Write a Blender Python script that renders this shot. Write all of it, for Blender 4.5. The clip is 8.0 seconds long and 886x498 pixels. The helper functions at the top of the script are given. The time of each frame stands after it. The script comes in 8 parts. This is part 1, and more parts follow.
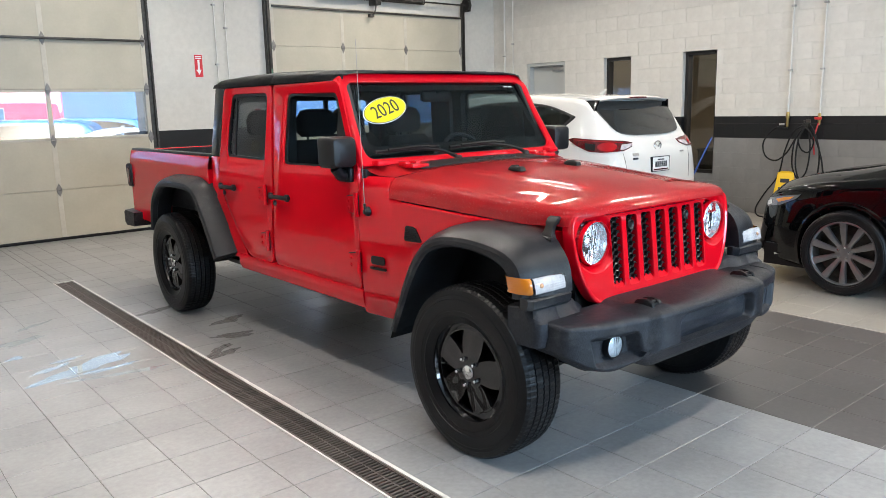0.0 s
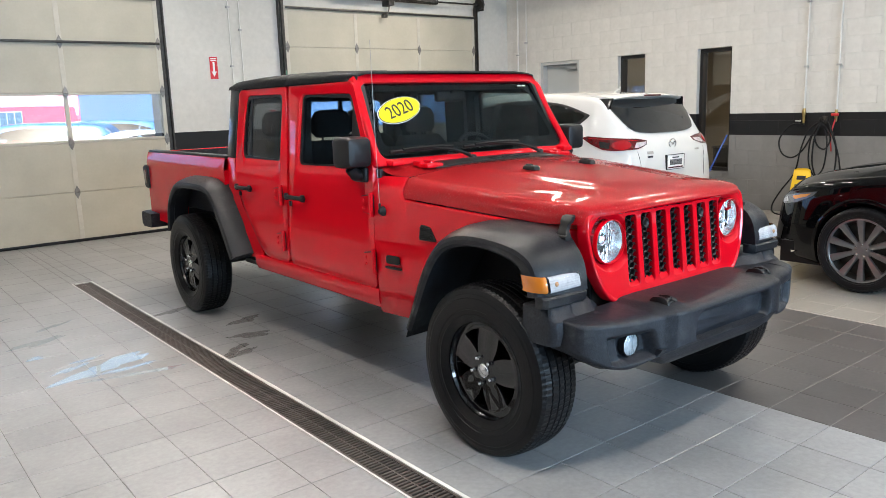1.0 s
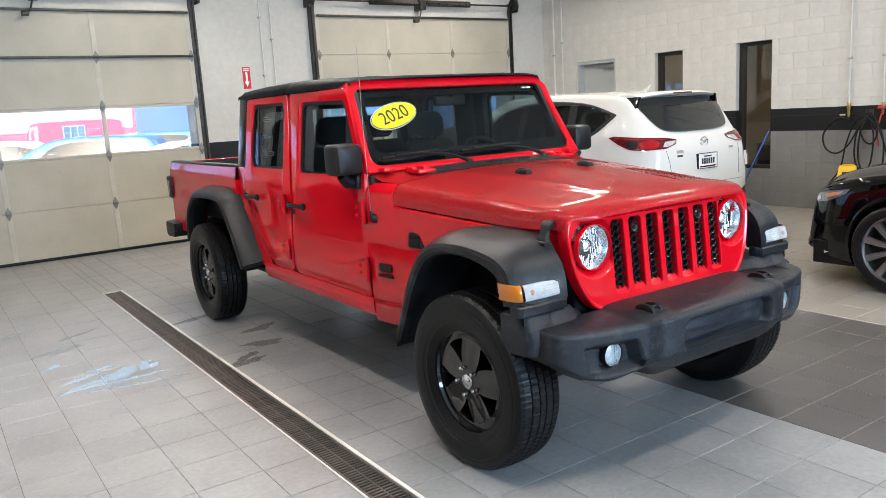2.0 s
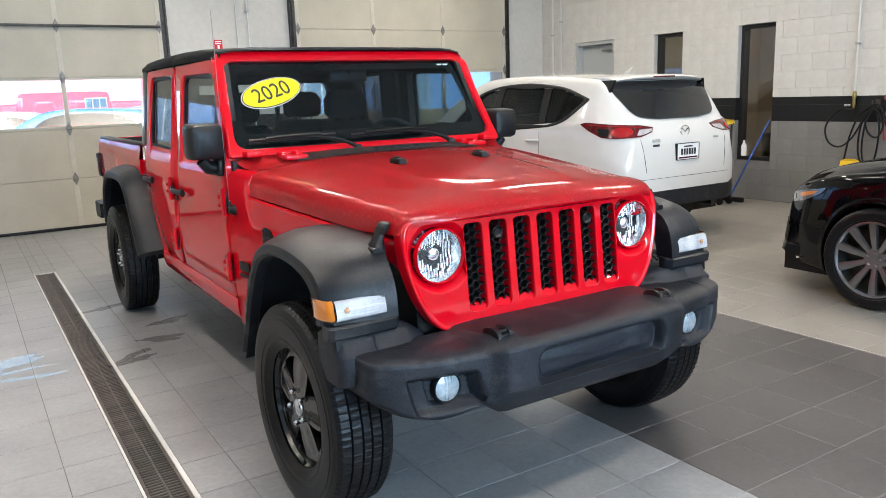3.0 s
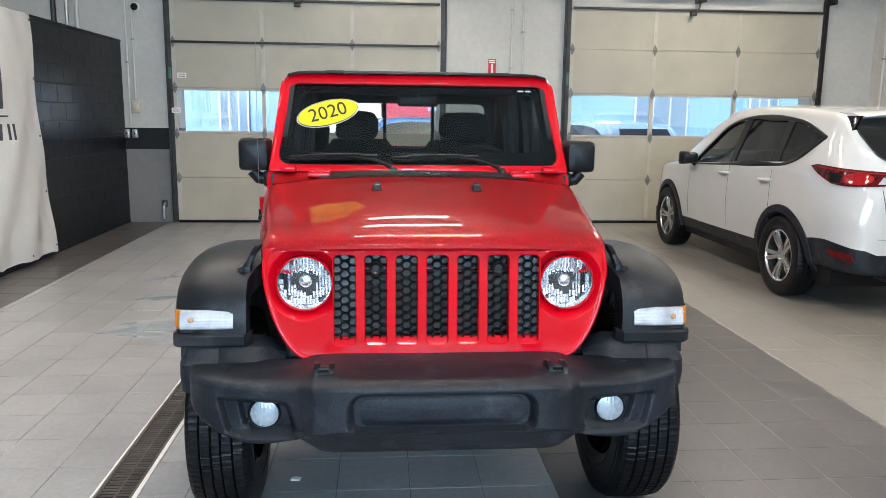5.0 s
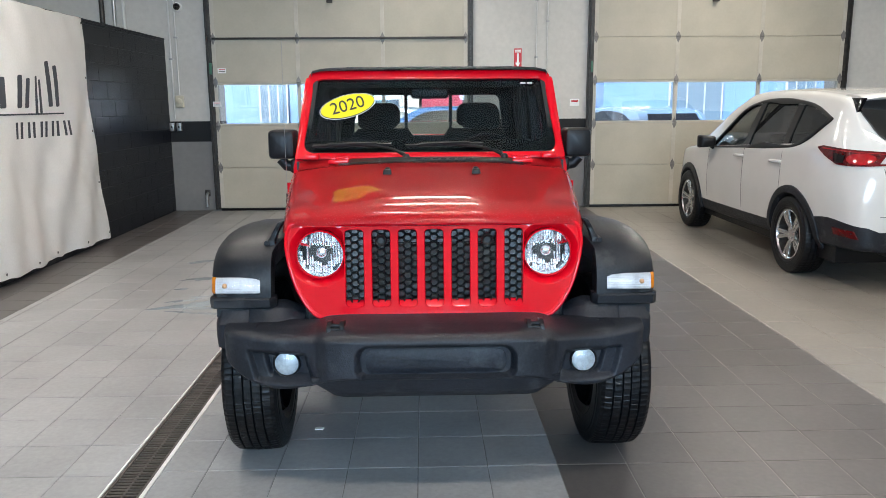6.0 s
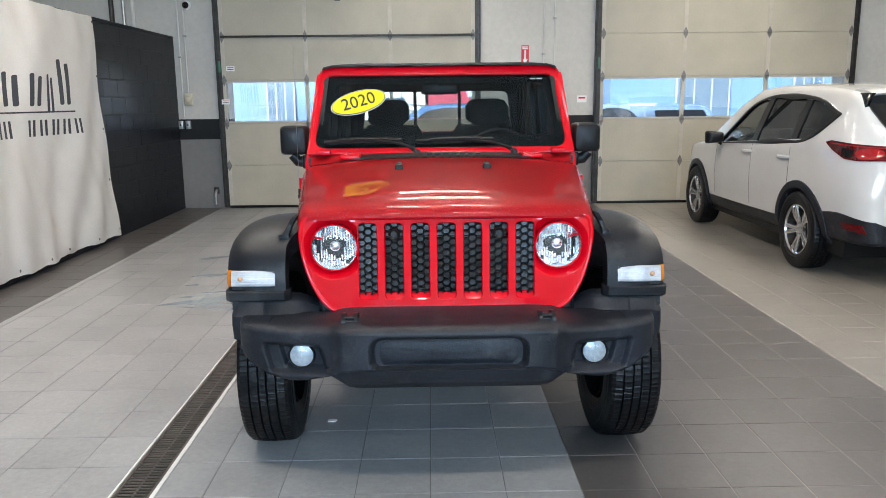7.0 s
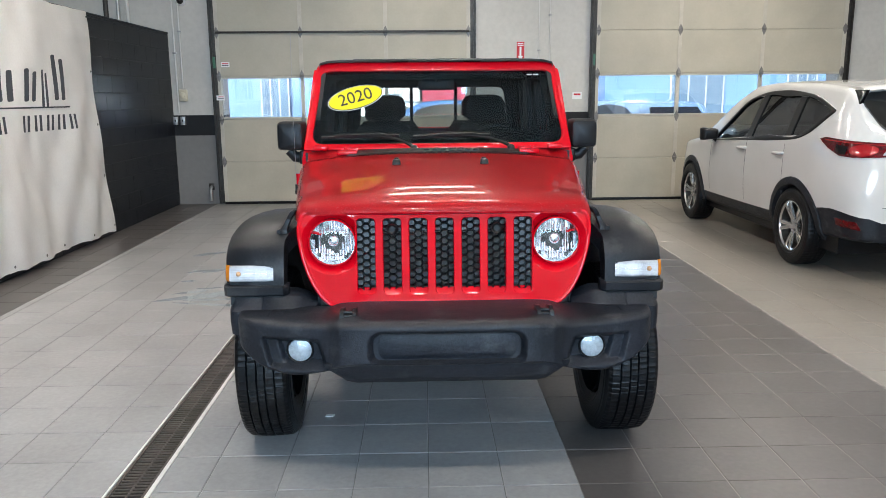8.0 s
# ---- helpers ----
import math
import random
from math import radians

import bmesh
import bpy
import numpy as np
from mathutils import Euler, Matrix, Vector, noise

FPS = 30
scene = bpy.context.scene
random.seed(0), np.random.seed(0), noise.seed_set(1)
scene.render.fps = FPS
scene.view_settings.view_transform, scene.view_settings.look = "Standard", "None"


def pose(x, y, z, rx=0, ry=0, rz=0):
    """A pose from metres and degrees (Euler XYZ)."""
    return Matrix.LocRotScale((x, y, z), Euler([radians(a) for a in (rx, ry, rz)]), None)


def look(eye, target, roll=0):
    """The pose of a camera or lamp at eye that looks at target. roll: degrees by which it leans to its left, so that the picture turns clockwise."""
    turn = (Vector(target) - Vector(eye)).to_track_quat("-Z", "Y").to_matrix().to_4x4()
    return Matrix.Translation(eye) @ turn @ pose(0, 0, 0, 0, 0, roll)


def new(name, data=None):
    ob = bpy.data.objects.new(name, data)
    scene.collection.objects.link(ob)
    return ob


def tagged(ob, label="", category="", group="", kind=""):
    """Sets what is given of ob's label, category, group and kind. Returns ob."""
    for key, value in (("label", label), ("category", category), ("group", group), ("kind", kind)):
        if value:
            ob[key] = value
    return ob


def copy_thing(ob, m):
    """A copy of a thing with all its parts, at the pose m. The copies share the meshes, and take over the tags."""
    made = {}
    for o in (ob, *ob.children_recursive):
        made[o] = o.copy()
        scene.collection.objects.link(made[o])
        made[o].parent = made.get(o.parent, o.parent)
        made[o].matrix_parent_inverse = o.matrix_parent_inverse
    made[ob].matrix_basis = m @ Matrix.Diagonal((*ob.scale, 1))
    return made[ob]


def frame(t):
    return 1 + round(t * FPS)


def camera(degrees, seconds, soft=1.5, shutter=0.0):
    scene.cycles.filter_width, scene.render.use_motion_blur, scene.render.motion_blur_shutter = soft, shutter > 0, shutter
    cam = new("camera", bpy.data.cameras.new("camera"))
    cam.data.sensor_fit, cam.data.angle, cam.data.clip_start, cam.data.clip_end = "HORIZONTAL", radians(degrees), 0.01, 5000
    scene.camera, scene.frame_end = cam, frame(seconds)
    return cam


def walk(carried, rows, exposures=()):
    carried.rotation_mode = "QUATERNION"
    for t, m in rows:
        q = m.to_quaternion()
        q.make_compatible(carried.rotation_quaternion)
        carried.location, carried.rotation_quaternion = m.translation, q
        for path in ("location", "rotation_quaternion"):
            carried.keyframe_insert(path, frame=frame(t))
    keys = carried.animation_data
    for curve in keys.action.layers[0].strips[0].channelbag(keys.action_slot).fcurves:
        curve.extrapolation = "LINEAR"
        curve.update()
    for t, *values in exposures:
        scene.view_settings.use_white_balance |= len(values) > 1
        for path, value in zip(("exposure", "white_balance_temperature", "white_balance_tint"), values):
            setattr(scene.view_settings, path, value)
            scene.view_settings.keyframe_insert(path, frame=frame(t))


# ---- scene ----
cam = camera(60.2, 8.0, 0.4)
PATH = [
    (0, (0.354, 0.228, 1.564), (1.605, 1.744, 1.194), -1.4),
    (0.5, (0.339, 0.22, 1.572), (1.582, 1.742, 1.201), -1.5),
    (1, (0.342, 0.219, 1.565), (1.564, 1.758, 1.195), -1.9),
    (1.2, (0.326, 0.209, 1.57), (1.538, 1.756, 1.201), -2.0),
    (2.3, (0.891, 0.065, 1.531), (1.955, 1.72, 1.173), -3.4),
    (2.5, (1.067, 0.084, 1.5), (2.113, 1.747, 1.123), -2.9),
    (3, (1.561, 0.113, 1.512), (2.596, 1.777, 1.113), -2.1),
    (3.5, (2.074, 0.097, 1.537), (2.932, 1.862, 1.153), -0.8),
    (4, (2.539, 0.153, 1.538), (3.166, 2.021, 1.197), 2.1),
    (4.5, (2.978, -0.016, 1.548), (3.315, 1.929, 1.225), 2.2),
    (4.7, (3.067, -0.127, 1.54), (3.316, 1.83, 1.207), 1.5),
    (5.8, (3.344, -0.673, 1.563), (3.396, 1.291, 1.19), -0.2),
    (6, (3.328, -0.724, 1.563), (3.374, 1.24, 1.186), -0.4),
    (6.5, (3.308, -0.753, 1.551), (3.342, 1.21, 1.172), -0.5),
    (7, (3.302, -0.763, 1.551), (3.332, 1.2, 1.169), -0.6),
    (7.5, (3.297, -0.768, 1.547), (3.334, 1.194, 1.16), -0.6),
    (8, (3.286, -0.773, 1.545), (3.331, 1.188, 1.155), -0.5),
]
walk(cam, [(t, look(eye, target, roll)) for t, eye, target, roll in PATH],
     exposures=[(0, 2.80), (1.2, 2.80), (2.5, 2.75), (3.5, 2.70), (4.5, 2.60), (6.0, 2.52), (8.0, 2.52)])

# ---- world, sun, large lights ----
world = bpy.data.worlds.new("sky")
scene.world = world
world.use_nodes = True
_nt = world.node_tree
_bg = _nt.nodes["Background"]
_sky = _nt.nodes.new("ShaderNodeTexSky")
_sky.sky_type = "NISHITA"
_sky.sun_disc = False
_sky.sun_elevation = radians(38)
_sky.sun_rotation = radians(214)
_sky.air_density = 1.0
_sky.dust_density = 8.0
_sky.ozone_density = 0.4
_nt.links.new(_sky.outputs[0], _bg.inputs[0])
_bg.inputs[1].default_value = 0.10

_sun = new("sun", bpy.data.lights.new("sun", "SUN"))
_sun.data.energy, _sun.data.angle, _sun.data.color = 3.2, radians(4), (0.70, 0.86, 1.0)
_sun.matrix_world = look((0, 0, 0), (0.5, 0.75, -0.9))


def lamp(name, at, size, watts, colour, aim):
    light = bpy.data.lights.new(name, "AREA")
    light.shape, light.size, light.size_y, light.energy, light.color = "RECTANGLE", size[0], size[1], watts, colour
    ob = new(name, light)
    ob.matrix_world = look(at, aim)
    return ob


# daylight in the large glazing behind the camera
lamp("window_daylight", (3.4, -5.85, 2.35), (7.0, 1.4), 122, (0.45, 0.71, 1.0), (3.4, 4, 1.4))

# ---- materials ----
def sock(n, name, value):
    n.inputs[name].default_value = value


def material(name, colour, rough=0.5, metal=0.0, grain=0.0, scale=30.0, stain=0.0, stain_scale=2.0, bump=0.0,
             bump_scale=120.0, coat=0.0, rough_var=0.0, spec=0.5, random_tone=0.0, island=0.0, trans=0.0, ior=1.5, coords="Object", coat_rough=0.03, scuff=0.0, scuff_scale=7.0):
    """A principled surface with fine grain and broad stains in colour and roughness, and fine relief."""
    m = bpy.data.materials.new(name)
    m.use_nodes = True
    nt = m.node_tree
    b = nt.nodes["Principled BSDF"]
    c = (*colour, 1)
    sock(b, "Base Color", c), sock(b, "Roughness", rough), sock(b, "Metallic", metal), sock(b, "IOR", ior)
    sock(b, "Coat Weight", coat), sock(b, "Coat Roughness", coat_rough), sock(b, "Specular IOR Level", spec), sock(b, "Transmission Weight", trans)
    tc = nt.nodes.new("ShaderNodeTexCoord")

    def noise_of(s, detail=5.0):
        n = nt.nodes.new("ShaderNodeTexNoise")
        sock(n, "Scale", s), sock(n, "Detail", detail), sock(n, "Roughness", 0.6)
        if coords == "World":
            place = nt.nodes.new("ShaderNodeNewGeometry")
            nt.links.new(place.outputs["Position"], n.inputs["Vector"])
        else:
            nt.links.new(tc.outputs[coords], n.inputs["Vector"])
        return n

    def mix(kind, a, bb, fac):
        x = nt.nodes.new("ShaderNodeMix")
        x.data_type, x.blend_type = "RGBA", kind
        for sck, v in ((x.inputs[6], a), (x.inputs[7], bb), (x.inputs[0], fac)):
            if hasattr(v, "is_linked"):
                nt.links.new(v, sck)
            else:
                sck.default_value = v
        return x.outputs[2]

    def ramp(src, lo, hi, a, bb):
        r = nt.nodes.new("ShaderNodeMapRange")
        sock(r, "From Min", lo), sock(r, "From Max", hi), sock(r, "To Min", a), sock(r, "To Max", bb)
        nt.links.new(src, r.inputs["Value"])
        return r.outputs["Result"]

    def grey(src):
        k = nt.nodes.new("ShaderNodeCombineColor")
        for i in range(3):
            nt.links.new(src, k.inputs[i])
        return k.outputs[0]

    col = None
    if grain:
        col = mix("MULTIPLY", c, grey(ramp(noise_of(scale).outputs["Fac"], 0.3, 0.7, 1 - grain, 1 + grain)), 1.0)
    if stain:
        col = mix("MULTIPLY", col or c, grey(ramp(noise_of(stain_scale, 6).outputs["Fac"], 0.35, 0.65, 1 - stain, 1 + stain * 0.4)), 1.0)
    if scuff:
        sc = ramp(noise_of(scuff_scale, 9).outputs["Fac"], 0.56, 0.70, 0.0, scuff)
        col = mix("MIX", col or c, (0.62, 0.60, 0.57, 1), sc)
    if random_tone:
        oi = nt.nodes.new("ShaderNodeObjectInfo")
        col = mix("MULTIPLY", col or c, grey(ramp(oi.outputs["Random"], 0, 1, 1 - random_tone, 1 + random_tone)), 1.0)
    if island:
        ge = nt.nodes.new("ShaderNodeNewGeometry")
        col = mix("MULTIPLY", col or c, grey(ramp(ge.outputs["Random Per Island"], 0, 1, 1 - island, 1 + island)), 1.0)
    if col:
        nt.links.new(col, b.inputs["Base Color"])
    if rough_var:
        nt.links.new(ramp(noise_of(stain_scale * 1.7, 6).outputs["Fac"], 0.3, 0.7, max(0.02, rough - rough_var), min(1, rough + rough_var)), b.inputs["Roughness"])
    if bump:
        bn = nt.nodes.new("ShaderNodeBump")
        sock(bn, "Strength", bump), sock(bn, "Distance", 0.004)
        nt.links.new(noise_of(bump_scale, 3).outputs["Fac"], bn.inputs["Height"])
        nt.links.new(bn.outputs[0], b.inputs["Normal"])
    return m


def emitter(name, colour, strength):
    m = bpy.data.materials.new(name)
    m.use_nodes = True
    b = m.node_tree.nodes["Principled BSDF"]
    sock(b, "Base Color", (*colour, 1)), sock(b, "Emission Color", (*colour, 1)), sock(b, "Emission Strength", strength)
    return m


def glass(name, tint=(1, 1, 1), rough=0.0, see=0.85, gloss=0.03):
    """Thin sheet glass: a clear tint with a mirror gloss that grows at grazing angles."""
    m = bpy.data.materials.new(name)
    m.use_nodes = True
    nt = m.node_tree
    nt.nodes.clear()
    out = nt.nodes.new("ShaderNodeOutputMaterial")
    t = nt.nodes.new("ShaderNodeBsdfTransparent")
    g = nt.nodes.new("ShaderNodeBsdfGlossy")
    lw = nt.nodes.new("ShaderNodeLayerWeight")
    pw = nt.nodes.new("ShaderNodeMath")
    fr = nt.nodes.new("ShaderNodeMath")
    pw.operation, fr.operation = "POWER", "MULTIPLY_ADD"
    pw.inputs[1].default_value, fr.inputs[1].default_value, fr.inputs[2].default_value = 5.0, 0.96, gloss
    sock(lw, "Blend", 0.5)
    nt.links.new(lw.outputs["Facing"], pw.inputs[0])
    nt.links.new(pw.outputs[0], fr.inputs[0])
    mx = nt.nodes.new("ShaderNodeMixShader")
    sock(g, "Roughness", rough), sock(g, "Color", (1, 1, 1, 1))
    sock(t, "Color", (tint[0] * see, tint[1] * see, tint[2] * see, 1))
    nt.links.new(fr.outputs[0], mx.inputs[0])
    nt.links.new(t.outputs[0], mx.inputs[1])
    nt.links.new(g.outputs[0], mx.inputs[2])
    nt.links.new(mx.outputs[0], out.inputs[0])
    return m


def banded(name, bands, rough=0.55):
    """Wall paint in bands by height: rows of (lower edge, colour)."""
    m = material(name, bands[0][1], rough, grain=0.05, scale=14, stain=0.08, stain_scale=1.1, bump=0.5, bump_scale=90, spec=0.3)
    nt = m.node_tree
    b = nt.nodes["Principled BSDF"]
    ge = nt.nodes.new("ShaderNodeNewGeometry")
    sp = nt.nodes.new("ShaderNodeSeparateXYZ")
    nt.links.new(ge.outputs["Position"], sp.inputs[0])
    now = (*bands[0][1], 1)
    for low, colour in bands[1:]:
        gt = nt.nodes.new("ShaderNodeMath")
        gt.operation = "GREATER_THAN"
        gt.inputs[1].default_value = low
        nt.links.new(sp.outputs[2], gt.inputs[0])
        x = nt.nodes.new("ShaderNodeMix")
        x.data_type = "RGBA"
        nt.links.new(gt.outputs[0], x.inputs[0])
        if hasattr(now, "is_linked"):
            nt.links.new(now, x.inputs[6])
        else:
            x.inputs[6].default_value = now
        x.inputs[7].default_value = (*colour, 1)
        now = x.outputs[2]
    # the grain multiplies the bands
    first = next(n for n in nt.nodes if n.bl_idname == "ShaderNodeMix" and n.blend_type == "MULTIPLY")
    nt.links.new(now, first.inputs[6])
    return m


TILE = material("tile_light", (0.292, 0.288, 0.286), 0.31, grain=0.10, scale=38, stain=0.16, stain_scale=1.7, random_tone=0.06, bump=0.06, bump_scale=60, coords="World", scuff=0.08, scuff_scale=14)
TILE_DARK = material("tile_dark", (0.088, 0.079, 0.075), 0.36, grain=0.12, scale=38, stain=0.14, stain_scale=1.7, random_tone=0.06, bump=0.06, bump_scale=60, coords="World", scuff=0.02, scuff_scale=14)
FLOOR_L = material("floor_light_tile", (0.292, 0.288, 0.286), 0.31, grain=0.10, scale=38, stain=0.16, stain_scale=1.7, island=0.06, coords="World", scuff=0.08, scuff_scale=14)
FLOOR_D = material("floor_dark_tile", (0.088, 0.079, 0.075), 0.36, grain=0.12, scale=38, stain=0.14, stain_scale=1.7, island=0.06, coords="World", scuff=0.02, scuff_scale=14)
FLOOR_B = material("floor_beige_tile", (0.275, 0.252, 0.218), 0.32, grain=0.06, scale=30, stain=0.12, stain_scale=1.1, island=0.03, coords="World", scuff=0.03, scuff_scale=10)
GROUT = material("grout", (0.15, 0.145, 0.14), 0.9, grain=0.2, scale=40)
WALL_PAINT = banded("wall_paint", [(0, (0.19, 0.185, 0.178)), (1.02, (0.008, 0.008, 0.009)), (1.315, (0.55, 0.53, 0.49))])
BLACK_BLOCK = material("black_block_paint", (0.0075, 0.009, 0.013), 0.33, grain=0.15, scale=20, stain=0.2, stain_scale=2, bump=0.6, bump_scale=70, random_tone=0.06, spec=0.16)
WHITE_PAINT = material("white_paint", (0.74, 0.72, 0.68), 0.6, grain=0.03, stain=0.06, stain_scale=0.8, bump=0.15)
CEIL = material("ceiling_paint", (0.7, 0.69, 0.66), 0.8, grain=0.04, stain=0.06)
DOOR_CREAM = material("door_cream", (0.43, 0.395, 0.315), 0.5, grain=0.02, stain=0.1, stain_scale=1.5, bump=0.12, bump_scale=50)
DOOR_FRAME = material("door_stile_white", (0.48, 0.45, 0.38), 0.45, grain=0.04, stain=0.12, stain_scale=4)
DARK_STEEL = material("dark_steel", (0.06, 0.055, 0.05), 0.45, 0.7, grain=0.25, scale=20, stain=0.25, stain_scale=5)
STEEL = material("galvanised_steel", (0.42, 0.42, 0.41), 0.4, 0.85, grain=0.1, scale=15, stain=0.15, stain_scale=4)
RUBBER = material("black_rubber", (0.0042, 0.0042, 0.005), 0.42, spec=0.3, grain=0.3, scale=30, stain=0.3, stain_scale=6, bump=0.3, bump_scale=200)
FLARE = material("dusty_flare_plastic", (0.0135, 0.0142, 0.017), 0.38, grain=0.35, scale=130, stain=0.4, stain_scale=5, spec=0.3, bump=0.25, bump_scale=260, scuff=0.05, scuff_scale=6)
TYRE = material("wet_tyre_rubber", (0.0050, 0.0050, 0.0058), 0.34, spec=0.24, grain=0.35, scale=30, stain=0.35, stain_scale=6, bump=0.3, bump_scale=160)
PLASTIC = material("black_plastic", (0.0150, 0.0165, 0.0215), 0.46, grain=0.5, scale=110, stain=0.4, stain_scale=5, bump=0.45, bump_scale=170, spec=0.32, scuff=0.05, scuff_scale=11)
PLASTIC_S = material("smooth_black_plastic", (0.010, 0.010, 0.011), 0.38, spec=0.25, grain=0.08, scale=30, stain=0.1, stain_scale=6)
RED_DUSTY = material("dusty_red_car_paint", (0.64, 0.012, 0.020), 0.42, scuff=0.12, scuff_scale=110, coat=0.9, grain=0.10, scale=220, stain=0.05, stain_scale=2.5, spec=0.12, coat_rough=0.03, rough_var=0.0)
RED = material("red_car_paint", (0.62, 0.0012, 0.010), 0.5, coat=1.0, coat_rough=0.02, grain=0.04, scale=300, stain=0.03, stain_scale=0.8, spec=0.02)
RED_FRONT = material("glossy_red_grille_paint", (0.62, 0.0012, 0.010), 0.5, coat=1.0, coat_rough=0.025, grain=0.05, scale=300, stain=0.03, stain_scale=0.8, spec=0.02)
WHITE_CAR = material("white_car_paint", (0.65, 0.64, 0.615), 0.5, coat=1.0, stain=0.03, stain_scale=3, spec=0.1)
BLACK_CAR = material("black_car_paint", (0.002, 0.002, 0.0024), 0.3, coat=0.75, stain=0.1, stain_scale=3, spec=0.0)
CHROME = material("chrome", (0.75, 0.75, 0.76), 0.08, 1.0)
SILVER = material("silver_alloy", (0.62, 0.61, 0.60), 0.24, 0.95, grain=0.05, stain=0.1, stain_scale=10)
GUNMETAL = material("gunmetal_alloy", (0.27, 0.27, 0.28), 0.3, 0.9, stain=0.1, stain_scale=10)
GLOSS_BLACK = material("gloss_black", (0.004, 0.004, 0.005), 0.2, coat=0.8, spec=0.2, stain=0.2, stain_scale=8)
CLOTH = material("seat_cloth", (0.006, 0.006, 0.0065), 0.9, grain=0.2, scale=80)
VINYL = material("dash_vinyl", (0.008, 0.008, 0.009), 0.6, grain=0.1, scale=80)
GLASS = glass("car_glass", (0.90, 0.98, 0.99), see=0.72, gloss=0.03)
TINT = glass("tinted_glass", (0.9, 0.95, 0.97), see=0.42, gloss=0.03)
PANE = glass("window_glass", (0.98, 1.0, 1.0), see=0.94, gloss=0.07)
HEADGLASS = glass("lamp_glass", (1, 1, 1), see=0.95)
AMBER = material("amber_lens", (0.58, 0.17, 0.01), 0.15, coat=1.0)
RED_LENS = material("red_lens", (0.11, 0.001, 0.003), 0.06, coat=1.0, stain=0.3, stain_scale=30)
CLEAR_LENS = material("clear_lens", (0.50, 0.49, 0.50), 0.12, coat=1.0, grain=0.12, scale=22, stain=0.3, stain_scale=14)
YELLOW = material("yellow_vinyl", (0.82, 0.68, 0.01), 0.35, stain=0.03)
INK = material("black_ink", (0.02, 0.022, 0.03), 0.5)
LAMP_WHITE = material("lamp_housing", (0.75, 0.75, 0.73), 0.5)
TUBE = emitter("fluorescent_tube", (1.0, 0.945, 0.88), 1.5)
REFLECTOR = material("lamp_reflector", (0.88, 0.91, 0.95), 0.2, 0.85, grain=0.1, scale=50)

# ---- building helpers ----
def mesh_of(name, bm, mat, smooth=None):
    """A mesh from a bmesh; smooth: shade smooth, with edges sharper than this angle kept hard."""
    me = bpy.data.meshes.new(name)
    bmesh.ops.recalc_face_normals(bm, faces=bm.faces)
    bm.to_mesh(me)
    bm.free()
    for m in (mat if isinstance(mat, (list, tuple)) else [mat]):
        me.materials.append(m)
    if smooth:
        me.shade_smooth()
        me.set_sharp_from_angle(angle=radians(smooth))
    return me


def part(name, bm, mat, parent, label="", smooth=48, m=None):
    """One mesh object under a thing or a part."""
    ob = new(name, mesh_of(name, bm, mat, smooth))
    ob.parent = parent
    if m is not None:
        ob.matrix_basis = m
    if label:
        tagged(ob, label)
    return ob


def thing(name, at=(0, 0, 0), label="", category="", group="", kind="", turn=0):
    ob = new(name)
    ob.empty_display_size = 0.1
    ob.matrix_basis = pose(*at, 0, 0, turn)
    return tagged(ob, label, category, group, kind)


def solid(name, bm, mat, label="", category="", group="", kind="", smooth=35, at=None):
    """A top-level thing of one mesh."""
    ob = new(name, mesh_of(name, bm, mat, smooth))
    if at is not None:
        ob.matrix_basis = at
    return tagged(ob, label, category, group, kind)


def B():
    return bmesh.new()


def box(bm, x0, x1, y0, y1, z0, z1, bevel=0.0, seg=2, mi=0):
    vs = [bm.verts.new((x, y, z)) for x in (x0, x1) for y in (y0, y1) for z in (z0, z1)]
    fs = [bm.faces.new([vs[i] for i in f]) for f in ((0, 1, 3, 2), (4, 6, 7, 5), (0, 4, 5, 1), (2, 3, 7, 6), (0, 2, 6, 4), (1, 5, 7, 3))]
    for f in fs:
        f.material_index = mi
    if bevel:
        es = {e for f in fs for e in f.edges}
        bmesh.ops.bevel(bm, geom=list(es), offset=bevel, segments=seg, profile=0.5, affect="EDGES", material=mi)
    return vs


def loft(bm, rows, close_u=False, close_v=False, caps=False, mi=0):
    """Skin over rows of points, all of one length."""
    vs = [[bm.verts.new(p) for p in r] for r in rows]
    nu, nv = len(vs), len(vs[0])
    for i in range(nu if close_u else nu - 1):
        for j in range(nv if close_v else nv - 1):
            f = bm.faces.new((vs[i][j], vs[i][(j + 1) % nv], vs[(i + 1) % nu][(j + 1) % nv], vs[(i + 1) % nu][j]))
            f.material_index = mi
    if caps:
        for r in (vs[0], vs[-1]):
            try:
                bm.faces.new(r).material_index = mi
            except ValueError:
                pass
    return vs


def slab(bm, loop, depth, bevel=0.0, seg=2, mi=0):
    """A plate: the closed loop of points, and the same moved by depth."""
    d = Vector(depth)
    a = [bm.verts.new(p) for p in loop]
    b = [bm.verts.new(Vector(p) + d) for p in loop]
    n = len(a)
    fs = [bm.faces.new(a), bm.faces.new(b[::-1])]
    fs += [bm.faces.new((a[i], b[i], b[(i + 1) % n], a[(i + 1) % n])) for i in range(n)]
    for f in fs:
        f.material_index = mi
    if bevel:
        es = list(fs[0].edges)
        bmesh.ops.bevel(bm, geom=es, offset=bevel, segments=seg, profile=0.5, affect="EDGES", material=mi)


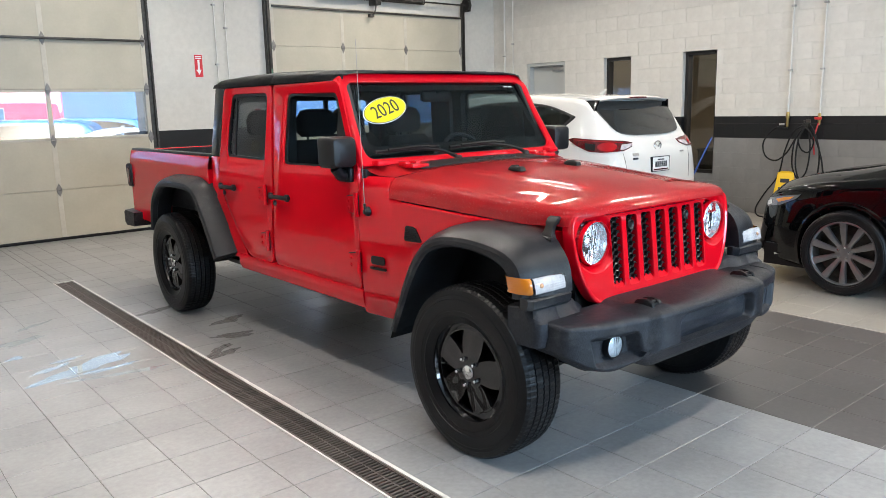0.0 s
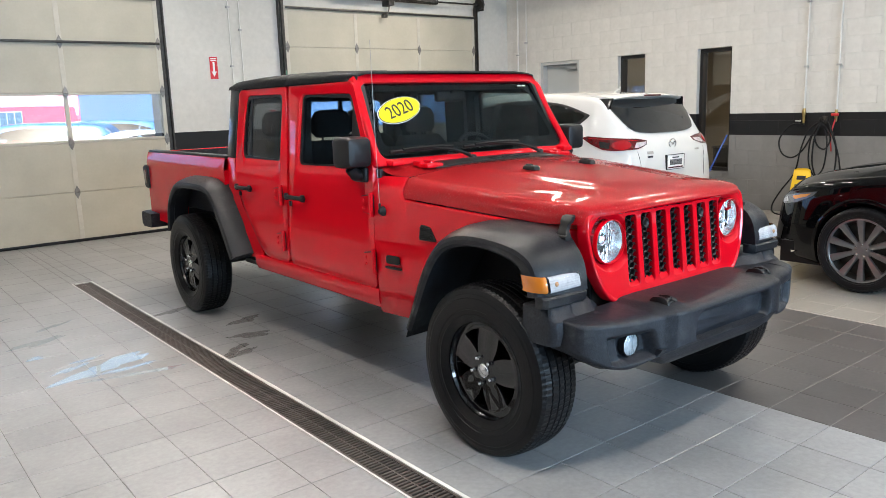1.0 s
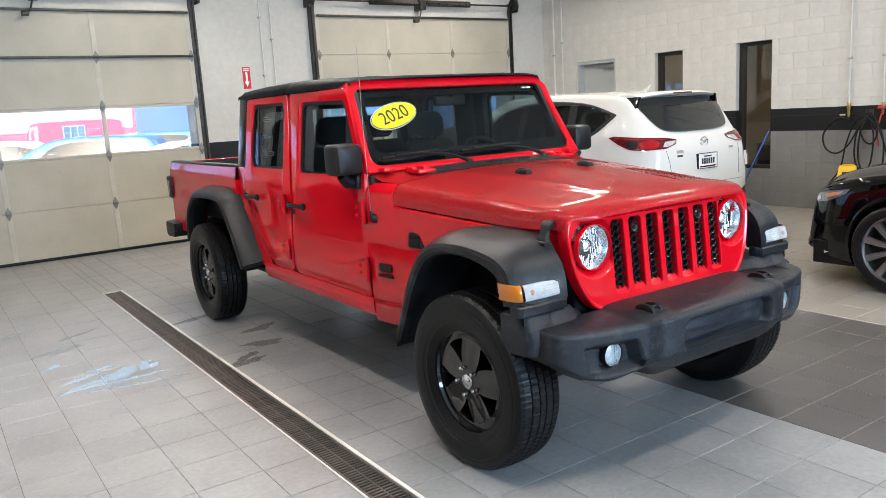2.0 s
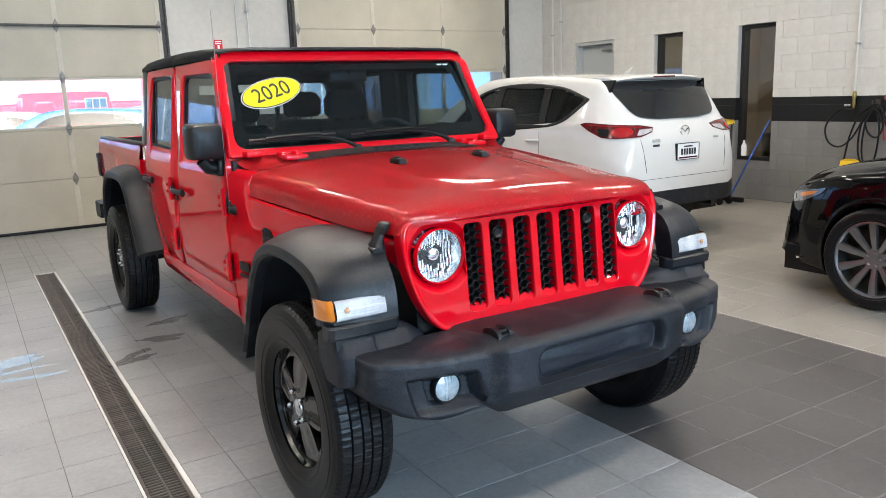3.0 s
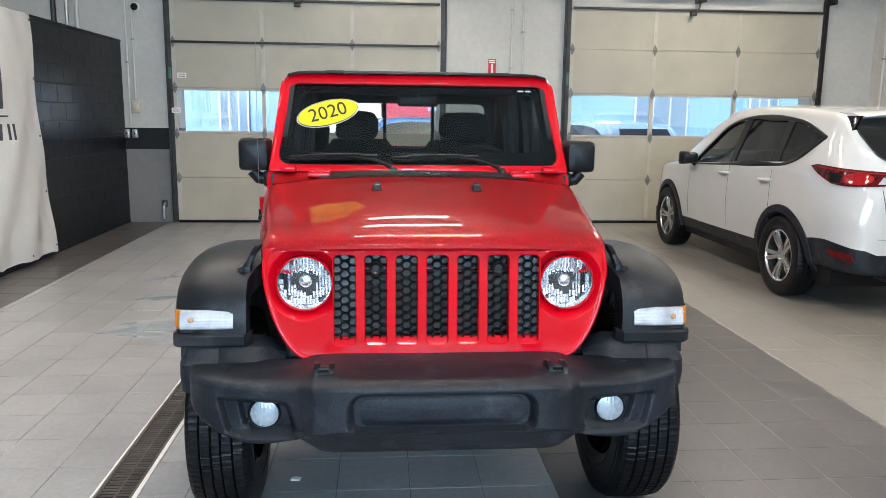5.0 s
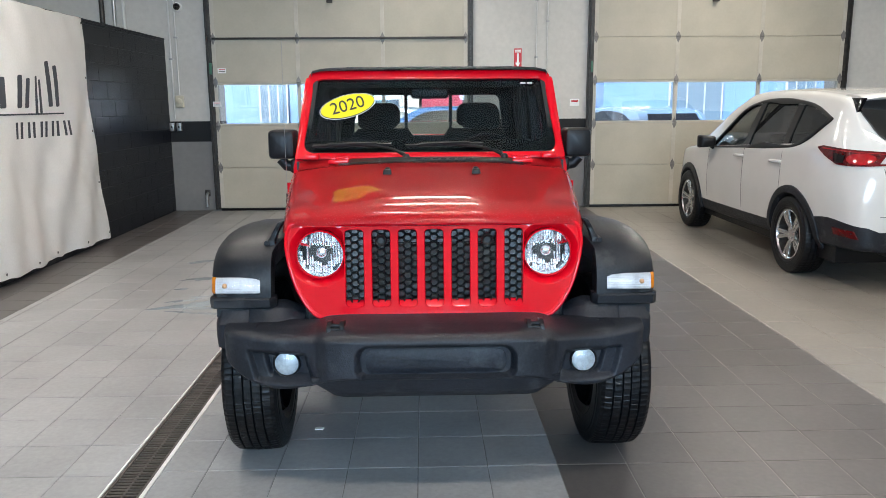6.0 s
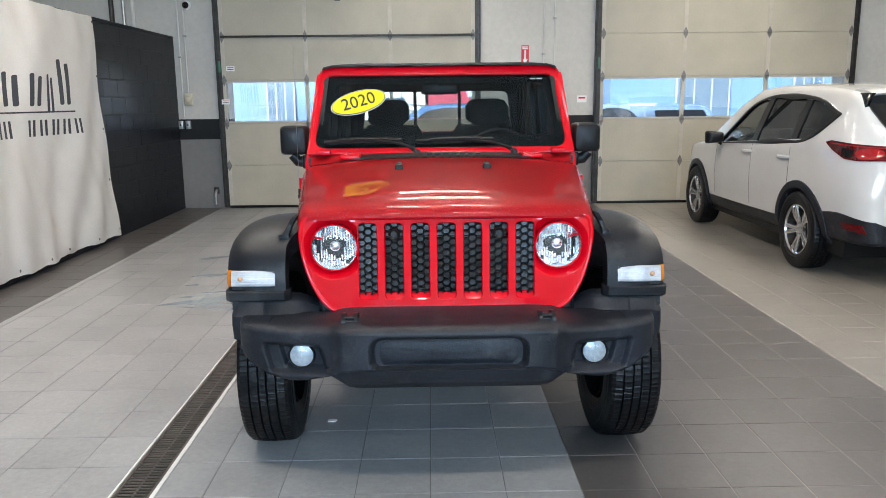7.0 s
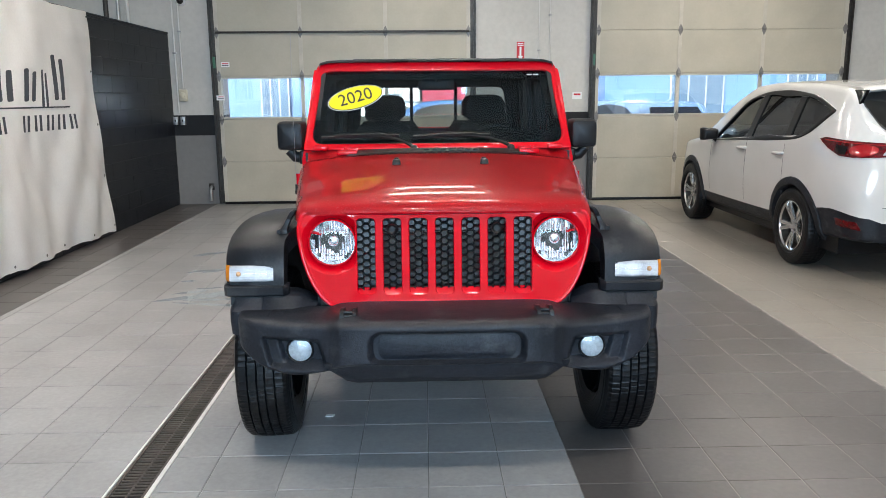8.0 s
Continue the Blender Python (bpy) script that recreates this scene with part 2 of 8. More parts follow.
def frame_plate(bm, outer, inner, depth, bevel=0.0, mi=0):
    """A plate with one hole; outer and inner loops have the same count and start."""
    d = Vector(depth)
    n = len(outer)
    o0, i0 = [bm.verts.new(p) for p in outer], [bm.verts.new(p) for p in inner]
    o1, i1 = [bm.verts.new(Vector(p) + d) for p in outer], [bm.verts.new(Vector(p) + d) for p in inner]
    front = []
    for k in range(n):
        j = (k + 1) % n
        front.append(bm.faces.new((o0[k], o0[j], i0[j], i0[k])))
        bm.faces.new((o1[k], i1[k], i1[j], o1[j]))
        bm.faces.new((o0[k], o1[k], o1[j], o0[j]))
        bm.faces.new((i0[k], i0[j], i1[j], i1[k]))
    if mi:
        for f in bm.faces:
            f.material_index = mi
    if bevel:
        es = [e for f in front for e in f.edges if sum(g in front for g in e.link_faces) == 1]
        bmesh.ops.bevel(bm, geom=list(set(es)), offset=bevel, segments=2, profile=0.5, affect="EDGES", material=mi)


def rounded(points, r, n=5):
    """Round the corners of a closed loop of 2D points; r: one radius or one for each."""
    out = []
    k = len(points)
    for i in range(k):
        p, a, b = Vector(points[i]), Vector(points[i - 1]), Vector(points[(i + 1) % k])
        rr = r[i] if isinstance(r, (list, tuple)) else r
        ua, ub = (a - p), (b - p)
        la, lb = ua.length, ub.length
        ua.normalize(), ub.normalize()
        d = min(rr, la * 0.48, lb * 0.48)
        s, e = p + ua * d, p + ub * d
        for q in range(n + 1):
            t = q / n
            out.append((1 - t) ** 2 * s + 2 * t * (1 - t) * p + t * t * e)
    return out


def revolve(bm, profile, n=32, axis="X", close=False, mi=0, centre=(0, 0, 0)):
    """Turn a profile of (along, radius) about an axis."""
    rows = []
    for q in range(n):
        a = 2 * math.pi * q / n
        row = []
        for s, r in profile:
            u, v = r * math.cos(a), r * math.sin(a)
            p = {"X": (s, u, v), "Y": (u, s, v), "Z": (u, v, s)}[axis]
            row.append((p[0] + centre[0], p[1] + centre[1], p[2] + centre[2]))
        rows.append(row)
    return loft(bm, rows, close_u=True, close_v=close, mi=mi)


def tube(bm, pts, r, n=8, closed=False, mi=0):
    """A round bar along points; r: one radius or one for each point."""
    pts = [Vector(p) for p in pts]
    k = len(pts)
    rows, up = [], Vector((0.123, 0.271, 0.954))
    for i, p in enumerate(pts):
        d = (pts[(i + 1) % k] - pts[i - 1]) if closed else (pts[min(i + 1, k - 1)] - pts[max(i - 1, 0)])
        d.normalize()
        a = d.cross(up)
        if a.length < 1e-3:
            a = d.cross(Vector((1, 0, 0)))
        a.normalize()
        b = d.cross(a)
        up = -b
        rr = r[i] if isinstance(r, (list, tuple)) else r
        rows.append([p + rr * (math.cos(2 * math.pi * q / n) * a + math.sin(2 * math.pi * q / n) * b) for q in range(n)])
    loft(bm, rows, close_u=closed, close_v=True, caps=not closed, mi=mi)


def smooth_path(pts, per=6):
    """A smooth line through points."""
    pts = [Vector(p) for p in pts]
    out = []
    for i in range(len(pts) - 1):
        p0, p1, p2, p3 = pts[max(i - 1, 0)], pts[i], pts[i + 1], pts[min(i + 2, len(pts) - 1)]
        for q in range(per):
            t = q / per
            out.append(0.5 * ((2 * p1) + (p2 - p0) * t + (2 * p0 - 5 * p1 + 4 * p2 - p3) * t * t + (3 * p1 - p0 - 3 * p2 + p3) * t ** 3))
    out.append(pts[-1])
    return out


def curve_at(x, pts):
    """Smooth value at x of a line of (x, y) knots."""
    if x <= pts[0][0]:
        return pts[0][1]
    if x >= pts[-1][0]:
        return pts[-1][1]
    for i in range(len(pts) - 1):
        if pts[i][0] <= x <= pts[i + 1][0]:
            break
    x0, y0 = pts[i]
    x1, y1 = pts[i + 1]
    h = x1 - x0

    def slope(k):
        if k == 0 or k == len(pts) - 1:
            a, b = (0, 1) if k == 0 else (-2, -1)
            return (pts[b][1] - pts[a][1]) / (pts[b][0] - pts[a][0])
        l = (pts[k][1] - pts[k - 1][1]) / (pts[k][0] - pts[k - 1][0])
        r = (pts[k + 1][1] - pts[k][1]) / (pts[k + 1][0] - pts[k][0])
        return 0 if l * r <= 0 else 2 * l * r / (l + r)
    t = (x - x0) / h
    return (2 * t ** 3 - 3 * t * t + 1) * y0 + (t ** 3 - 2 * t * t + t) * h * slope(i) + (-2 * t ** 3 + 3 * t * t) * y1 + (t ** 3 - t * t) * h * slope(i + 1)


def text_mesh(word, height, depth=0.002):
    """Lettering as a mesh in the x-z plane, centred, facing -y."""
    cu = bpy.data.curves.new("lettering", "FONT")
    cu.body, cu.size, cu.extrude, cu.align_x, cu.align_y = word, height, depth, "CENTER", "CENTER"
    ob = bpy.data.objects.new("lettering", cu)
    scene.collection.objects.link(ob)
    me = bpy.data.meshes.new_from_object(ob.evaluated_get(bpy.context.evaluated_depsgraph_get()))
    bpy.data.objects.remove(ob)
    me.transform(pose(0, 0, 0, 90, 0, 0))
    bm = bmesh.new()
    bm.from_mesh(me)
    bpy.data.meshes.remove(me)
    return bm

# ---- structure: floor, walls, doors ----
XL, XR, YB, YF, HC = -2.6, 10.318, -6.0, 10.70, 4.1     # far left wall, right wall, back wall, door wall, ceiling
T = 0.3048                                             # one-foot floor tiles
D1, D2 = (0.30, 3.97), (5.80, 9.47)                    # the two overhead doors
DOOR_TOP = 3.07

bm = B()
for _a, _b, _c, _d in ((XL - 0.3, 1.992, YB - 0.3, YF + 0.3), (2.173, XR + 0.3, YB - 0.3, YF + 0.3), (1.992, 2.173, 8.003, YF + 0.3), (1.992, 2.173, YB - 0.3, -4.0)):
    box(bm, _a, _b, _c, _d, -0.2, -0.0035)
floor = solid("floor", bm, GROUT, "ceramic tile floor with a dark grout bed", "floor", kind="structure", smooth=None)


bm = B()
for _a, _b in ((XL, 0.167), (3.895, 5.74), (5.745, XR)):
    box(bm, _a, _b, YB, YF, -0.0034, -0.0021)
part("pale_joints", bm, material("pale_grout", (0.30, 0.28, 0.26), 0.9, grain=0.25, scale=30, stain=0.3, stain_scale=4), floor, smooth=None)


def tile_rows(x0, x1, y0, y1, ox, oy):
    """The tiles of one field, cut at its edges."""
    i = math.floor((x0 - ox) / T)
    while ox + i * T < x1 - 1e-4:
        a, b = max(x0, ox + i * T), min(x1, ox + (i + 1) * T)
        j = math.floor((y0 - oy) / T)
        while oy + j * T < y1 - 1e-4:
            c, d = max(y0, oy + j * T), min(y1, oy + (j + 1) * T)
            if b - a > 0.02 and d - c > 0.02:
                yield a, b, c, d
            j += 1
        i += 1


DRAIN = (2.0, 2.165)
FIELDS = [("dark", XL, 0.167, YB, YF, 0.167, 2.345), ("light", 0.167, DRAIN[0] - 0.012, YB, YF, 1.755, 2.345),
          ("light", DRAIN[1] + 0.012, 3.895, YB, YF, 3.895, 2.07), ("dark", 3.895, 5.74, YB, YF, 3.895, 2.07), ("beige", 5.74, XR, YB, YF, 5.74, 2.07),
          ("light", DRAIN[0] - 0.012, DRAIN[1] + 0.012, 8.006, YF, 1.755, 2.345), ("light", DRAIN[0] - 0.012, DRAIN[1] + 0.012, YB, -4.0, 1.755, 2.345)]
TILES_LATER = []
rest = {"light": B(), "dark": B(), "beige": B()}


def low_tile(bm, a, b, c, d, z, g):
    """A tile with a worn edge: top face, narrow chamfer, sides."""
    e = 0.002
    top = [bm.verts.new(p) for p in ((a + g + e, c + g + e, z), (b - g - e, c + g + e, z), (b - g - e, d - g - e, z), (a + g + e, d - g - e, z))]
    mid = [bm.verts.new(p) for p in ((a + g, c + g, z - 0.0012), (b - g, c + g, z - 0.0012), (b - g, d - g, z - 0.0012), (a + g, d - g, z - 0.0012))]
    low = [bm.verts.new((v.co.x, v.co.y, -0.006)) for v in mid]
    bm.faces.new(top)
    for k in range(4):
        n = (k + 1) % 4
        bm.faces.new((mid[k], mid[n], top[n], top[k]))
        bm.faces.new((low[k], low[n], mid[n], mid[k]))


rng = random.Random(5)
for kind, x0, x1, y0, y1, ox, oy in FIELDS:
    for a, b, c, d in tile_rows(x0, x1, y0, y1, ox, oy):
        full = b - a > T - 0.01 and d - c > T - 0.01
        near = (0.2 < a < 3.88 and 1.4 < c < 6.3) or (3.88 < a < 5.74 and 1.4 < c < 4.2)
        if full and near and kind != "beige":
            TILES_LATER.append((kind, a, c))
        else:
            low_tile(rest[kind], a, b, c, d, rng.uniform(-0.0005, 0.0003), 0.0018 if kind != "beige" else 0.0008)
for kind, m in (("light", FLOOR_L), ("dark", FLOOR_D), ("beige", FLOOR_B)):
    tagged(part(kind + "_tiles", rest[kind], m, floor, kind + " ceramic tiles", smooth=None), kind="stuff")

# walls with their openings
WT = 0.3


def wall_with_holes(name, axis, at, span, height, holes, mat, label, thick):
    """A straight wall: axis 'x' runs along x at y=at; holes are (from, to, low, high)."""
    bm = B()
    cuts = sorted({span[0], span[1], *[h[0] for h in holes], *[h[1] for h in holes]})
    lev = sorted({0.0, height, *[h[2] for h in holes], *[h[3] for h in holes]})
    for i in range(len(cuts) - 1):
        for j in range(len(lev) - 1):
            u, v = (cuts[i] + cuts[i + 1]) / 2, (lev[j] + lev[j + 1]) / 2
            if any(h[0] < u < h[1] and h[2] < v < h[3] for h in holes):
                continue
            lo, hi = sorted((at, at + thick))
            if axis == "x":
                box(bm, cuts[i], cuts[i + 1], lo, hi, lev[j], lev[j + 1])
            else:
                box(bm, lo, hi, cuts[i], cuts[i + 1], lev[j], lev[j + 1])
    bmesh.ops.remove_doubles(bm, verts=bm.verts, dist=1e-5)
    seen = {}
    for f in list(bm.faces):
        seen.setdefault(tuple(round(c, 4) for c in f.calc_center_median()), []).append(f)
    bmesh.ops.delete(bm, geom=[f for fs in seen.values() if len(fs) > 1 for f in fs], context="FACES")
    return solid(name, bm, mat, label, "wall", kind="structure", smooth=None)


wall_with_holes("wall_north", "x", YF, (XL, XR + 0.3), HC, [(D1[0] + 0.06, D1[1] - 0.06, 0.0, DOOR_TOP - 0.05), (D2[0] + 0.06, D2[1] - 0.06, 0.0, DOOR_TOP - 0.05)],
                WALL_PAINT, "painted wall, white over a black band over grey", WT)
WIN = [(8.985, 9.87, 0.0, 2.235), (7.65, 8.17, 0.50, 2.235), (6.20, 6.74, 0.50, 2.235)]
wall_with_holes("wall_east", "y", XR + 0.03, (YB, YF + 0.3), HC, WIN, WALL_PAINT, "painted block wall, white over a black band over grey", 0.2)
wall_with_holes("wall_south", "x", YB, (XL, XR + 0.3), HC, [(0.2, 6.8, 1.6, 3.1)], WHITE_PAINT, "white wall with wide glazing", -WT)
wall_with_holes("wall_west", "y", XL, (YB, YF + 0.3), HC, [], WHITE_PAINT, "plain white wall", -0.2)
bm = B()
box(bm, XL - 0.3, XR + 0.4, YB - 0.4, YF + 0.4, HC, HC + 0.2)
solid("ceiling", bm, CEIL, "white painted ceiling", "ceiling", kind="structure", smooth=None)
# fluorescent fittings in rows under the ceiling
def ceiling_light():
    t = thing("ceiling_light", (0, 0, 0), "white fluorescent strip fitting under the ceiling", "ceiling light", "ceiling lights")
    bm = B()
    slab(bm, [(-0.62, y, z) for y, z in ((-0.08, 0.0), (-0.05, 0.06), (0.05, 0.06), (0.08, 0.0))], (1.24, 0, 0))
    part("housing", bm, LAMP_WHITE, t)
    for y in (-0.045, 0.045):
        bm = B()
        tube(bm, [(-0.6, y, -0.016), (0.6, y, -0.016)], 0.015, 8)
        part("tube", bm, TUBE, t, "glowing fluorescent tube")
    return t


first = ceiling_light()
FITTINGS = ((3.4, 0.3), (3.4, 4.2), (3.4, 6.8), (3.4, 8.9), (7.6, 0.9), (7.6, 4.2), (7.6, 6.8), (7.6, 8.9), (7.6, -2.2), (1.2, 2.4), (1.2, 4.9))
for k, (x, y) in enumerate(FITTINGS):
    if k:
        copy_thing(first, pose(x, y, HC - 0.06))
    else:
        first.matrix_basis = pose(x, y, HC - 0.06)
    # the lamps at x = 1.2 are turned and strengthened to brighten the banner
    for dy in (-0.045, 0.045):
        lamp("tube_lamp", (x, y + dy, HC - 0.095), (1.2, 0.032), 7.6 if x < 2 else 6.6 if y < 1 else 3.4 if x < 4 and y > 8 else 4.7, (1.0, 0.925, 0.835), (x - 3.6 if x < 2 else x, y + dy, 0))

# ---- overhead doors ----
DY = 10.635                                             # the doors' inner face


HINGE = material("dull_hinge_steel", (0.20, 0.19, 0.18), 0.45, 0.6, grain=0.2, scale=30)


def overhead_door(name, x0, x1):
    """A sectional door of five sections, the third glazed, with stiles, hinges, tracks and springs."""
    d = thing(name, (0, 0, 0), "cream sectional overhead door with a row of windows", "overhead door", kind="structure")
    levels = [0.035, 0.635, 1.245, 1.865, 2.475, 3.07]
    w3 = (x1 - x0) / 3
    for k in range(5):
        a, b = levels[k] + 0.004, levels[k + 1] - 0.004
        if k != 2:
            bm = B()
            box(bm, x0, x1, DY, DY + 0.045, a, b, 0.004)
            sec = part("section", bm, DOOR_CREAM, d, smooth=None)
        else:
            bm = B()
            box(bm, x0, x1, DY, DY + 0.045, a, a + 0.03, 0.003)
            box(bm, x0, x1, DY, DY + 0.045, b - 0.03, b, 0.003)
            for i in range(4):
                xx = x0 + i * w3
                lo, hi = (xx, xx + 0.05) if i == 0 else (xx - 0.05, xx) if i == 3 else (xx - 0.025, xx + 0.025)
                box(bm, lo, hi, DY, DY + 0.045, a + 0.03, b - 0.03)
            sec = part("window_section", bm, DOOR_FRAME, d, "white framed window section", smooth=None)
            for i in range(3):
                bm = B()
                box(bm, x0 + i * w3 + 0.026, x0 + (i + 1) * w3 - 0.026, DY + 0.02, DY + 0.025, a + 0.028, b - 0.028)
                g = part("pane", bm, PANE, sec, "clear window pane", smooth=None)
                g.visible_shadow = False
        # stiles at the thirds and ends, hinges over the joints
        for i in range(4):
            xx = x0 + i * w3 + (0.03 if i == 0 else -0.03 if i == 3 else 0)
            if k != 2:
                bm = B()
                box(bm, xx - 0.028, xx + 0.028, DY - 0.006, DY - 0.001, a + 0.01, b - 0.01, 0.002)
                part("stile", bm, DOOR_FRAME, sec, smooth=None)
            if k and k < 5:
                bm = B()
                hz = levels[k]
                slab(bm, [(xx + u, DY - 0.012, hz + v) for u, v in ((0, -0.085), (0.032, -0.02), (0.032, 0.02), (0, 0.085), (-0.032, 0.02), (-0.032, -0.02))], (0, 0.008, 0), 0.003)
                tube(bm, [(xx - 0.03, DY - 0.016, hz), (xx + 0.03, DY - 0.016, hz)], 0.008, 8)
                part("hinge", bm, HINGE, sec, "galvanised door hinge")
        if k in (3, 4):
            bm = B()
            z = 3.02 if k == 4 else 2.462
            if k == 4 or x0 < 3:
                box(bm, x0 + 0.02, x1 - 0.02, DY - 0.045, DY - 0.018, z, z + 0.028, 0.002)
                part("stiffening_strut", bm, DARK_STEEL, sec, "thin dark steel strut")
            else:
                bm.free()
    # strips added behind the joints, to keep daylight from leaking through the gaps
    for z in levels[1:5]:
        bm = B()
        box(bm, x0 + 0.002, x1 - 0.002, DY + 0.012, DY + 0.034, z - 0.010, z + 0.010)
        part("joint_seal", bm, DOOR_CREAM, d, smooth=None)
    bm = B()
    box(bm, x0, x1, DY + 0.005, DY + 0.04, 0.0, 0.036, 0.006)
    part("bottom_seal", bm, RUBBER, d, "black rubber bottom seal")
    for s, xx in ((-1, x0), (1, x1)):
        bm = B()
        loop = [(-0.005, 0.0), (0.055, 0.0), (0.055, -0.05), (0.045, -0.05), (0.045, -0.012), (-0.005, -0.012)]
        rows = [[(xx + s * u, DY + 0.01 + v, z) for u, v in loop] for z in (0.02, 3.12)]
        # the track bends back under the ceiling
        for q in range(1, 9):
            a = q / 8 * math.pi / 2
            rows.append([(xx + s * u, DY + 0.01 - 0.35 * (1 - math.cos(a)) + v * math.cos(a), 3.12 + 0.35 * math.sin(a) + v * math.sin(a)) for u, v in loop])
        rows.append([(xx + s * u, DY - 2.8, 3.47 + v) for u, v in loop])
        loft(bm, rows, close_v=True, caps=True)
        part("track", bm, DARK_STEEL, d, "dark steel door track", smooth=None)
        bm = B()
        box(bm, min(xx + s * 0.05, xx + s * 0.08), max(xx + s * 0.05, xx + s * 0.08), DY - 0.01, YF - 0.002, 0.02, 3.3, 0.003)
        part("jamb_angle", bm, DARK_STEEL, d, "dark steel jamb angle", smooth=None)
        bm = B()
        box(bm, min(xx + s * 0.01, xx + s * 0.05), max(xx + s * 0.01, xx + s * 0.05), DY - 0.02, DY + 0.02, 1.98, 2.14, 0.004)
        part("edge_guard", bm, material("green_guard", (0.05, 0.16, 0.10), 0.5) if s < 0 else DARK_STEEL, d)
    bm = B()
    tube(bm, [(x0 - 0.1, DY - 0.08, 3.25), (x1 + 0.15, DY - 0.08, 3.25)], 0.014, 8)
    part("torsion_bar", bm, DARK_STEEL, d, "dark torsion bar")
    mid = (x0 + x1) / 2
    for lo, hi in ((mid - 0.95, mid - 0.1), (mid + 0.1, mid + 0.95)):
        bm = B()
        pts = [(lo + (hi - lo) * q / 160, DY - 0.08 + 0.042 * math.cos(q * 1.05), 3.25 + 0.042 * math.sin(q * 1.05)) for q in range(161)]
        tube(bm, pts, 0.0125, 5)
        part("spring", bm, DARK_STEEL, d, "coiled torsion spring")
    bm = B()
    box(bm, mid - 0.05, mid + 0.05, DY - 0.14, YF - 0.002, 3.14, 3.38, 0.006)
    tube(bm, smooth_path([(mid - 0.02, DY - 0.10, 3.16), (mid - 0.05, DY - 0.11, 3.05), (mid - 0.09, DY - 0.10, 2.98)], 4), 0.012, 6)
    box(bm, mid - 0.16, mid - 0.08, DY - 0.13, DY - 0.06, 2.95, 3.0, 0.006)
    part("spring_bracket", bm, DARK_STEEL, d, "dark steel bracket with an arm")
    for s, xx in ((-1, x0), (1, x1)):
        bm = B()
        revolve(bm, [(-0.03, 0.02), (-0.03, 0.085), (-0.02, 0.085), (0.02, 0.075), (0.03, 0.085), (0.03, 0.02)], 20, "X", centre=(xx + s * 0.08, DY - 0.08, 3.25))
        box(bm, min(xx + s * 0.1, xx + s * 0.13), max(xx + s * 0.1, xx + s * 0.13), DY - 0.12, YF - 0.002, 3.15, 3.35)
        part("cable_drum", bm, DARK_STEEL, d, "dark cable drum")
    return d


overhead_door("door_1", *D1)
overhead_door("door_2", *D2)

# ---- windows of the right wall ----
OFFICE = material("office_wall", (0.36, 0.30, 0.22), 0.7, grain=0.04, stain=0.15, stain_scale=0.8)
OFFICE_D = material("office_dark", (0.05, 0.045, 0.04), 0.6, grain=0.1, stain=0.3, stain_scale=2)
ALU_DARK = material("bronze_frame", (0.02, 0.018, 0.017), 0.4, 0.3, stain=0.1)
GREY_DOOR = material("grey_door_paint", (0.40, 0.41, 0.40), 0.45, stain=0.06)
for i, (a, b, lo, hi) in enumerate(WIN[1:], 1):
    w = thing("window_%d" % i, (0, 0, 0), "dark framed interior window beside the office", "window", kind="structure")
    bm = B()
    x = XR + 0.07
    o = [(x, a + 0.003, lo + 0.003), (x, b - 0.003, lo + 0.003), (x, b - 0.003, hi - 0.003), (x, a + 0.003, hi - 0.003)]
    n = [(x, a + 0.05, lo + 0.05), (x, b - 0.05, lo + 0.05), (x, b - 0.05, hi - 0.05), (x, a + 0.05, hi - 0.05)]
    frame_plate(bm, o, n, (0.11, 0, 0))
    part("window_frame", bm, ALU_DARK, w, smooth=None)
    bm = B()
    box(bm, x + 0.05, x + 0.056, a + 0.05, b - 0.05, lo + 0.05, hi - 0.05)
    part("pane", bm, PANE, w, smooth=None).visible_shadow = False
dr = thing("door_3", (0, 0, 0), "grey painted steel door in a grey frame", "door", kind="structure")
a, b, lo, hi = WIN[0]
bm = B()
box(bm, XR + 0.02, XR + 0.2, a + 0.002, a + 0.055, 0.0, hi - 0.055)
box(bm, XR + 0.02, XR + 0.2, b - 0.055, b - 0.002, 0.0, hi - 0.055)
box(bm, XR + 0.02, XR + 0.2, a + 0.002, b - 0.002, hi - 0.055, hi - 0.002)
part("door_frame", bm, GREY_DOOR, dr, smooth=None)
bm = B()
box(bm, XR + 0.12, XR + 0.165, a + 0.058, b - 0.058, 0.01, hi - 0.058, 0.003)
leaf = part("door_leaf", bm, GREY_DOOR, dr, smooth=None)
bm = B()
box(bm, XR + 0.06, XR + 0.118, a + 0.10, a + 0.34, hi - 0.15, hi - 0.08, 0.008)
tube(bm, [(XR + 0.07, a + 0.3, hi - 0.09), (XR + 0.05, a + 0.5, hi - 0.075), (XR + 0.10, a + 0.66, hi - 0.07)], 0.009, 6)
part("door_closer", bm, STEEL, leaf, "grey door closer")
# the office beyond
bm = B()
for args in ((XR + 0.23, 13.4, 3.2, 3.3, 0, 2.9), (XR + 0.23, 13.4, 8.62, 8.7, 0, 2.9), (13.4, 13.5, 3.2, 8.7, 0, 2.9), (XR + 0.23, 13.5, 3.2, 8.7, 2.9, 3.0)):
    box(bm, *args)
solid("office_wall", bm, OFFICE, "tan painted office walls", "wall", kind="structure", smooth=None)
bm = B()
box(bm, XR + 0.23, 13.5, 3.2, 8.7, -0.1, 0.0)
solid("office_floor", bm, OFFICE_D, "dark office floor", "floor", kind="structure", smooth=None)
desk = thing("desk", (12.2, 6.6, 0), "dark office desk with a monitor", "desk")
bm = B()
box(bm, -0.4, 0.4, -0.8, 0.8, 0.72, 0.75, 0.005)
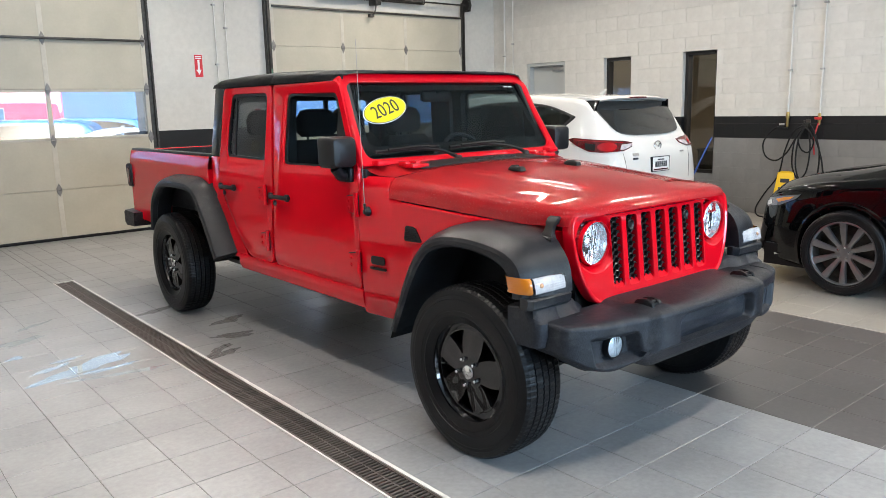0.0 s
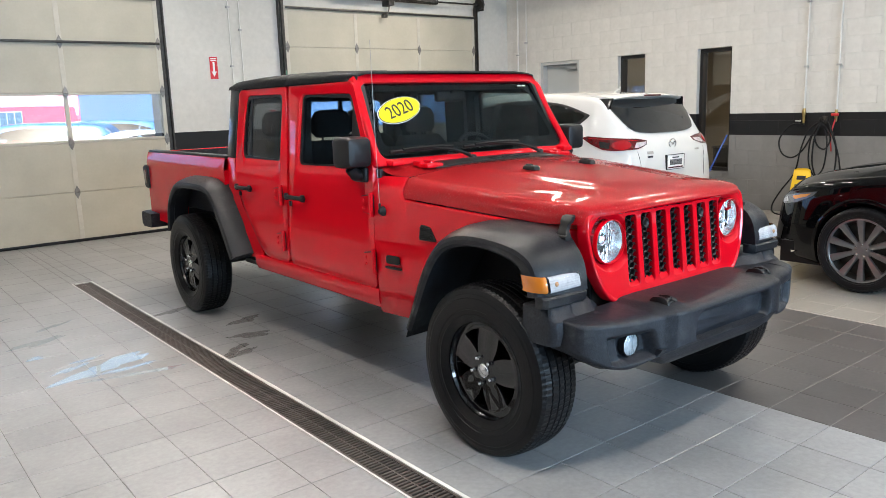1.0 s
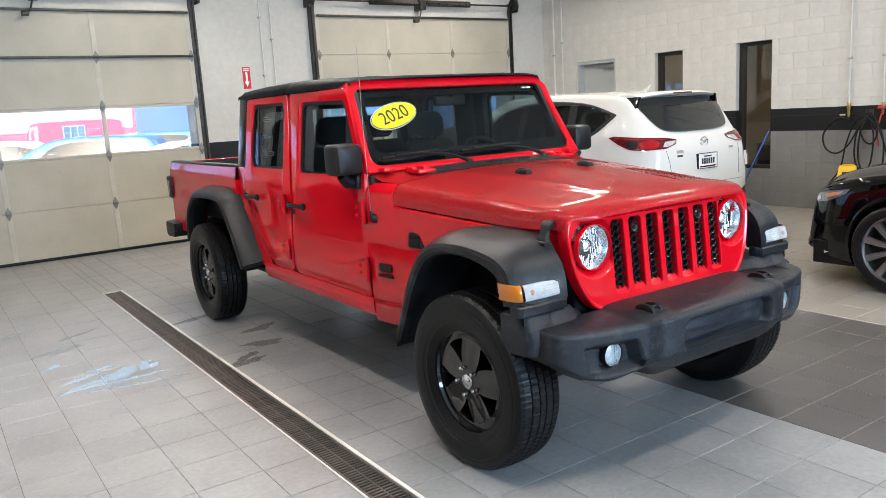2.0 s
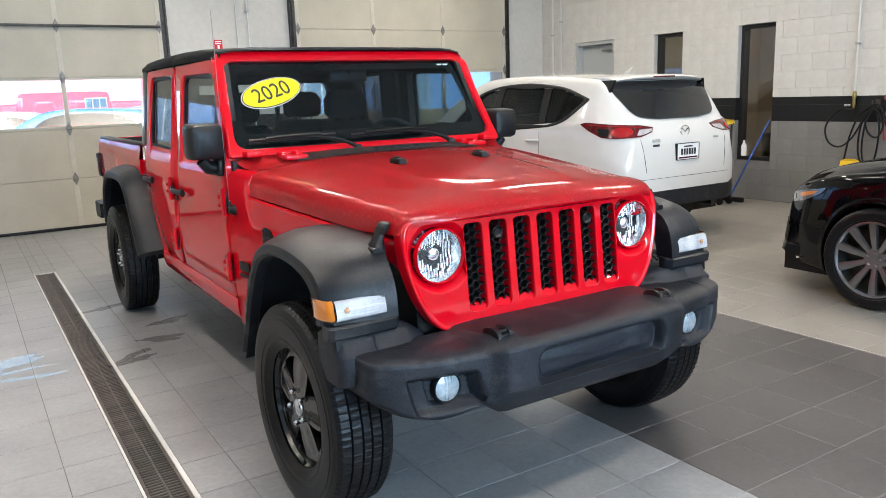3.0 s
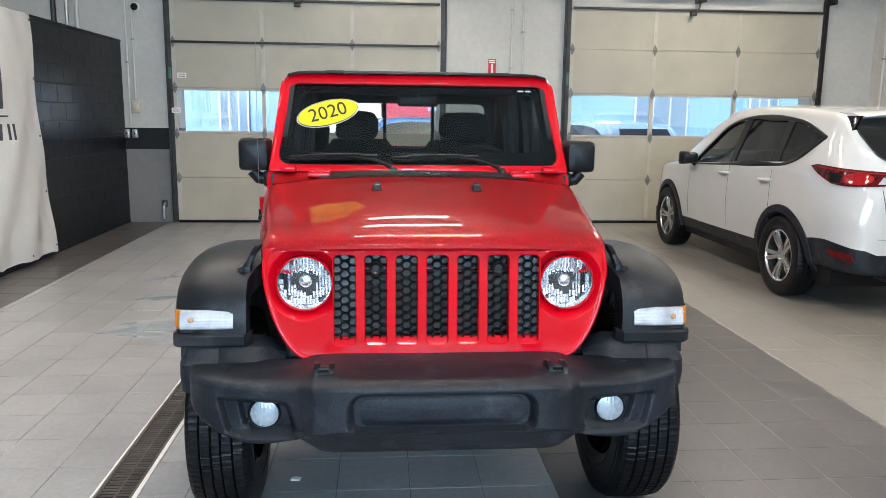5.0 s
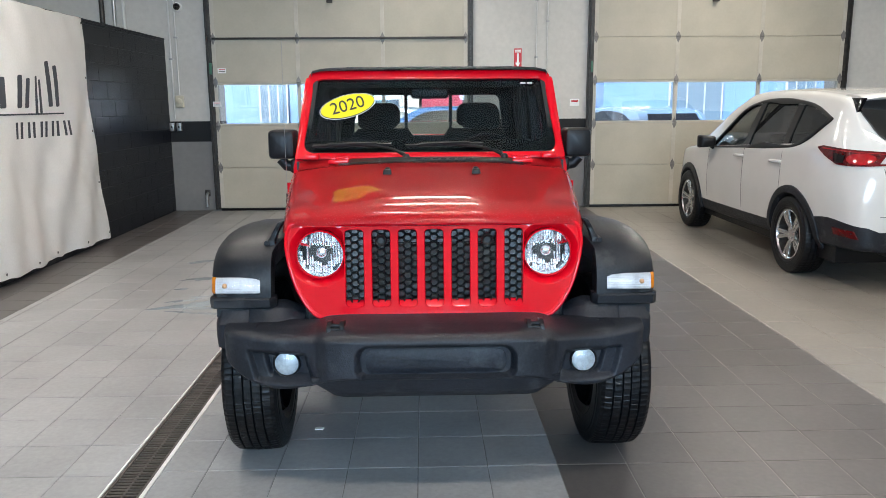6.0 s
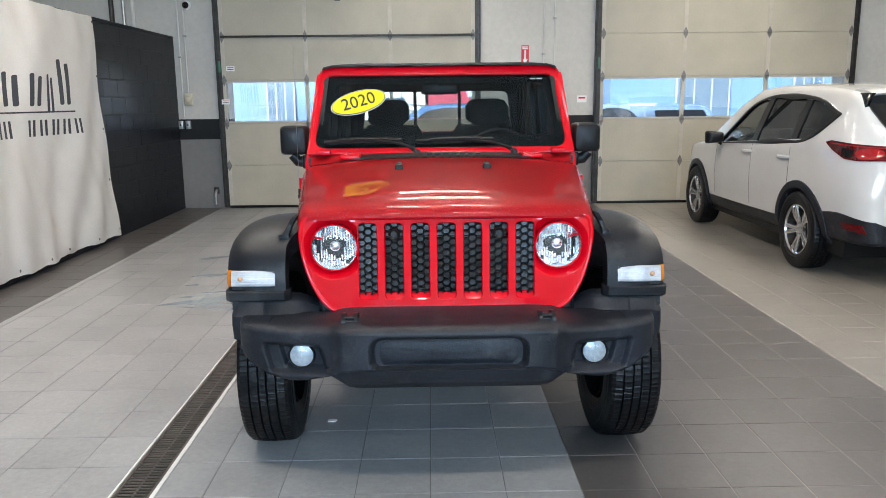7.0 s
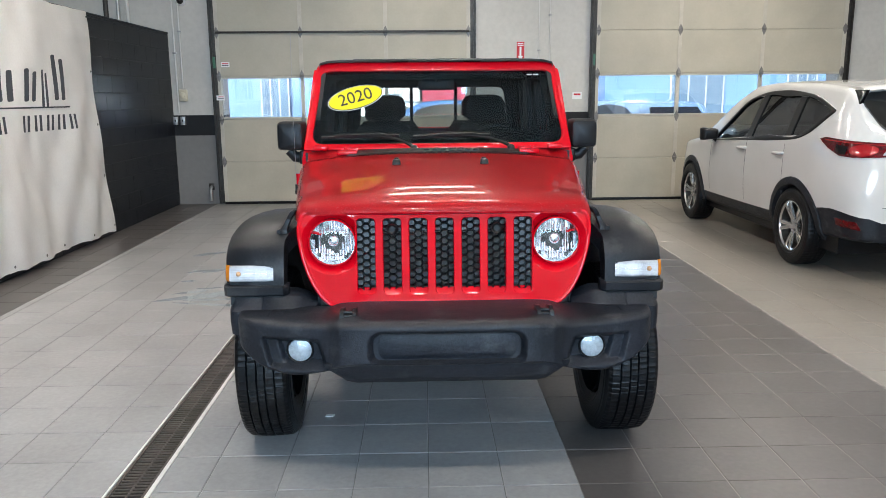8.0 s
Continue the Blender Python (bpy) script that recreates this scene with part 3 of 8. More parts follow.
part("desktop", bm, OFFICE_D, desk)
for y in (-0.78, 0.75):
    bm = B()
    box(bm, -0.38, 0.38, y, y + 0.03, 0, 0.72)
    part("side_panel", bm, OFFICE_D, desk)
mon = thing("monitor", (12.05, 6.55, 0.75), "black computer monitor on the desk", "monitor")
bm = B()
box(bm, -0.02, 0.02, -0.28, 0.28, 0.12, 0.45, 0.006)
part("screen", bm, PLASTIC_S, mon)
bm = B()
box(bm, -0.09, 0.09, -0.12, 0.12, 0, 0.015, 0.004)
box(bm, -0.015, 0.015, -0.03, 0.03, 0.01, 0.2)
part("stand", bm, PLASTIC_S, mon)
lamp("office_lamp", (11.9, 5.6, 2.85), (1.2, 1.2), 7, (1.0, 0.85, 0.65), (11.9, 5.6, 0))

# glazing behind the camera
gz = thing("window_3", (0, 0, 0), "wide dark framed shop window", "window", kind="structure")
for i in range(5):
    bm = B()
    x = 0.2 + i * 6.6 / 4
    box(bm, max(0.2, x - 0.03), min(6.8, x + 0.03), YB - 0.18, YB - 0.1, 1.6, 3.1)
    part("mullion", bm, ALU_DARK, gz, smooth=None)
for i in range(4):
    bm = B()
    box(bm, 0.23 + i * 1.65, 0.2 + (i + 1) * 1.65 - 0.03, YB - 0.15, YB - 0.145, 1.6, 3.1)
    part("pane", bm, PANE, gz, smooth=None).visible_shadow = False

# ---- outside ----
ASPHALT = material("asphalt", (0.10, 0.10, 0.105), 0.7, grain=0.2, scale=60, stain=0.2, stain_scale=0.4, bump=0.3)
SIDING = material("grey_blue_siding", (0.065, 0.14, 0.30), 0.55, grain=0.05, stain=0.12, stain_scale=0.6)
BRICK_RED = material("red_building_paint", (0.42, 0.05, 0.09), 0.6, grain=0.1, stain=0.15, stain_scale=0.4)
PALE = material("pale_render", (0.55, 0.54, 0.52), 0.7, grain=0.05, stain=0.12, stain_scale=0.5)
SKY_PANE = material("far_window_glass", (0.06, 0.10, 0.15), 0.15)
YARD_FRAME = material("far_window_frame", (0.22, 0.25, 0.28), 0.5)
bm = B()
s0 = 400
vs = [bm.verts.new(p) for p in ((-s0, -s0, -0.21), (s0, -s0, -0.21), (s0, s0, -0.21), (-s0, s0, -0.21))]
bm.faces.new(vs)
solid("ground", bm, ASPHALT, "grey asphalt yard", "ground", kind="structure", smooth=None)


def shed(name, x0, x1, y0, y1, h, mat, label, ribs=True, wins=()):
    t = thing(name, (0, 0, 0), label, "building")
    bm = B()
    box(bm, x0, x1, y0, y1, -0.2, h)
    if ribs:
        x = x0 + 0.3
        while x < x1:
            box(bm, x, x + 0.06, y0 - 0.012, y0, 0, h - 0.1)
            x += 0.6
    part("wall", bm, mat, t, smooth=None)
    bm = B()
    slab(bm, [(x0 - 0.3, y0 - 0.3, h), (x0 - 0.3, y1 + 0.3, h), (x0 - 0.3, (y0 + y1) / 2, h + 1.2)], (x1 - x0 + 0.6, 0, 0))
    part("roof", bm, STEEL, t, smooth=None)
    for wx, wz, ww, wh in wins:
        bm = B()
        box(bm, wx - ww / 2, wx + ww / 2, y0 - 0.08, y0 - 0.045, wz, wz + wh)
        f = part("window", bm, YARD_FRAME, t, smooth=None)
        for i in range(3):
            bm = B()
            box(bm, wx - ww / 2 + 0.05 + i * (ww - 0.05) / 3, wx - ww / 2 + (i + 1) * (ww - 0.05) / 3, y0 - 0.09, y0 - 0.082, wz + 0.06, wz + wh - 0.06)
            part("pane", bm, SKY_PANE, f, smooth=None)
    return t


shed("metal_shed", -16, 0.2, 24, 34, 5, SIDING, "grey blue metal clad building beyond the yard", wins=((-1.4, 0.7, 0.9, 2.0),))
shed("metal_shed", 8.6, 26, 22, 34, 5, SIDING, "grey blue metal clad building with windows", wins=((11.3, 0.9, 1.6, 1.7), (14.4, 0.9, 0.9, 1.7)))
shed("red_building", 3.2, 13.2, 50, 60, 3.6, BRICK_RED, "low red painted building far across the yard", ribs=False, wins=((8.8, 0.8, 1.2, 1.2),))
shed("pale_building", -12, 3.0, 54, 64, 3.2, PALE, "low pale building far across the yard", ribs=False, wins=((0.5, 0.8, 2.2, 1.0),))

# added white block: sunlit, it stands in for the bright pale sky
shed("white_building", 13.6, 32, 50, 62, 7, WHITE_PAINT, "long white block added in place of the pale sky", ribs=False, wins=((16.5, 1.2, 2.0, 1.2),))

# ---- wheels, shared by the vehicles ----
def tyre_mesh(R, width, rim, seg=480, blocks=True):
    """A tyre about the x axis: treaded crown, rounded shoulders, side walls, bead; outer side at +x."""
    h = width / 2
    cols = [(-h * 0.80, 0), (-h * 0.535, 1), (-h * 0.50, -1), (-h * 0.465, 1), (-h * 0.185, 1), (-h * 0.15, -1), (-h * 0.115, 1),
            (h * 0.115, 1), (h * 0.15, -1), (h * 0.185, 1), (h * 0.465, 1), (h * 0.50, -1), (h * 0.535, 1), (h * 0.80, 0)]
    side = [(0.93, R * 0.955), (0.985, R - (R - rim) * 0.24), (0.995, R - (R - rim) * 0.25), (1.01, R - (R - rim) * 0.34), (1.03, R - (R - rim) * 0.36), (1.035, R - (R - rim) * 0.5), (1.015, R - (R - rim) * 0.66), (0.995, R - (R - rim) * 0.67), (0.975, R - (R - rim) * 0.78), (0.985, R - (R - rim) * 0.80), (0.90, rim + 0.018), (0.86, rim + 0.010), (0.80, rim - 0.004)]
    rows = []
    for q in range(seg):
        a = 2 * math.pi * q / seg
        row = [(-h * s, r * math.cos(a), r * math.sin(a)) for s, r in reversed(side)]
        for k, (x, kind) in enumerate(cols):
            r = R - 0.010 * (abs(x) / h) ** 2.2
            if kind == -1:
                r -= 0.011
            elif blocks and kind == 1 and (q + k * 2 + (q // 16) % 2) % 5 < 2:
                r -= 0.0030
            elif blocks and kind == 1 and (q + k * 2) % 5 == 3:
                r -= 0.0012
            elif blocks and kind == 0 and (q + (2 if x > 0 else 0)) % 5 < 2:
                r -= 0.0035
            row.append((x, r * math.cos(a), r * math.sin(a)))
        row += [(h * s, r * math.cos(a), r * math.sin(a)) for s, r in side]
        rows.append(row)
    bm = B()
    loft(bm, rows, close_u=True)
    return bm


def pocket_rim_mesh(r0, spokes=5, depth=0.055, x0=0.0):
    """A dish of wide spokes with deep pockets between them, facing +x."""
    radii = [0.0, 0.03, 0.05, 0.075, 0.086, 0.094, 0.104, 0.12, 0.14, 0.16, 0.172, 0.180, 0.186, 0.190, 0.198, 0.207, r0 - 0.006, r0, r0 + 0.006]
    # across one sector: how far towards the spoke's middle, how far within the pocket's edge, how deep
    across = [(-1, 0, 0), (-0.66, 0, 0), (-0.33, 0, 0), (0, -1.0, 0), (0, -0.95, 0.12), (0, -0.80, 1), (0, -0.52, 1), (0, -0.46, 0.30), (0, -0.34, 0.24), (0, -0.26, 1),
              (0, 0.2, 1), (0, 0.80, 1), (0, 0.95, 0.12), (0, 1.0, 0), (0.33, 0, 0), (0.66, 0, 0)]
    rows = []
    for sector in range(spokes):
        for out, within, deep in across:
            row = []
            for r in radii:
                half = 0.08 + 0.37 * min(1, max(0, r - 0.086) / 0.095)   # the pocket widens to the rim
                sd = within * half if out == 0 else out * (1 - half) + math.copysign(half, out)
                a = 2 * math.pi * (sector + 0.5 + sd / 2) / spokes
                x = x0 - 0.018 + 0.05 * max(0, 0.09 - r) - 0.10 * max(0, r - 0.09) ** 1.3
                if 0.086 < r < 0.190:
                    x -= depth * deep * min(1, (r - 0.086) / 0.018, (0.190 - r) / 0.010)
                if out and 0.07 < r < 0.19:
                    x -= 0.004 * (1 - abs(out)) * min(1, (r - 0.07) / 0.03)   # crease along the spoke
                if r > 0.2:
                    x = x0 - 0.016 - (0.010 if r < r0 - 0.004 else 0) + (0.004 if r == r0 else 0)
                row.append((x, r * math.cos(a), r * math.sin(a)))
            rows.append(row)
    bm = B()
    loft(bm, rows, close_u=True)
    # barrel
    revolve(bm, [(x0 - 0.014, r0 + 0.006), (x0 - 0.06, r0 - 0.012), (x0 - 0.2, r0 - 0.012)], 48)
    bmesh.ops.remove_doubles(bm, verts=bm.verts, dist=1e-5)
    return bm


def spoke_mesh(n, r1, r0, w0, w1, x0, pair=0.0, dish=0.03):
    """Straight tapered alloy spokes from hub to rim, facing +x."""
    bm = B()
    for k in range(n):
        for s in ((-1, 1) if pair else (0,)):
            a = 2 * math.pi * (k + 0.25) / n
            ca, sa = math.cos(a), math.sin(a)
            off0, off1 = s * pair * 0.25, s * pair
            rows = []
            for t in (0.0, 0.5, 1.0):
                r = r1 + (r0 - r1) * t
                w = (w0 + (w1 - w0) * t) / 2
                o = off0 + (off1 - off0) * t
                x = x0 - dish * (1 - t) ** 2
                rows.append([(xx, r * ca - (o + d) * sa, r * sa + (o + d) * ca) for xx, d in ((x - 0.022, -w), (x - 0.004, -w * 0.8), (x, 0), (x - 0.004, w * 0.8), (x - 0.022, w))])
            loft(bm, rows, close_v=True, caps=True)
    revolve(bm, [(x0 - dish - 0.03, 0.075), (x0 - dish, 0.07), (x0 - dish + 0.004, 0.03), (x0 - dish + 0.004, 0.0)], 24)
    return bm


# ---- the red pickup ----
truck = thing("pickup_truck", (3.363, 2.671, 0), "red four-door pickup truck with black roof, flares and bumpers", "pickup truck")


def both(make, name, mat, parent, label="", smooth=35):
    """A part on each side: make(bm, s) builds it for s = -1 and +1."""
    out = []
    for s in (-1, 1):
        bm = B()
        make(bm, s)
        out.append(part(name, bm, mat, parent, label, smooth))
    return out


HW = 0.79


def side_x(z):
    r = min(1.0, max(0.0, (z - 1.11) / 0.125))              # the shoulder rolls in under the windows
    return HW - 0.0109 * r - 0.0101 * r * r - max(0.0, z - 1.235) * 0.10 - max(0.0, 0.80 - z) ** 2 * 0.25


def side_loop(points, s, out=0.0):
    return [(s * (side_x(z) + out), y, z) for y, z in points]


def ws_y(z):
    return 0.953 + (z - 1.308) * 0.611


# hood
HOOD = [(-0.414, 0.574, 1.097), (-0.407, 0.592, 1.112), (-0.387, 0.604, 1.129), (-0.34, 0.615, 1.146), (-0.25, 0.628, 1.165), (-0.10, 0.648, 1.184),
        (0.1, 0.676, 1.203), (0.335, 0.709, 1.222), (0.55, 0.737, 1.238), (0.705, 0.757, 1.247)]
WIDE = [(h[0], h[1] + 0.004) for h in HOOD] + [(0.8, 0.772), (0.945, 0.788)]      # half width of the nose at the hood seam


def hood_row(y, w, zc, lift=0.0):
    k = min(1, max(0, (y + 0.412) / 0.32))
    k = k * k * (3 - 2 * k)
    drop = 0.014 + 0.026 * k                      # the nose is flatter across
    seam = 1.03 + 0.075 * min(1, max(0, (y + 0.36) / 1.07)) + 0.022 * (1 - k)
    front = min(1, max(0, (y + 0.40) / 0.35)) * (1 - min(1, max(0, (y - 0.42) / 0.28)))
    edge = 0.235 + 0.115 * min(1, max(0, (y + 0.30) / 0.95))     # the raised middle widens to the rear
    sweep = 0.05 * (1 - min(1, max(0, (y + 0.414) / 0.40))) ** 1.5
    row = []
    for k in range(-32, 33):
        u = k / 32
        a = abs(u)
        if a < 0.8:
            v = a / 0.8
            x, z = w * 0.935 * v, zc - drop * v ** 2.6
            e = min(1, max(0, (x - edge) / 0.075))
            z += 0.007 * front * (1 - e * e * (3 - 2 * e)) - 0.003 * front
        else:
            t = (a - 0.8) / 0.2
            x = w * 0.935 + (w * 0.065) * math.sin(t * math.pi / 2)
            z = zc - drop - 0.003 * front * (1 - t) - (zc - drop - seam) * t ** 1.5
        row.append((math.copysign(x, u) if u else 0, y + sweep * (x / w) ** 4, z + lift))
    return row


bm = B()
loft(bm, [hood_row(*p) for p in smooth_path(HOOD, 6)])
bmesh.ops.solidify(bm, geom=bm.faces, thickness=0.012)
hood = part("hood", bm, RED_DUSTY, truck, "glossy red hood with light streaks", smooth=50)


def stop(bm, s):
    rows = [[(s * 0.215 + x, 0.335 + y, 1.224 + z) for x, y in rounded([(-0.019 * k, -0.045 * k), (0.019 * k, -0.045 * k), (0.015 * k, 0.045 * k), (-0.015 * k, 0.045 * k)], 0.008, 3)]
            for k, z in ((1.1, 0.0), (1.06, 0.012), (0.95, 0.020), (0.75, 0.024))]
    loft(bm, rows, close_v=True, caps=True)
    box(bm, s * 0.215 - 0.010, s * 0.215 + 0.010, 0.325, 0.365, 1.244, 1.254, 0.003)


both(stop, "hood_bumper", PLASTIC_S, hood, "small black rubber stop")


def latch(bm, s):
    """A rubber strap that leans in from its foot on the fender to the hook on the hood."""
    rows = []
    for z, x, w, d in ((0.985, 0.655, 0.026, 0.034), (0.997, 0.662, 0.036, 0.030), (1.015, 0.662, 0.036, 0.026), (1.03, 0.655, 0.024, 0.020), (1.055, 0.642, 0.022, 0.018), (1.068, 0.634, 0.030, 0.020), (1.088, 0.622, 0.030, 0.018), (1.094, 0.614, 0.022, 0.010)):
        rows.append([(s * (x + px * d), -0.29 + py * w, z) for px, py in rounded([(-0.6, -1), (0.6, -1), (0.6, 1), (-0.6, 1)], 0.25, 3)])
    loft(bm, rows, close_v=True, caps=True)
    tube(bm, [(s * 0.680, -0.332, 1.006), (s * 0.680, -0.248, 1.006)], 0.010, 10)
    

both(latch, "hood_latch", PLASTIC_S, truck, "black rubber hood latch")

# grille panel with seven slots and two lamp holes
SLOT_W, PITCH, SZ0, SZ1 = 0.073, 0.1067, 0.757, 1.064


def gy(z, x=0.0):
    return -0.412 + (z - 0.757) * 0.10 + 0.045 * x * x


LX, LZ, LR = 0.458, 0.966, 0.0945
HALF = [(0.478, 0.697), (0.552, 0.795), (0.592, 0.915), (0.606, 1.02), (0.588, 1.099)]
RIM = rounded(HALF + [(-x, z) for x, z in HALF[::-1]], [0.07, 0.10, 0.10, 0.06, 0.055] + [0.055, 0.06, 0.10, 0.10, 0.07], 8)


def inset(loop, d):
    """The loop moved inwards by d (outwards where d is negative); loops run against the clock."""
    out = []
    for k in range(len(loop)):
        e = Vector(loop[(k + 1) % len(loop)]) - Vector(loop[k - 1])
        out.append(Vector(loop[k]) + Vector((-e.y, e.x)).normalized() * d)
    return out


def on_panel(loop, dy):
    return [(p[0], gy(p[1], p[0]) + dy, p[1]) for p in loop]


def lamp_edge(s, r, n=72):
    """Circle round a headlight, flattened beside the outer slot."""
    pts = []
    for q in range(n):
        a = 2 * math.pi * q / n
        c = math.cos(a)
        rr = min(r, 0.0962 / -c) if c < -0.2 else r
        pts.append(Vector((s * (LX + rr * c), LZ + rr * math.sin(a))))
    return pts if s > 0 else pts[::-1]


SLOTS = [rounded([(k * PITCH - SLOT_W / 2, SZ0), (k * PITCH + SLOT_W / 2, SZ0), (k * PITCH + SLOT_W / 2, SZ1), (k * PITCH - SLOT_W / 2, SZ1)], 0.017, 5) for k in range(-3, 4)]
bm = B()
bounds = [inset(RIM, 0.020)] + [inset(lp, -0.0045) for lp in SLOTS] + [lamp_edge(s, 0.130) for s in (-1, 1)]
edges = []
for lp in bounds:
    vs = [bm.verts.new((p[0], p[1], 0)) for p in lp]
    edges += [bm.edges.new((vs[k], vs[(k + 1) % len(vs)])) for k in range(len(vs))]
bmesh.ops.triangle_fill(bm, use_beauty=True, use_dissolve=False, edges=edges, normal=(0, 0, 1))
for k in range(-9, 10):
    bmesh.ops.bisect_plane(bm, geom=list(bm.verts) + list(bm.edges) + list(bm.faces), plane_co=(k * 0.06, 0, 0), plane_no=(1, 0, 0))
for v in bm.verts:
    v.co = Vector((v.co.x, gy(v.co.y, v.co.x), v.co.y))
for f in bm.faces:
    f.normal_update()
    if f.normal.y > 0:
        f.normal_flip()
# rolled outer edge
loft(bm, [on_panel(inset(RIM, d), dy) for d, dy in ((0.020, 0.0), (0.0165, -0.0015), (0.013, -0.0045), (0.009, -0.0055), (0.005, -0.0045), (0.002, -0.001), (0.0, 0.005), (-0.001, 0.05))], close_v=True)
for lp in SLOTS:
    loft(bm, [on_panel(inset(lp, d), dy) for d, dy in ((-0.0045, 0.0), (-0.0028, 0.0004), (-0.0012, 0.002), (-0.0002, 0.005), (0.0, 0.009), (0.001, 0.03), (0.002, 0.045))], close_v=True)
    # sloping ledge at the foot of the slot
    c, h = sum(p[0] for p in lp) / len(lp), SLOT_W / 2 - 0.001
    loft(bm, [[(x, gy(z, x) + dy, z) for x in (c - h, c - h * 0.4, c + h * 0.4, c + h)] for z, dy in ((SZ0 - 0.002, 0.003), (SZ0 + 0.006, 0.008), (SZ0 + 0.022, 0.022), (SZ0 + 0.022, 0.03))])
for s in (-1, 1):
    rows = []
    for r, dy in ((0.130, 0.0), (0.1275, 0.0008), (0.124, 0.004), (0.117, 0.012), (0.108, 0.022), (0.101, 0.031), (0.0955, 0.036), (0.0950, 0.07)):
        rows.append(on_panel(lamp_edge(s, r), dy))
    loft(bm, rows, close_v=True)
part("grille_panel", bm, RED_FRONT, truck, "red grille panel with seven slots", smooth=42)

# black honeycomb in each slot
HEX = material("moulded_grille_plastic", (0.004, 0.0043, 0.005), 0.3, spec=0.45, grain=0.2, scale=90, stain=0.2, stain_scale=9)
for k in range(-3, 4):
    bm = B()
    c, ha, hb, w = k * PITCH, 0.0186, 0.0152, 0.0030
    x0, x1 = c - SLOT_W / 2 - 0.002, c + SLOT_W / 2 + 0.002
    back = 0.046 if abs(k) == 3 else 0.085          # the outer two are blanked off close behind
    slab(bm, [(x0, gy(SZ0) + back, SZ0 - 0.004), (x1, gy(SZ0) + back, SZ0 - 0.004), (x1, gy(SZ1) + back, SZ1 + 0.004), (x0, gy(SZ1) + back, SZ1 + 0.004)], (0, 0.005, 0))
    for i in range(-2, 3):
        cx = c + i * ha * 1.5
        z = SZ0 - 0.004 + (hb if i % 2 else 0)
        while z < SZ1 + 0.012:
            loops = []
            for dw, yy in ((0, 0.020), (w, 0.017), (w, 0.045)):
                loops.append([(min(x1, max(x0, cx + (ha - dw * 1.2) * math.cos(q * math.pi / 3))), gy(z) + yy,
                               min(SZ1 + 0.003, max(SZ0 - 0.003, z + (hb - dw) * math.sin(q * math.pi / 3) / 0.866))) for q in range(6)])
            if max(p[0] for p in loops[0]) - min(p[0] for p in loops[0]) > 0.004 and max(p[2] for p in loops[0]) - min(p[2] for p in loops[0]) > 0.003:
                loft(bm, loops, close_v=True)
            z += 2 * hb
    if abs(k) == 2:
        revolve(bm, [(0.03, 0.024), (0.008, 0.024), (0.004, 0.020), (0.010, 0.012), (0.010, 0.0)], 20, "Y", centre=(c, gy(1.02), 1.02))
    part("grille_mesh", bm, HEX, truck, "black honeycomb grille insert", smooth=None)

# headlights
for s in (-1, 1):
    bm = B()
    revolve(bm, [(0.0, 0.094), (0.012, 0.091), (0.04, 0.088), (0.075, 0.075), (0.085, 0.04), (0.09, 0.0)], 48, "Y", centre=(s * LX, -0.390, LZ))
    head = part("headlight", bm, REFLECTOR, truck, "round headlight with a chrome reflector")
    head.location.y = 0.016
    bm = B()
    rng = random.Random(3)
    # faceted bowl of upright flutes
    for q in range(16):
        xa, xb = -0.086 + 0.01075 * q, -0.086 + 0.01075 * (q + 1)
        z = -0.084
        while z < 0.082:
            zb = min(0.084, z + rng.uniform(0.018, 0.034))
            xm, zm = (xa + xb) / 2, (z + zb) / 2
            if xm * xm + zm * zm < 0.084 ** 2 and xm * xm + zm * zm > 0.026 ** 2:
                d = -0.327 - 2.6 * (xm * xm + zm * zm) + rng.uniform(-0.002, 0.002)
                t1, t2 = rng.uniform(-0.003, 0.003), rng.uniform(-0.004, 0.004)
                rows = [[(s * LX + xa + (xb - xa) * u, d + t1 * (u - 0.5) + t2 * (v - 0.5) - 0.004 * (1 - (2 * u - 1) ** 2), LZ + z + (zb - z) * v) for u in (0.03, 0.25, 0.5, 0.75, 0.97)] for v in (0.02, 0.98)]
                loft(bm, rows)
            z = zb
    part("reflector_facets", bm, REFLECTOR, head, smooth=50)
    bm = B()
    revolve(bm, [(-0.02, 0.022), (-0.026, 0.016), (-0.028, 0.0)], 24, "Y", centre=(s * LX, -0.33, LZ))
    revolve(bm, [(0.03, 0.024), (-0.02, 0.022)], 24, "Y", centre=(s * LX, -0.33, LZ))
    part("bulb_shield", bm, REFLECTOR, head)
    bm = B()
    revolve(bm, [(0.010, 0.0985), (-0.003, 0.0982), (-0.009, 0.0965), (-0.010, 0.0940), (-0.004, 0.0915), (0.006, 0.0915)], 48, "Y", centre=(s * LX, -0.390, LZ))
    part("bezel_ring", bm, RED, head, "red ring round the lens")
    bm = B()
    revolve(bm, [(-0.010, 0.090), (-0.018, 0.07), (-0.024, 0.04), (-0.026, 0.0)], 48, "Y", centre=(s * LX, -0.390, LZ))
    lens = part("lens", bm, HEADGLASS, head, "clear domed glass")
    lens.visible_shadow = False

# body sides ahead of the doors


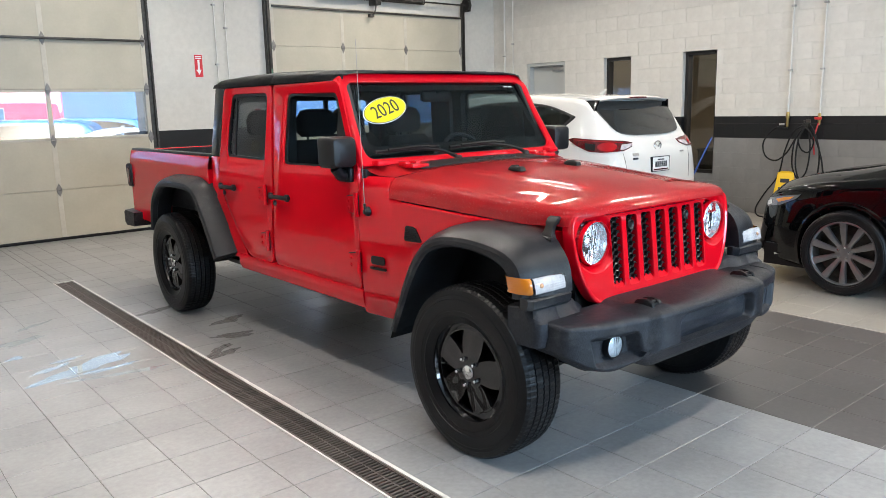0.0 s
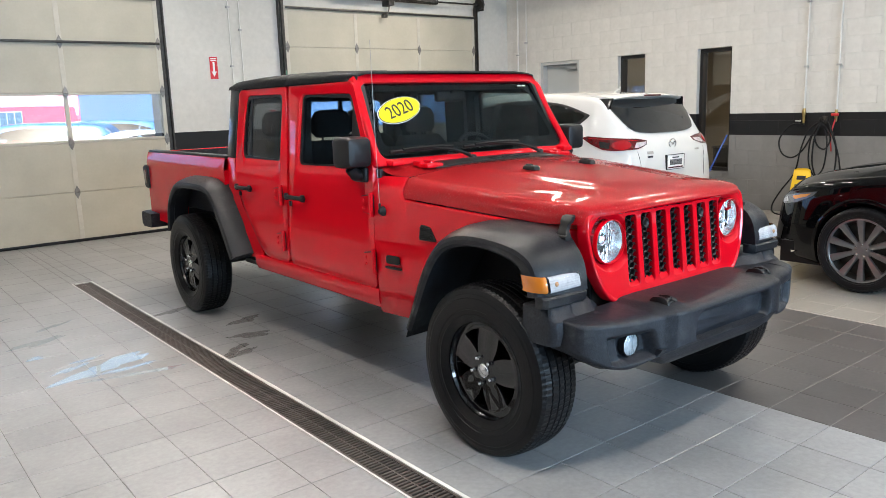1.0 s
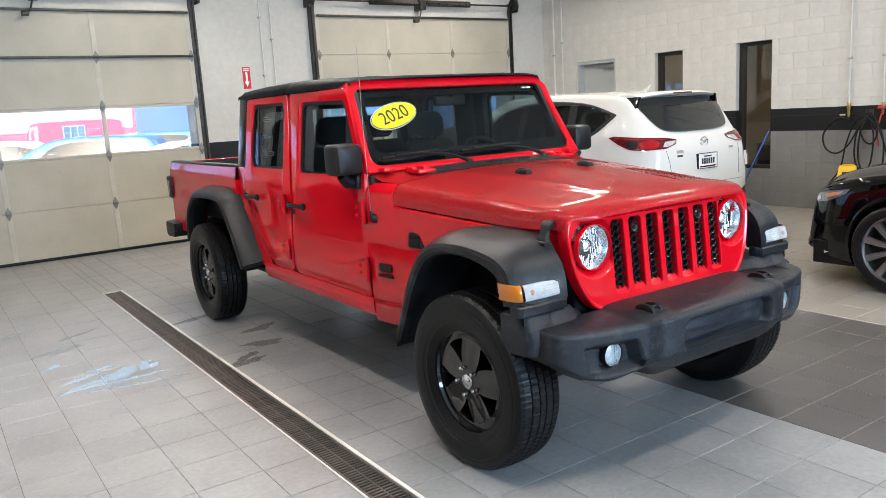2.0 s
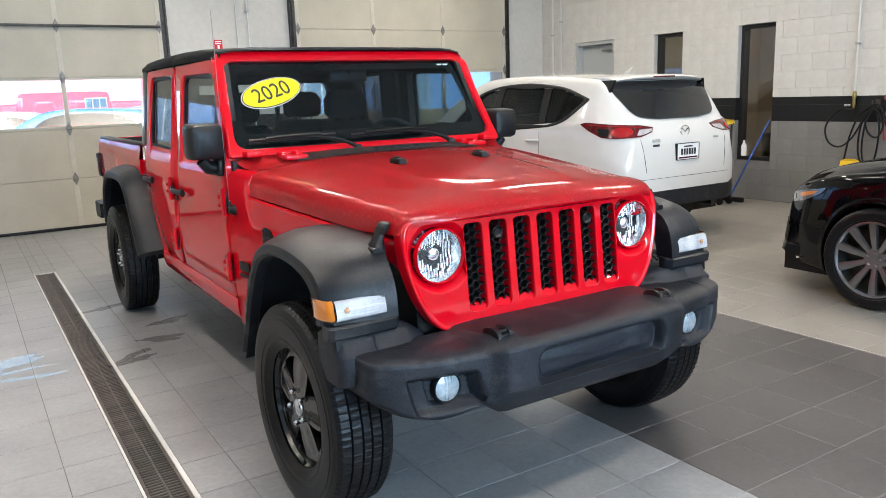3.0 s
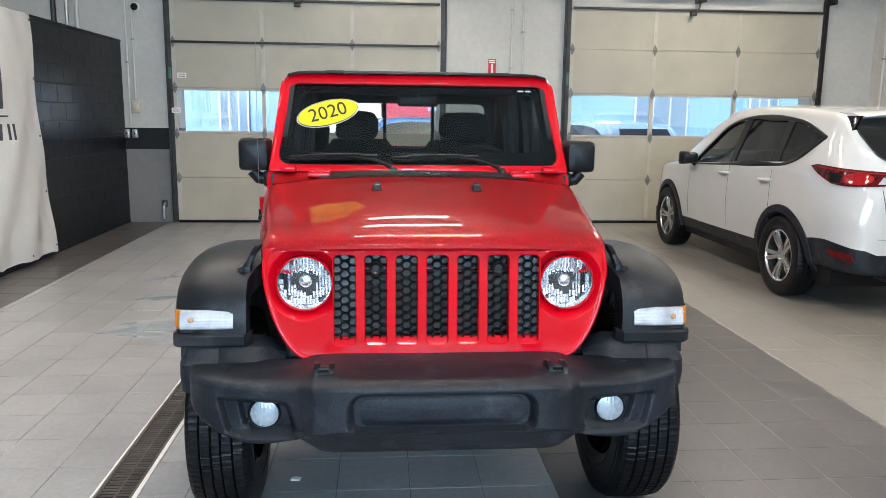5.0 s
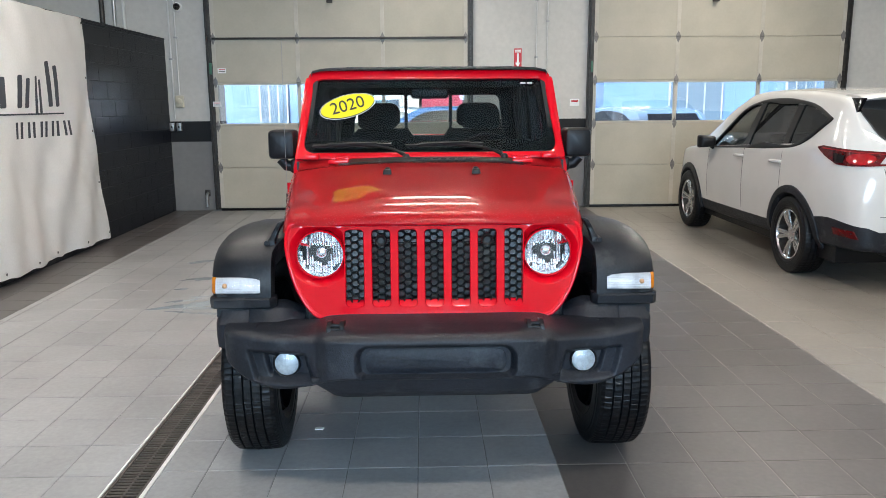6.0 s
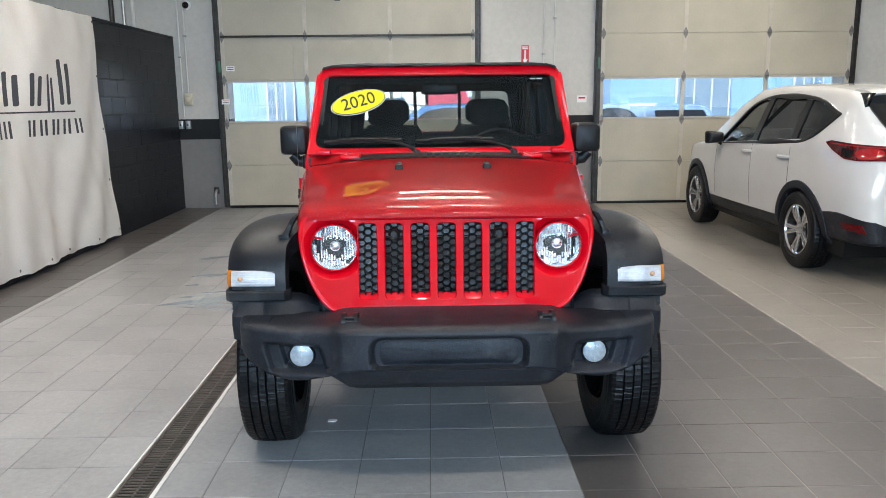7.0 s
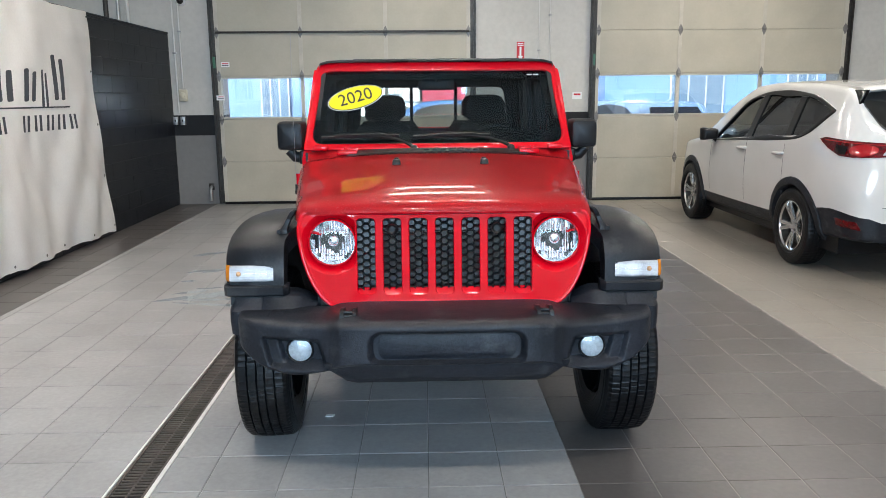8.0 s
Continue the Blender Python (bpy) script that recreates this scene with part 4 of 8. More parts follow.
def fender(bm, s):
    rows = []
    for y in (-0.345, -0.3, -0.2, -0.1, 0.0, 0.1, 0.2, 0.3, 0.4, 0.48, 0.56, 0.62, 0.68, 0.708, 0.716, 0.76, 0.8, 0.86, 0.945):
        seam = 1.023 + 0.075 * min(1, max(0, (y + 0.36) / 1.07))
        w = curve_at(y, WIDE) - 0.03 * min(1, max(0.0, (-0.08 - y) / 0.22))
        bl = curve_at(y, [(-0.4, 0.84), (-0.3, 0.93), (-0.1, 0.985), (0.2, 0.965), (0.36, 0.86), (0.5, 0.64), (0.58, 0.47), (0.95, 0.47)])
        o = [(w - 0.02, bl), (w - 0.006, max(0.70, bl + 0.006)), (w, max(0.9, bl + 0.012)), (w, max(0.97, bl + 0.018))]
        if y < 0.712:
            o += [(w, seam - 0.008), (w - 0.010, seam), (w - 0.03, seam - 0.012), (w - 0.05, seam - 0.015), (w - 0.07, seam - 0.02)]
        else:
            o += [(w * (0.935 + 0.065 * math.sin(t * math.pi / 2)), 1.207 - 0.115 * t ** 1.5) for t in (1, 0.8, 0.55, 0.3, 0)]
        rows.append([(s * x, y, z) for x, z in o] + [(s * (x - 0.014), y, z - 0.012) for x, z in o[::-1]])
    loft(bm, rows, close_v=True, caps=True)


for ob in both(fender, "fender", RED, truck, "red fender side panel", 50):
    s = 1 if max(v.co.x for v in ob.data.vertices) > 0 else -1
    bm = B()
    slab(bm, [(s * (curve_at(y, WIDE) + 0.005), y, z) for y, z in rounded([(0.60, 0.90), (0.475, 0.90), (0.52, 0.972), (0.585, 0.98)], 0.015, 3)], (-s * 0.02, 0, 0))
    for q in range(4):
        z = 0.905 + q * 0.018
        slab(bm, [(s * (curve_at(y, WIDE) + 0.010), y, zz) for y, zz in ((0.51, z), (0.585, z), (0.585, z + 0.007), (0.51, z + 0.007))], (-s * 0.008, 0, 0))
    part("fender_vent", bm, PLASTIC_S, ob, "black slotted vent")
    for w, z, hgt in ((0.105, 0.772, 0.045), (0.125, 0.728, 0.014)):
        bm = B()
        slab(bm, [(s * (curve_at(y, WIDE) + 0.001), y, zz) for y, zz in rounded([(0.80 - w / 2, z - hgt / 2), (0.80 + w / 2, z - hgt / 2), (0.80 + w / 2, z + hgt / 2), (0.80 - w / 2, z + hgt / 2)], hgt * 0.4, 3)], (s * 0.006, 0, 0), 0.002)
        part("badge", bm, PLASTIC_S, ob, "plain black badge bar")

# cowl between hood and windscreen
bm = B()
loft(bm, [[(u * 0.938 * w, y, z - d * abs(u) ** 2.6) for u in np.linspace(-1, 1, 33)] for y, z, w, d in
          ((0.709, 1.247, 0.762, 0.040), (0.76, 1.248, 0.768, 0.040), (0.84, 1.250, 0.775, 0.038), (0.90, 1.256, 0.782, 0.030), (0.93, 1.264, 0.785, 0.02), (0.97, 1.264, 0.785, 0.02))])
bmesh.ops.solidify(bm, geom=bm.faces, thickness=0.02)
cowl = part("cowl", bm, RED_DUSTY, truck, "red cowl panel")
bm = B()
def cowl_z(x, y):
    return 1.2535 + 0.10 * max(0.0, y - 0.76) - 0.040 * (abs(x) / 0.722) ** 2.6


rows = []
for x in np.linspace(-0.50, 0.50, 25):
    e = 0.02 * max(0.0, (abs(x) - 0.44) / 0.06) ** 2
    rows.append([(x, 0.735 + e, cowl_z(x, 0.735) - 0.004), (x, 0.74 + e, cowl_z(x, 0.74) + 0.003), (x, 0.80, cowl_z(x, 0.80) + 0.004), (x, 0.87 - e, cowl_z(x, 0.87) + 0.003), (x, 0.875 - e, cowl_z(x, 0.875) - 0.004)])
loft(bm, rows)
for q in range(7):
    x = -0.08 + 0.045 * q
    box(bm, x, x + 0.03, 0.775, 0.83, 1.2545, 1.2665, 0.002)
part("cowl_grille", bm, PLASTIC_S, cowl, "black plastic cowl grille")


def hood_hinge(bm, s):
    box(bm, s * 0.50 - 0.055, s * 0.50 + 0.055, 0.76, 0.85, 1.238, 1.262, 0.008)
    box(bm, s * 0.50 - 0.05, s * 0.50 - 0.02, 0.83, 0.90, 1.245, 1.272, 0.006)
    box(bm, s * 0.50 + 0.02, s * 0.50 + 0.05, 0.83, 0.90, 1.245, 1.272, 0.006)


both(hood_hinge, "hood_hinge", RED, cowl)


def ws_foot(bm, s):
    box(bm, s * 0.66 - 0.04, s * 0.66 + 0.04, 0.87, 0.945, 1.255, 1.285, 0.01)


both(ws_foot, "frame_hinge", RED, cowl)

# windscreen frame, glass, black border
ws_out = rounded([(-0.765, 1.255), (0.765, 1.255), (0.705, 1.752), (-0.705, 1.752)], [0.02, 0.02, 0.05, 0.05], 8)
ws_in = rounded([(-0.722, 1.290), (0.722, 1.290), (0.667, 1.700), (-0.667, 1.700)], [0.07, 0.07, 0.05, 0.05], 8)


def ws3(loop, off=0.0):
    return [(x, ws_y(z) + off, z) for x, z in loop]


bm = B()
frame_plate(bm, ws3(ws_out), ws3(ws_in), (0, 0.06, -0.01), 0.012)
wsf = part("windscreen_frame", bm, RED, truck, "red windscreen frame", smooth=50)
bm = B()
slab(bm, ws3(ws_in, 0.022), (0, 0.005, 0))
g = part("windscreen", bm, GLASS, wsf, "dark reflecting windscreen glass")
g.visible_shadow = False
bm = B()
fr_in = rounded([(-0.660, 1.352), (0.660, 1.352), (0.612, 1.652), (-0.612, 1.652)], [0.05, 0.05, 0.04, 0.04], 8)
frame_plate(bm, ws3(ws_in, 0.029), ws3(fr_in, 0.029), (0, 0.003, 0))
part("black_border", bm, GLOSS_BLACK, wsf, "black printed glass border")

bm = B()
frame_plate(bm, ws3(ws_out, 0.064), ws3(ws_in, 0.064), (0, 0.02, 0))
part("inner_trim", bm, VINYL, wsf, "black inner trim")

for x0 in (0.535, 0.575):
    bm = B()
    slab(bm, ws3([(x0, 1.668), (x0 + 0.03, 1.668), (x0 + 0.03, 1.676), (x0, 1.676)], 0.019), (0, 0.002, 0))
    part("white_mark", bm, LAMP_WHITE, wsf, "small white mark on the glass", smooth=None)

# wipers
for px, tip in ((-0.135, -0.66), (0.41, -0.14)):
    w = thing("wiper")
    w.parent = truck
    bm = B()
    zb = 1.325
    mx = (tip + tip + 0.44) / 2
    pts = smooth_path([(px, 0.875, 1.262), (px - 0.03, 0.90, 1.288), ((px + mx) / 2 + 0.03, ws_y(1.315) - 0.03, 1.318), (mx, ws_y(1.335) - 0.025, 1.335)], 4)
    tube(bm, pts, [0.012] * 5 + [0.009] * (len(pts) - 5), 6)
    revolve(bm, [(1.25, 0.022), (1.272, 0.02), (1.282, 0.012), (1.284, 0.0)], 16, "Z", centre=(px, 0.875, 0))
    part("arm", bm, PLASTIC_S, w)
    bm = B()
    tube(bm, [(tip, ws_y(zb) - 0.012, zb), (tip + 0.44, ws_y(zb + 0.008) - 0.012, zb + 0.008)], 0.010, 6)
    tube(bm, [(tip + 0.08, ws_y(zb) - 0.022, zb + 0.008), (mx, ws_y(zb) - 0.03, zb + 0.014), (tip + 0.36, ws_y(zb) - 0.022, zb + 0.014)], 0.009, 6)
    part("blade", bm, RUBBER, w)

# oval year sticker on the glass
stk = thing("year_sticker", (0, 0, 0), "yellow oval windscreen sticker with year 2020", "sticker")
stk.matrix_basis = truck.matrix_basis @ pose(-0.475, ws_y(1.545) + 0.010, 1.545) @ pose(0, 0, 0, -31.4, 0, 0) @ pose(0, 0, 0, 0, -17, 0)


def oval(a, b, y, d, n=48):
    bm = B()
    slab(bm, [(a * math.cos(2 * math.pi * q / n), y, b * math.sin(2 * math.pi * q / n)) for q in range(n)], (0, d, 0))
    return bm


part("white_edge", oval(0.1655, 0.0765, 0, 0.002), material("white_vinyl", (0.8, 0.8, 0.78), 0.4), stk, smooth=None)
part("black_line", oval(0.161, 0.073, -0.002, 0.002), INK, stk, smooth=None)
part("yellow_face", oval(0.157, 0.069, -0.004, 0.002), YELLOW, stk, smooth=None)
bm = text_mesh("2020", 0.110, 0.001)
bmesh.ops.transform(bm, matrix=pose(0, -0.006, 0) @ Matrix.Diagonal((0.92, 1, 1, 1)), verts=bm.verts)
part("year", bm, INK, stk, "black numerals 2020", smooth=None)

# doors
FD = rounded([(0.957, 0.585), (0.957, 1.235), (1.195, 1.712), (1.945, 1.712), (1.955, 0.585)], [0.06, 0.03, 0.05, 0.03, 0.07], 6)
FWI = rounded([(1.035, 1.245), (1.03, 1.262), (1.205, 1.642), (1.765, 1.652), (1.79, 1.232)], [0.012, 0.01, 0.05, 0.05, 0.05], 6)
RD = rounded([(1.972, 0.585), (1.964, 1.712), (2.665, 1.712), (2.715, 1.16), (2.62, 0.93), (2.33, 0.585)], [0.07, 0.03, 0.05, 0.10, 0.25, 0.10], 5)
RWI = rounded([(2.035, 1.246), (2.02, 1.662), (2.54, 1.668), (2.586, 1.45), (2.60, 1.30), (2.585, 1.25)], [0.05, 0.05, 0.05, 0.02, 0.02, 0.03], 5)


def lerp_loop(a, b, t):
    return [p * (1 - t) + q * t for p, q in zip(a, b)]


def door(s, out, win, label):
    bm = B()
    # panel: outer edge, gentle crown, window edge, and the back of it
    rows = [side_loop(out, s, -0.045), side_loop(out, s, -0.006), side_loop(lerp_loop(out, win, 0.03), s, 0.0), *[side_loop(lerp_loop(out, win, q), s, 0.0) for q in (0.2, 0.4, 0.6, 0.7, 0.78, 0.82, 0.86)], side_loop(lerp_loop(out, win, 0.90), s, 0.0),
            side_loop(lerp_loop(out, win, 0.96), s, -0.004), side_loop(win, s, -0.012)]
    loft(bm, rows, close_u=False, close_v=True)
    d = part("door", bm, RED, truck, label, smooth=45)
    bm = B()
    frame_plate(bm, side_loop(lerp_loop(out, win, 0.02), s, -0.047), side_loop(win, s, -0.047), (-s * 0.025, 0, 0))
    frame_plate(bm, side_loop(lerp_loop(out, win, 0.88), s, -0.014), side_loop(win, s, -0.014), (-s * 0.032, 0, 0))
    part("door_trim", bm, VINYL, d, "black inner door trim")
    bm = B()
    c = sum((Vector(p) for p in win), Vector((0, 0))) / len(win)
    small = [c + (p - c) * (1 - 0.022 / max(0.05, (p - c).length)) for p in win]
    frame_plate(bm, side_loop(win, s, -0.010), side_loop(small, s, -0.010), (-s * 0.02, 0, 0))
    part("window_seal", bm, RUBBER, d, "black rubber seal")
    bm = B()
    slab(bm, side_loop(small, s, -0.018), (-s * 0.004, 0, 0))
    g = part("window", bm, GLASS if out is FD else TINT, d, "dark side window glass")
    g.visible_shadow = False
    return d


def handle(bm, s, y0, z):
    x = s * (HW + 0.005)
    for yy in (y0, y0 + 0.205):
        box(bm, min(x - 0.01, x + s * 0.03), max(x - 0.01, x + s * 0.03), yy - 0.02, yy + 0.02, z - 0.022, z + 0.022, 0.008)
    tube(bm, smooth_path([(x + s * 0.02, y0 - 0.02, z), (x + s * 0.030, y0 + 0.05, z), (x + s * 0.030, y0 + 0.16, z), (x + s * 0.016, y0 + 0.225, z)], 4), 0.0135, 8)
    revolve(bm, [(0, 0.018), (s * 0.008, 0.016), (s * 0.009, 0.0)], 16, "X", centre=(x, y0 + 0.19, z - 0.045))


def hinge(s, y, z, d):
    x = s * (HW + 0.002)
    loop = rounded([(-0.040, -0.050), (0.070, -0.038), (0.070, 0.038), (-0.040, 0.055)], 0.014, 3)
    bm = B()
    slab(bm, [(x, y + p.x, z + p.y) for p in loop], (s * 0.013, 0, 0), 0.004)
    tube(bm, [(x + s * 0.008, y - 0.028, z - 0.062), (x + s * 0.008, y - 0.028, z + 0.068)], 0.014, 12)
    h = part("hinge", bm, RED, d)
    bm = B()
    slab(bm, [(x, y + p.x * 1.11, z + p.y * 1.12) for p in loop], (s * 0.004, 0, 0))
    part("gasket", bm, PLASTIC_S, h)
    for dz in (-0.018, 0.020):
        bm = B()
        revolve(bm, [(0.0, 0.010), (s * 0.005, 0.009), (s * 0.006, 0.005), (s * 0.003, 0.004), (s * 0.003, 0.0)], 12, "X", centre=(x + s * 0.013, y + 0.040, z + dz))
        part("bolt", bm, RED, h)


for s in (-1, 1):
    d = door(s, FD, FWI, "red front door with a black handle")
    part("handle", (lambda bm: (handle(bm, s, 1.68, 1.035), bm)[1])(B()), PLASTIC_S, d, "black pull handle")
    for z in (1.055, 0.745):
        hinge(s, 0.975, z, d)
    bm = B()
    slab(bm, side_loop([Vector(p) for p in ((1.03, 1.245), (1.185, 1.60), (1.20, 1.60), (1.20, 1.245))], s, -0.012), (-s * 0.012, 0, 0))
    part("quarter_trim", bm, PLASTIC_S, d)
    d = door(s, RD, RWI, "red rear door with a black handle")
    part("handle", (lambda bm: (handle(bm, s, 2.42, 1.05), bm)[1])(B()), PLASTIC_S, d, "black pull handle")
    for z in (1.03, 0.735):
        hinge(s, 2.02, z, d)
    bm = B()
    slab(bm, side_loop([Vector(p) for p in ((2.485, 1.26), (2.475, 1.655), (2.495, 1.655), (2.505, 1.26))], s, -0.014), (-s * 0.012, 0, 0))
    part("window_bar", bm, PLASTIC_S, d)

# cab shell: pillars behind the doors, floor, rear wall, rocker


def cab_side(bm, s):
    # red panel behind and under the doors
    slab(bm, side_loop([Vector(p) for p in ((2.26, 0.575), (2.34, 0.578), (2.63, 0.925), (2.725, 1.16), (2.722, 1.245), (2.862, 1.245), (2.862, 0.66), (2.80, 0.60), (2.6, 0.55))], s, -0.004), (-s * 0.03, 0, 0), 0.004)
    rows = [[(s * x, y, z) for x, z in ((0.73, 0.60), (HW - 0.012, 0.588), (HW - 0.008, 0.56), (HW - 0.012, 0.52), (HW - 0.026, 0.485), (HW - 0.06, 0.465), (0.70, 0.46))] for y in (0.946, 1.4, 1.9, 2.3, 2.48)]
    loft(bm, rows, close_v=True, caps=True)


def door_post(bm, s):
    slab(bm, [(s * (side_x(z) - 0.074), y, z) for y, z in ((1.85, 0.5), (1.85, 1.70), (2.06, 1.70), (2.06, 0.5))], (-s * 0.03, 0, 0))
    slab(bm, [(s * (side_x(z) - 0.02), y, z) for y, z in ((1.946, 0.56), (1.946, 1.71), (1.972, 1.71), (1.972, 0.56))], (-s * 0.05, 0, 0))


both(door_post, "door_post", VINYL, truck, "black door post")
both(cab_side, "cab_side", RED, truck, "red cab side and rocker")


def rear_pillar(bm, s):
    slab(bm, side_loop([Vector(p) for p in ((2.728, 1.248), (2.676, 1.71), (2.81, 1.73), (2.862, 1.248))], s, 0.0), (-s * 0.06, 0, 0), 0.012)


HARDTOP = material("smooth_hardtop", (0.018, 0.018, 0.019), 0.3, coat=0.6, coat_rough=0.12, grain=0.2, scale=160, stain=0.2, stain_scale=4, bump=0.1, bump_scale=300)
both(rear_pillar, "rear_pillar", HARDTOP, truck, "black hardtop rear pillar")
bm = B()
box(bm, -0.70, 0.70, 0.94, 2.84, 0.47, 0.50)
box(bm, -0.75, 0.75, 0.92, 0.96, 0.5, 1.24)
part("cab_floor", bm, VINYL, truck, "dark cab floor and firewall")
bm = B()
rw_o = rounded([(-0.73, 1.24), (0.73, 1.24), (0.67, 1.74), (-0.67, 1.74)], 0.02, 5)
rw_i = rounded([(-0.60, 1.30), (0.60, 1.30), (0.56, 1.62), (-0.56, 1.62)], 0.05, 5)
frame_plate(bm, [(x, 2.85 - (z - 1.24) * 0.08, z) for x, z in rw_o], [(x, 2.85 - (z - 1.24) * 0.08, z) for x, z in rw_i], (0, -0.05, 0))
box(bm, -0.76, 0.76, 2.80, 2.85, 0.5, 1.24)
box(bm, -0.19, -0.165, 2.80, 2.83, 1.30, 1.62)
box(bm, 0.165, 0.19, 2.80, 2.83, 1.30, 1.62)
part("cab_rear_wall", bm, PLASTIC, truck, "black cab rear wall with a window")

# hard top
bm = B()
rows = []
for y, zt, w in ((1.196, 1.748, 0.695), (1.205, 1.757, 0.70), (1.26, 1.765, 0.702), (1.6, 1.782, 0.705), (1.94, 1.790, 0.705), (1.955, 1.784, 0.703), (1.97, 1.790, 0.705), (2.4, 1.788, 0.703), (2.75, 1.779, 0.698), (2.835, 1.765, 0.69), (2.862, 1.735, 0.685)):
    o = 0.004 + 0.024 * min(1, max(0, (y - 1.21) / 0.22))       # flush with the windscreen frame at the front
    w -= 0.012 * (1 - min(1, max(0, (y - 1.2) / 0.2)))
    rows.append([(-w - o, y, 1.716), (-w - o + 0.002, y, min(zt - 0.02, 1.738)), (-w, y, zt - 0.014), (-w + 0.05, y, zt - 0.002)] + [(x, y, zt + 0.006 * math.cos(x * 2)) for x in np.linspace(-w + 0.12, w - 0.12, 9)]
                + [(w - 0.05, y, zt - 0.002), (w, y, zt - 0.014), (w + o - 0.002, y, min(zt - 0.02, 1.738)), (w + o, y, 1.716)])
loft(bm, rows)
bmesh.ops.solidify(bm, geom=bm.faces, thickness=0.03)
for x in (-0.45, -0.22, 0.22, 0.45):
    slab(bm, [(x - 0.05, 1.32, 1.774), (x + 0.05, 1.32, 1.774), (x + 0.05, 1.85, 1.793), (x - 0.05, 1.85, 1.793)], (0, 0, -0.02))
part("roof", bm, PLASTIC, truck, "dusty black hardtop roof", smooth=40)

# load bed
def bed_side(bm, s):
    rows = []
    for q in range(9):
        z = 1.148 + 0.09 * q / 8
        x = 0.787 - 0.0079 * q / 8 - 0.0073 * (q / 8) ** 2
        rows.append([(s * x, 2.892, z), (s * x, 3.4, z), (s * x, 3.9, z), (s * x, 4.55, z), (s * x, 4.60 - 0.002 * q, z)])
    rows.append([(s * 0.755, y, 1.244) for y in (2.9, 3.4, 3.9, 4.55, 4.58)])
    rows.append([(s * 0.72, y, 1.244) for y in (2.9, 3.4, 3.9, 4.55, 4.58)])
    rows.append([(s * 0.72, y, 1.148) for y in (2.9, 3.4, 3.9, 4.55, 4.58)])
    loft(bm, rows, caps=False)
    pts = [(2.892, 0.60), (2.892, 1.148), (4.60, 1.148), (4.61, 0.70), (4.45, 0.64), (3.90, 0.62), (3.84, 0.86), (3.70, 0.98), (3.15, 0.99), (3.0, 0.90), (2.94, 0.62)]
    slab(bm, [(s * (0.787 - 0.02 * max(0, 0.8 - z)), y, z) for y, z in pts], (-s * 0.07, 0, 0))


for ob in both(bed_side, "bed_side", RED, truck, "red load bed side"):
    s = 1 if max(v.co.x for v in ob.data.vertices) > 0 else -1
    bm = B()
    box(bm, min(s * 0.69, s * 0.768), max(s * 0.69, s * 0.768), 2.90, 4.585, 1.232, 1.256, 0.008)
    part("bed_rail", bm, PLASTIC, ob, "black plastic bed rail cap")
bm = B()
box(bm, -0.72, 0.72, 2.89, 4.58, 0.80, 0.84)
box(bm, -0.72, 0.72, 2.885, 2.92, 0.80, 1.24)
for s in (-1, 1):
    box(bm, min(s * 0.685, s * 0.718), max(s * 0.685, s * 0.718), 2.92, 4.555, 0.84, 1.248)
    box(bm, min(s * 0.52, s * 0.70), max(s * 0.52, s * 0.70), 3.10, 3.90, 0.84, 1.06, 0.03)
box(bm, -0.69, 0.69, 4.545, 4.558, 0.84, 1.236)
part("bed_liner", bm, PLASTIC, truck, "black bed liner")
bm = B()
box(bm, -0.70, 0.70, 4.56, 4.62, 0.72, 1.24, 0.015)
part("tailgate", bm, RED, truck, "red tailgate")


def tail_lamp(bm, s):
    slab(bm, [(s * x, 4.56, z) for x, z in rounded([(0.66, 0.91), (0.80, 0.91), (0.81, 1.12), (0.66, 1.12)], 0.03, 4)], (0, 0.10, 0), 0.015)


for ob in both(tail_lamp, "tail_light", PLASTIC_S, truck, "black rimmed tail light"):
    s = 1 if max(v.co.x for v in ob.data.vertices) > 0 else -1
    bm = B()
    slab(bm, [(s * 0.807, y, z) for y, z in rounded([(4.585, 0.95), (4.635, 0.95), (4.635, 1.08), (4.585, 1.08)], 0.015, 3)], (s * 0.004, 0, 0))
    slab(bm, [(s * x, 4.66, z) for x, z in rounded([(0.685, 0.94), (0.78, 0.94), (0.785, 1.09), (0.685, 1.09)], 0.02, 3)], (0, 0.006, 0))
    part("lens", bm, RED_LENS, ob, "red lens")
bm = B()
rows = []
for x in np.linspace(-0.86, 0.86, 25):
    a = abs(x)
    yb = 4.76 - 0.10 * max(0, (a - 0.6) / 0.26) ** 2
    rows.append([(x, 4.40 if a > 0.7 else 4.55, 0.70), (x, yb - 0.03, 0.71), (x, yb, 0.69), (x, yb, 0.60), (x, yb - 0.04, 0.575), (x, 4.42 if a > 0.7 else 4.55, 0.58)])
loft(bm, rows, close_v=True, caps=True)
part("rear_bumper", bm, PLASTIC, truck, "black rear bumper", smooth=50)


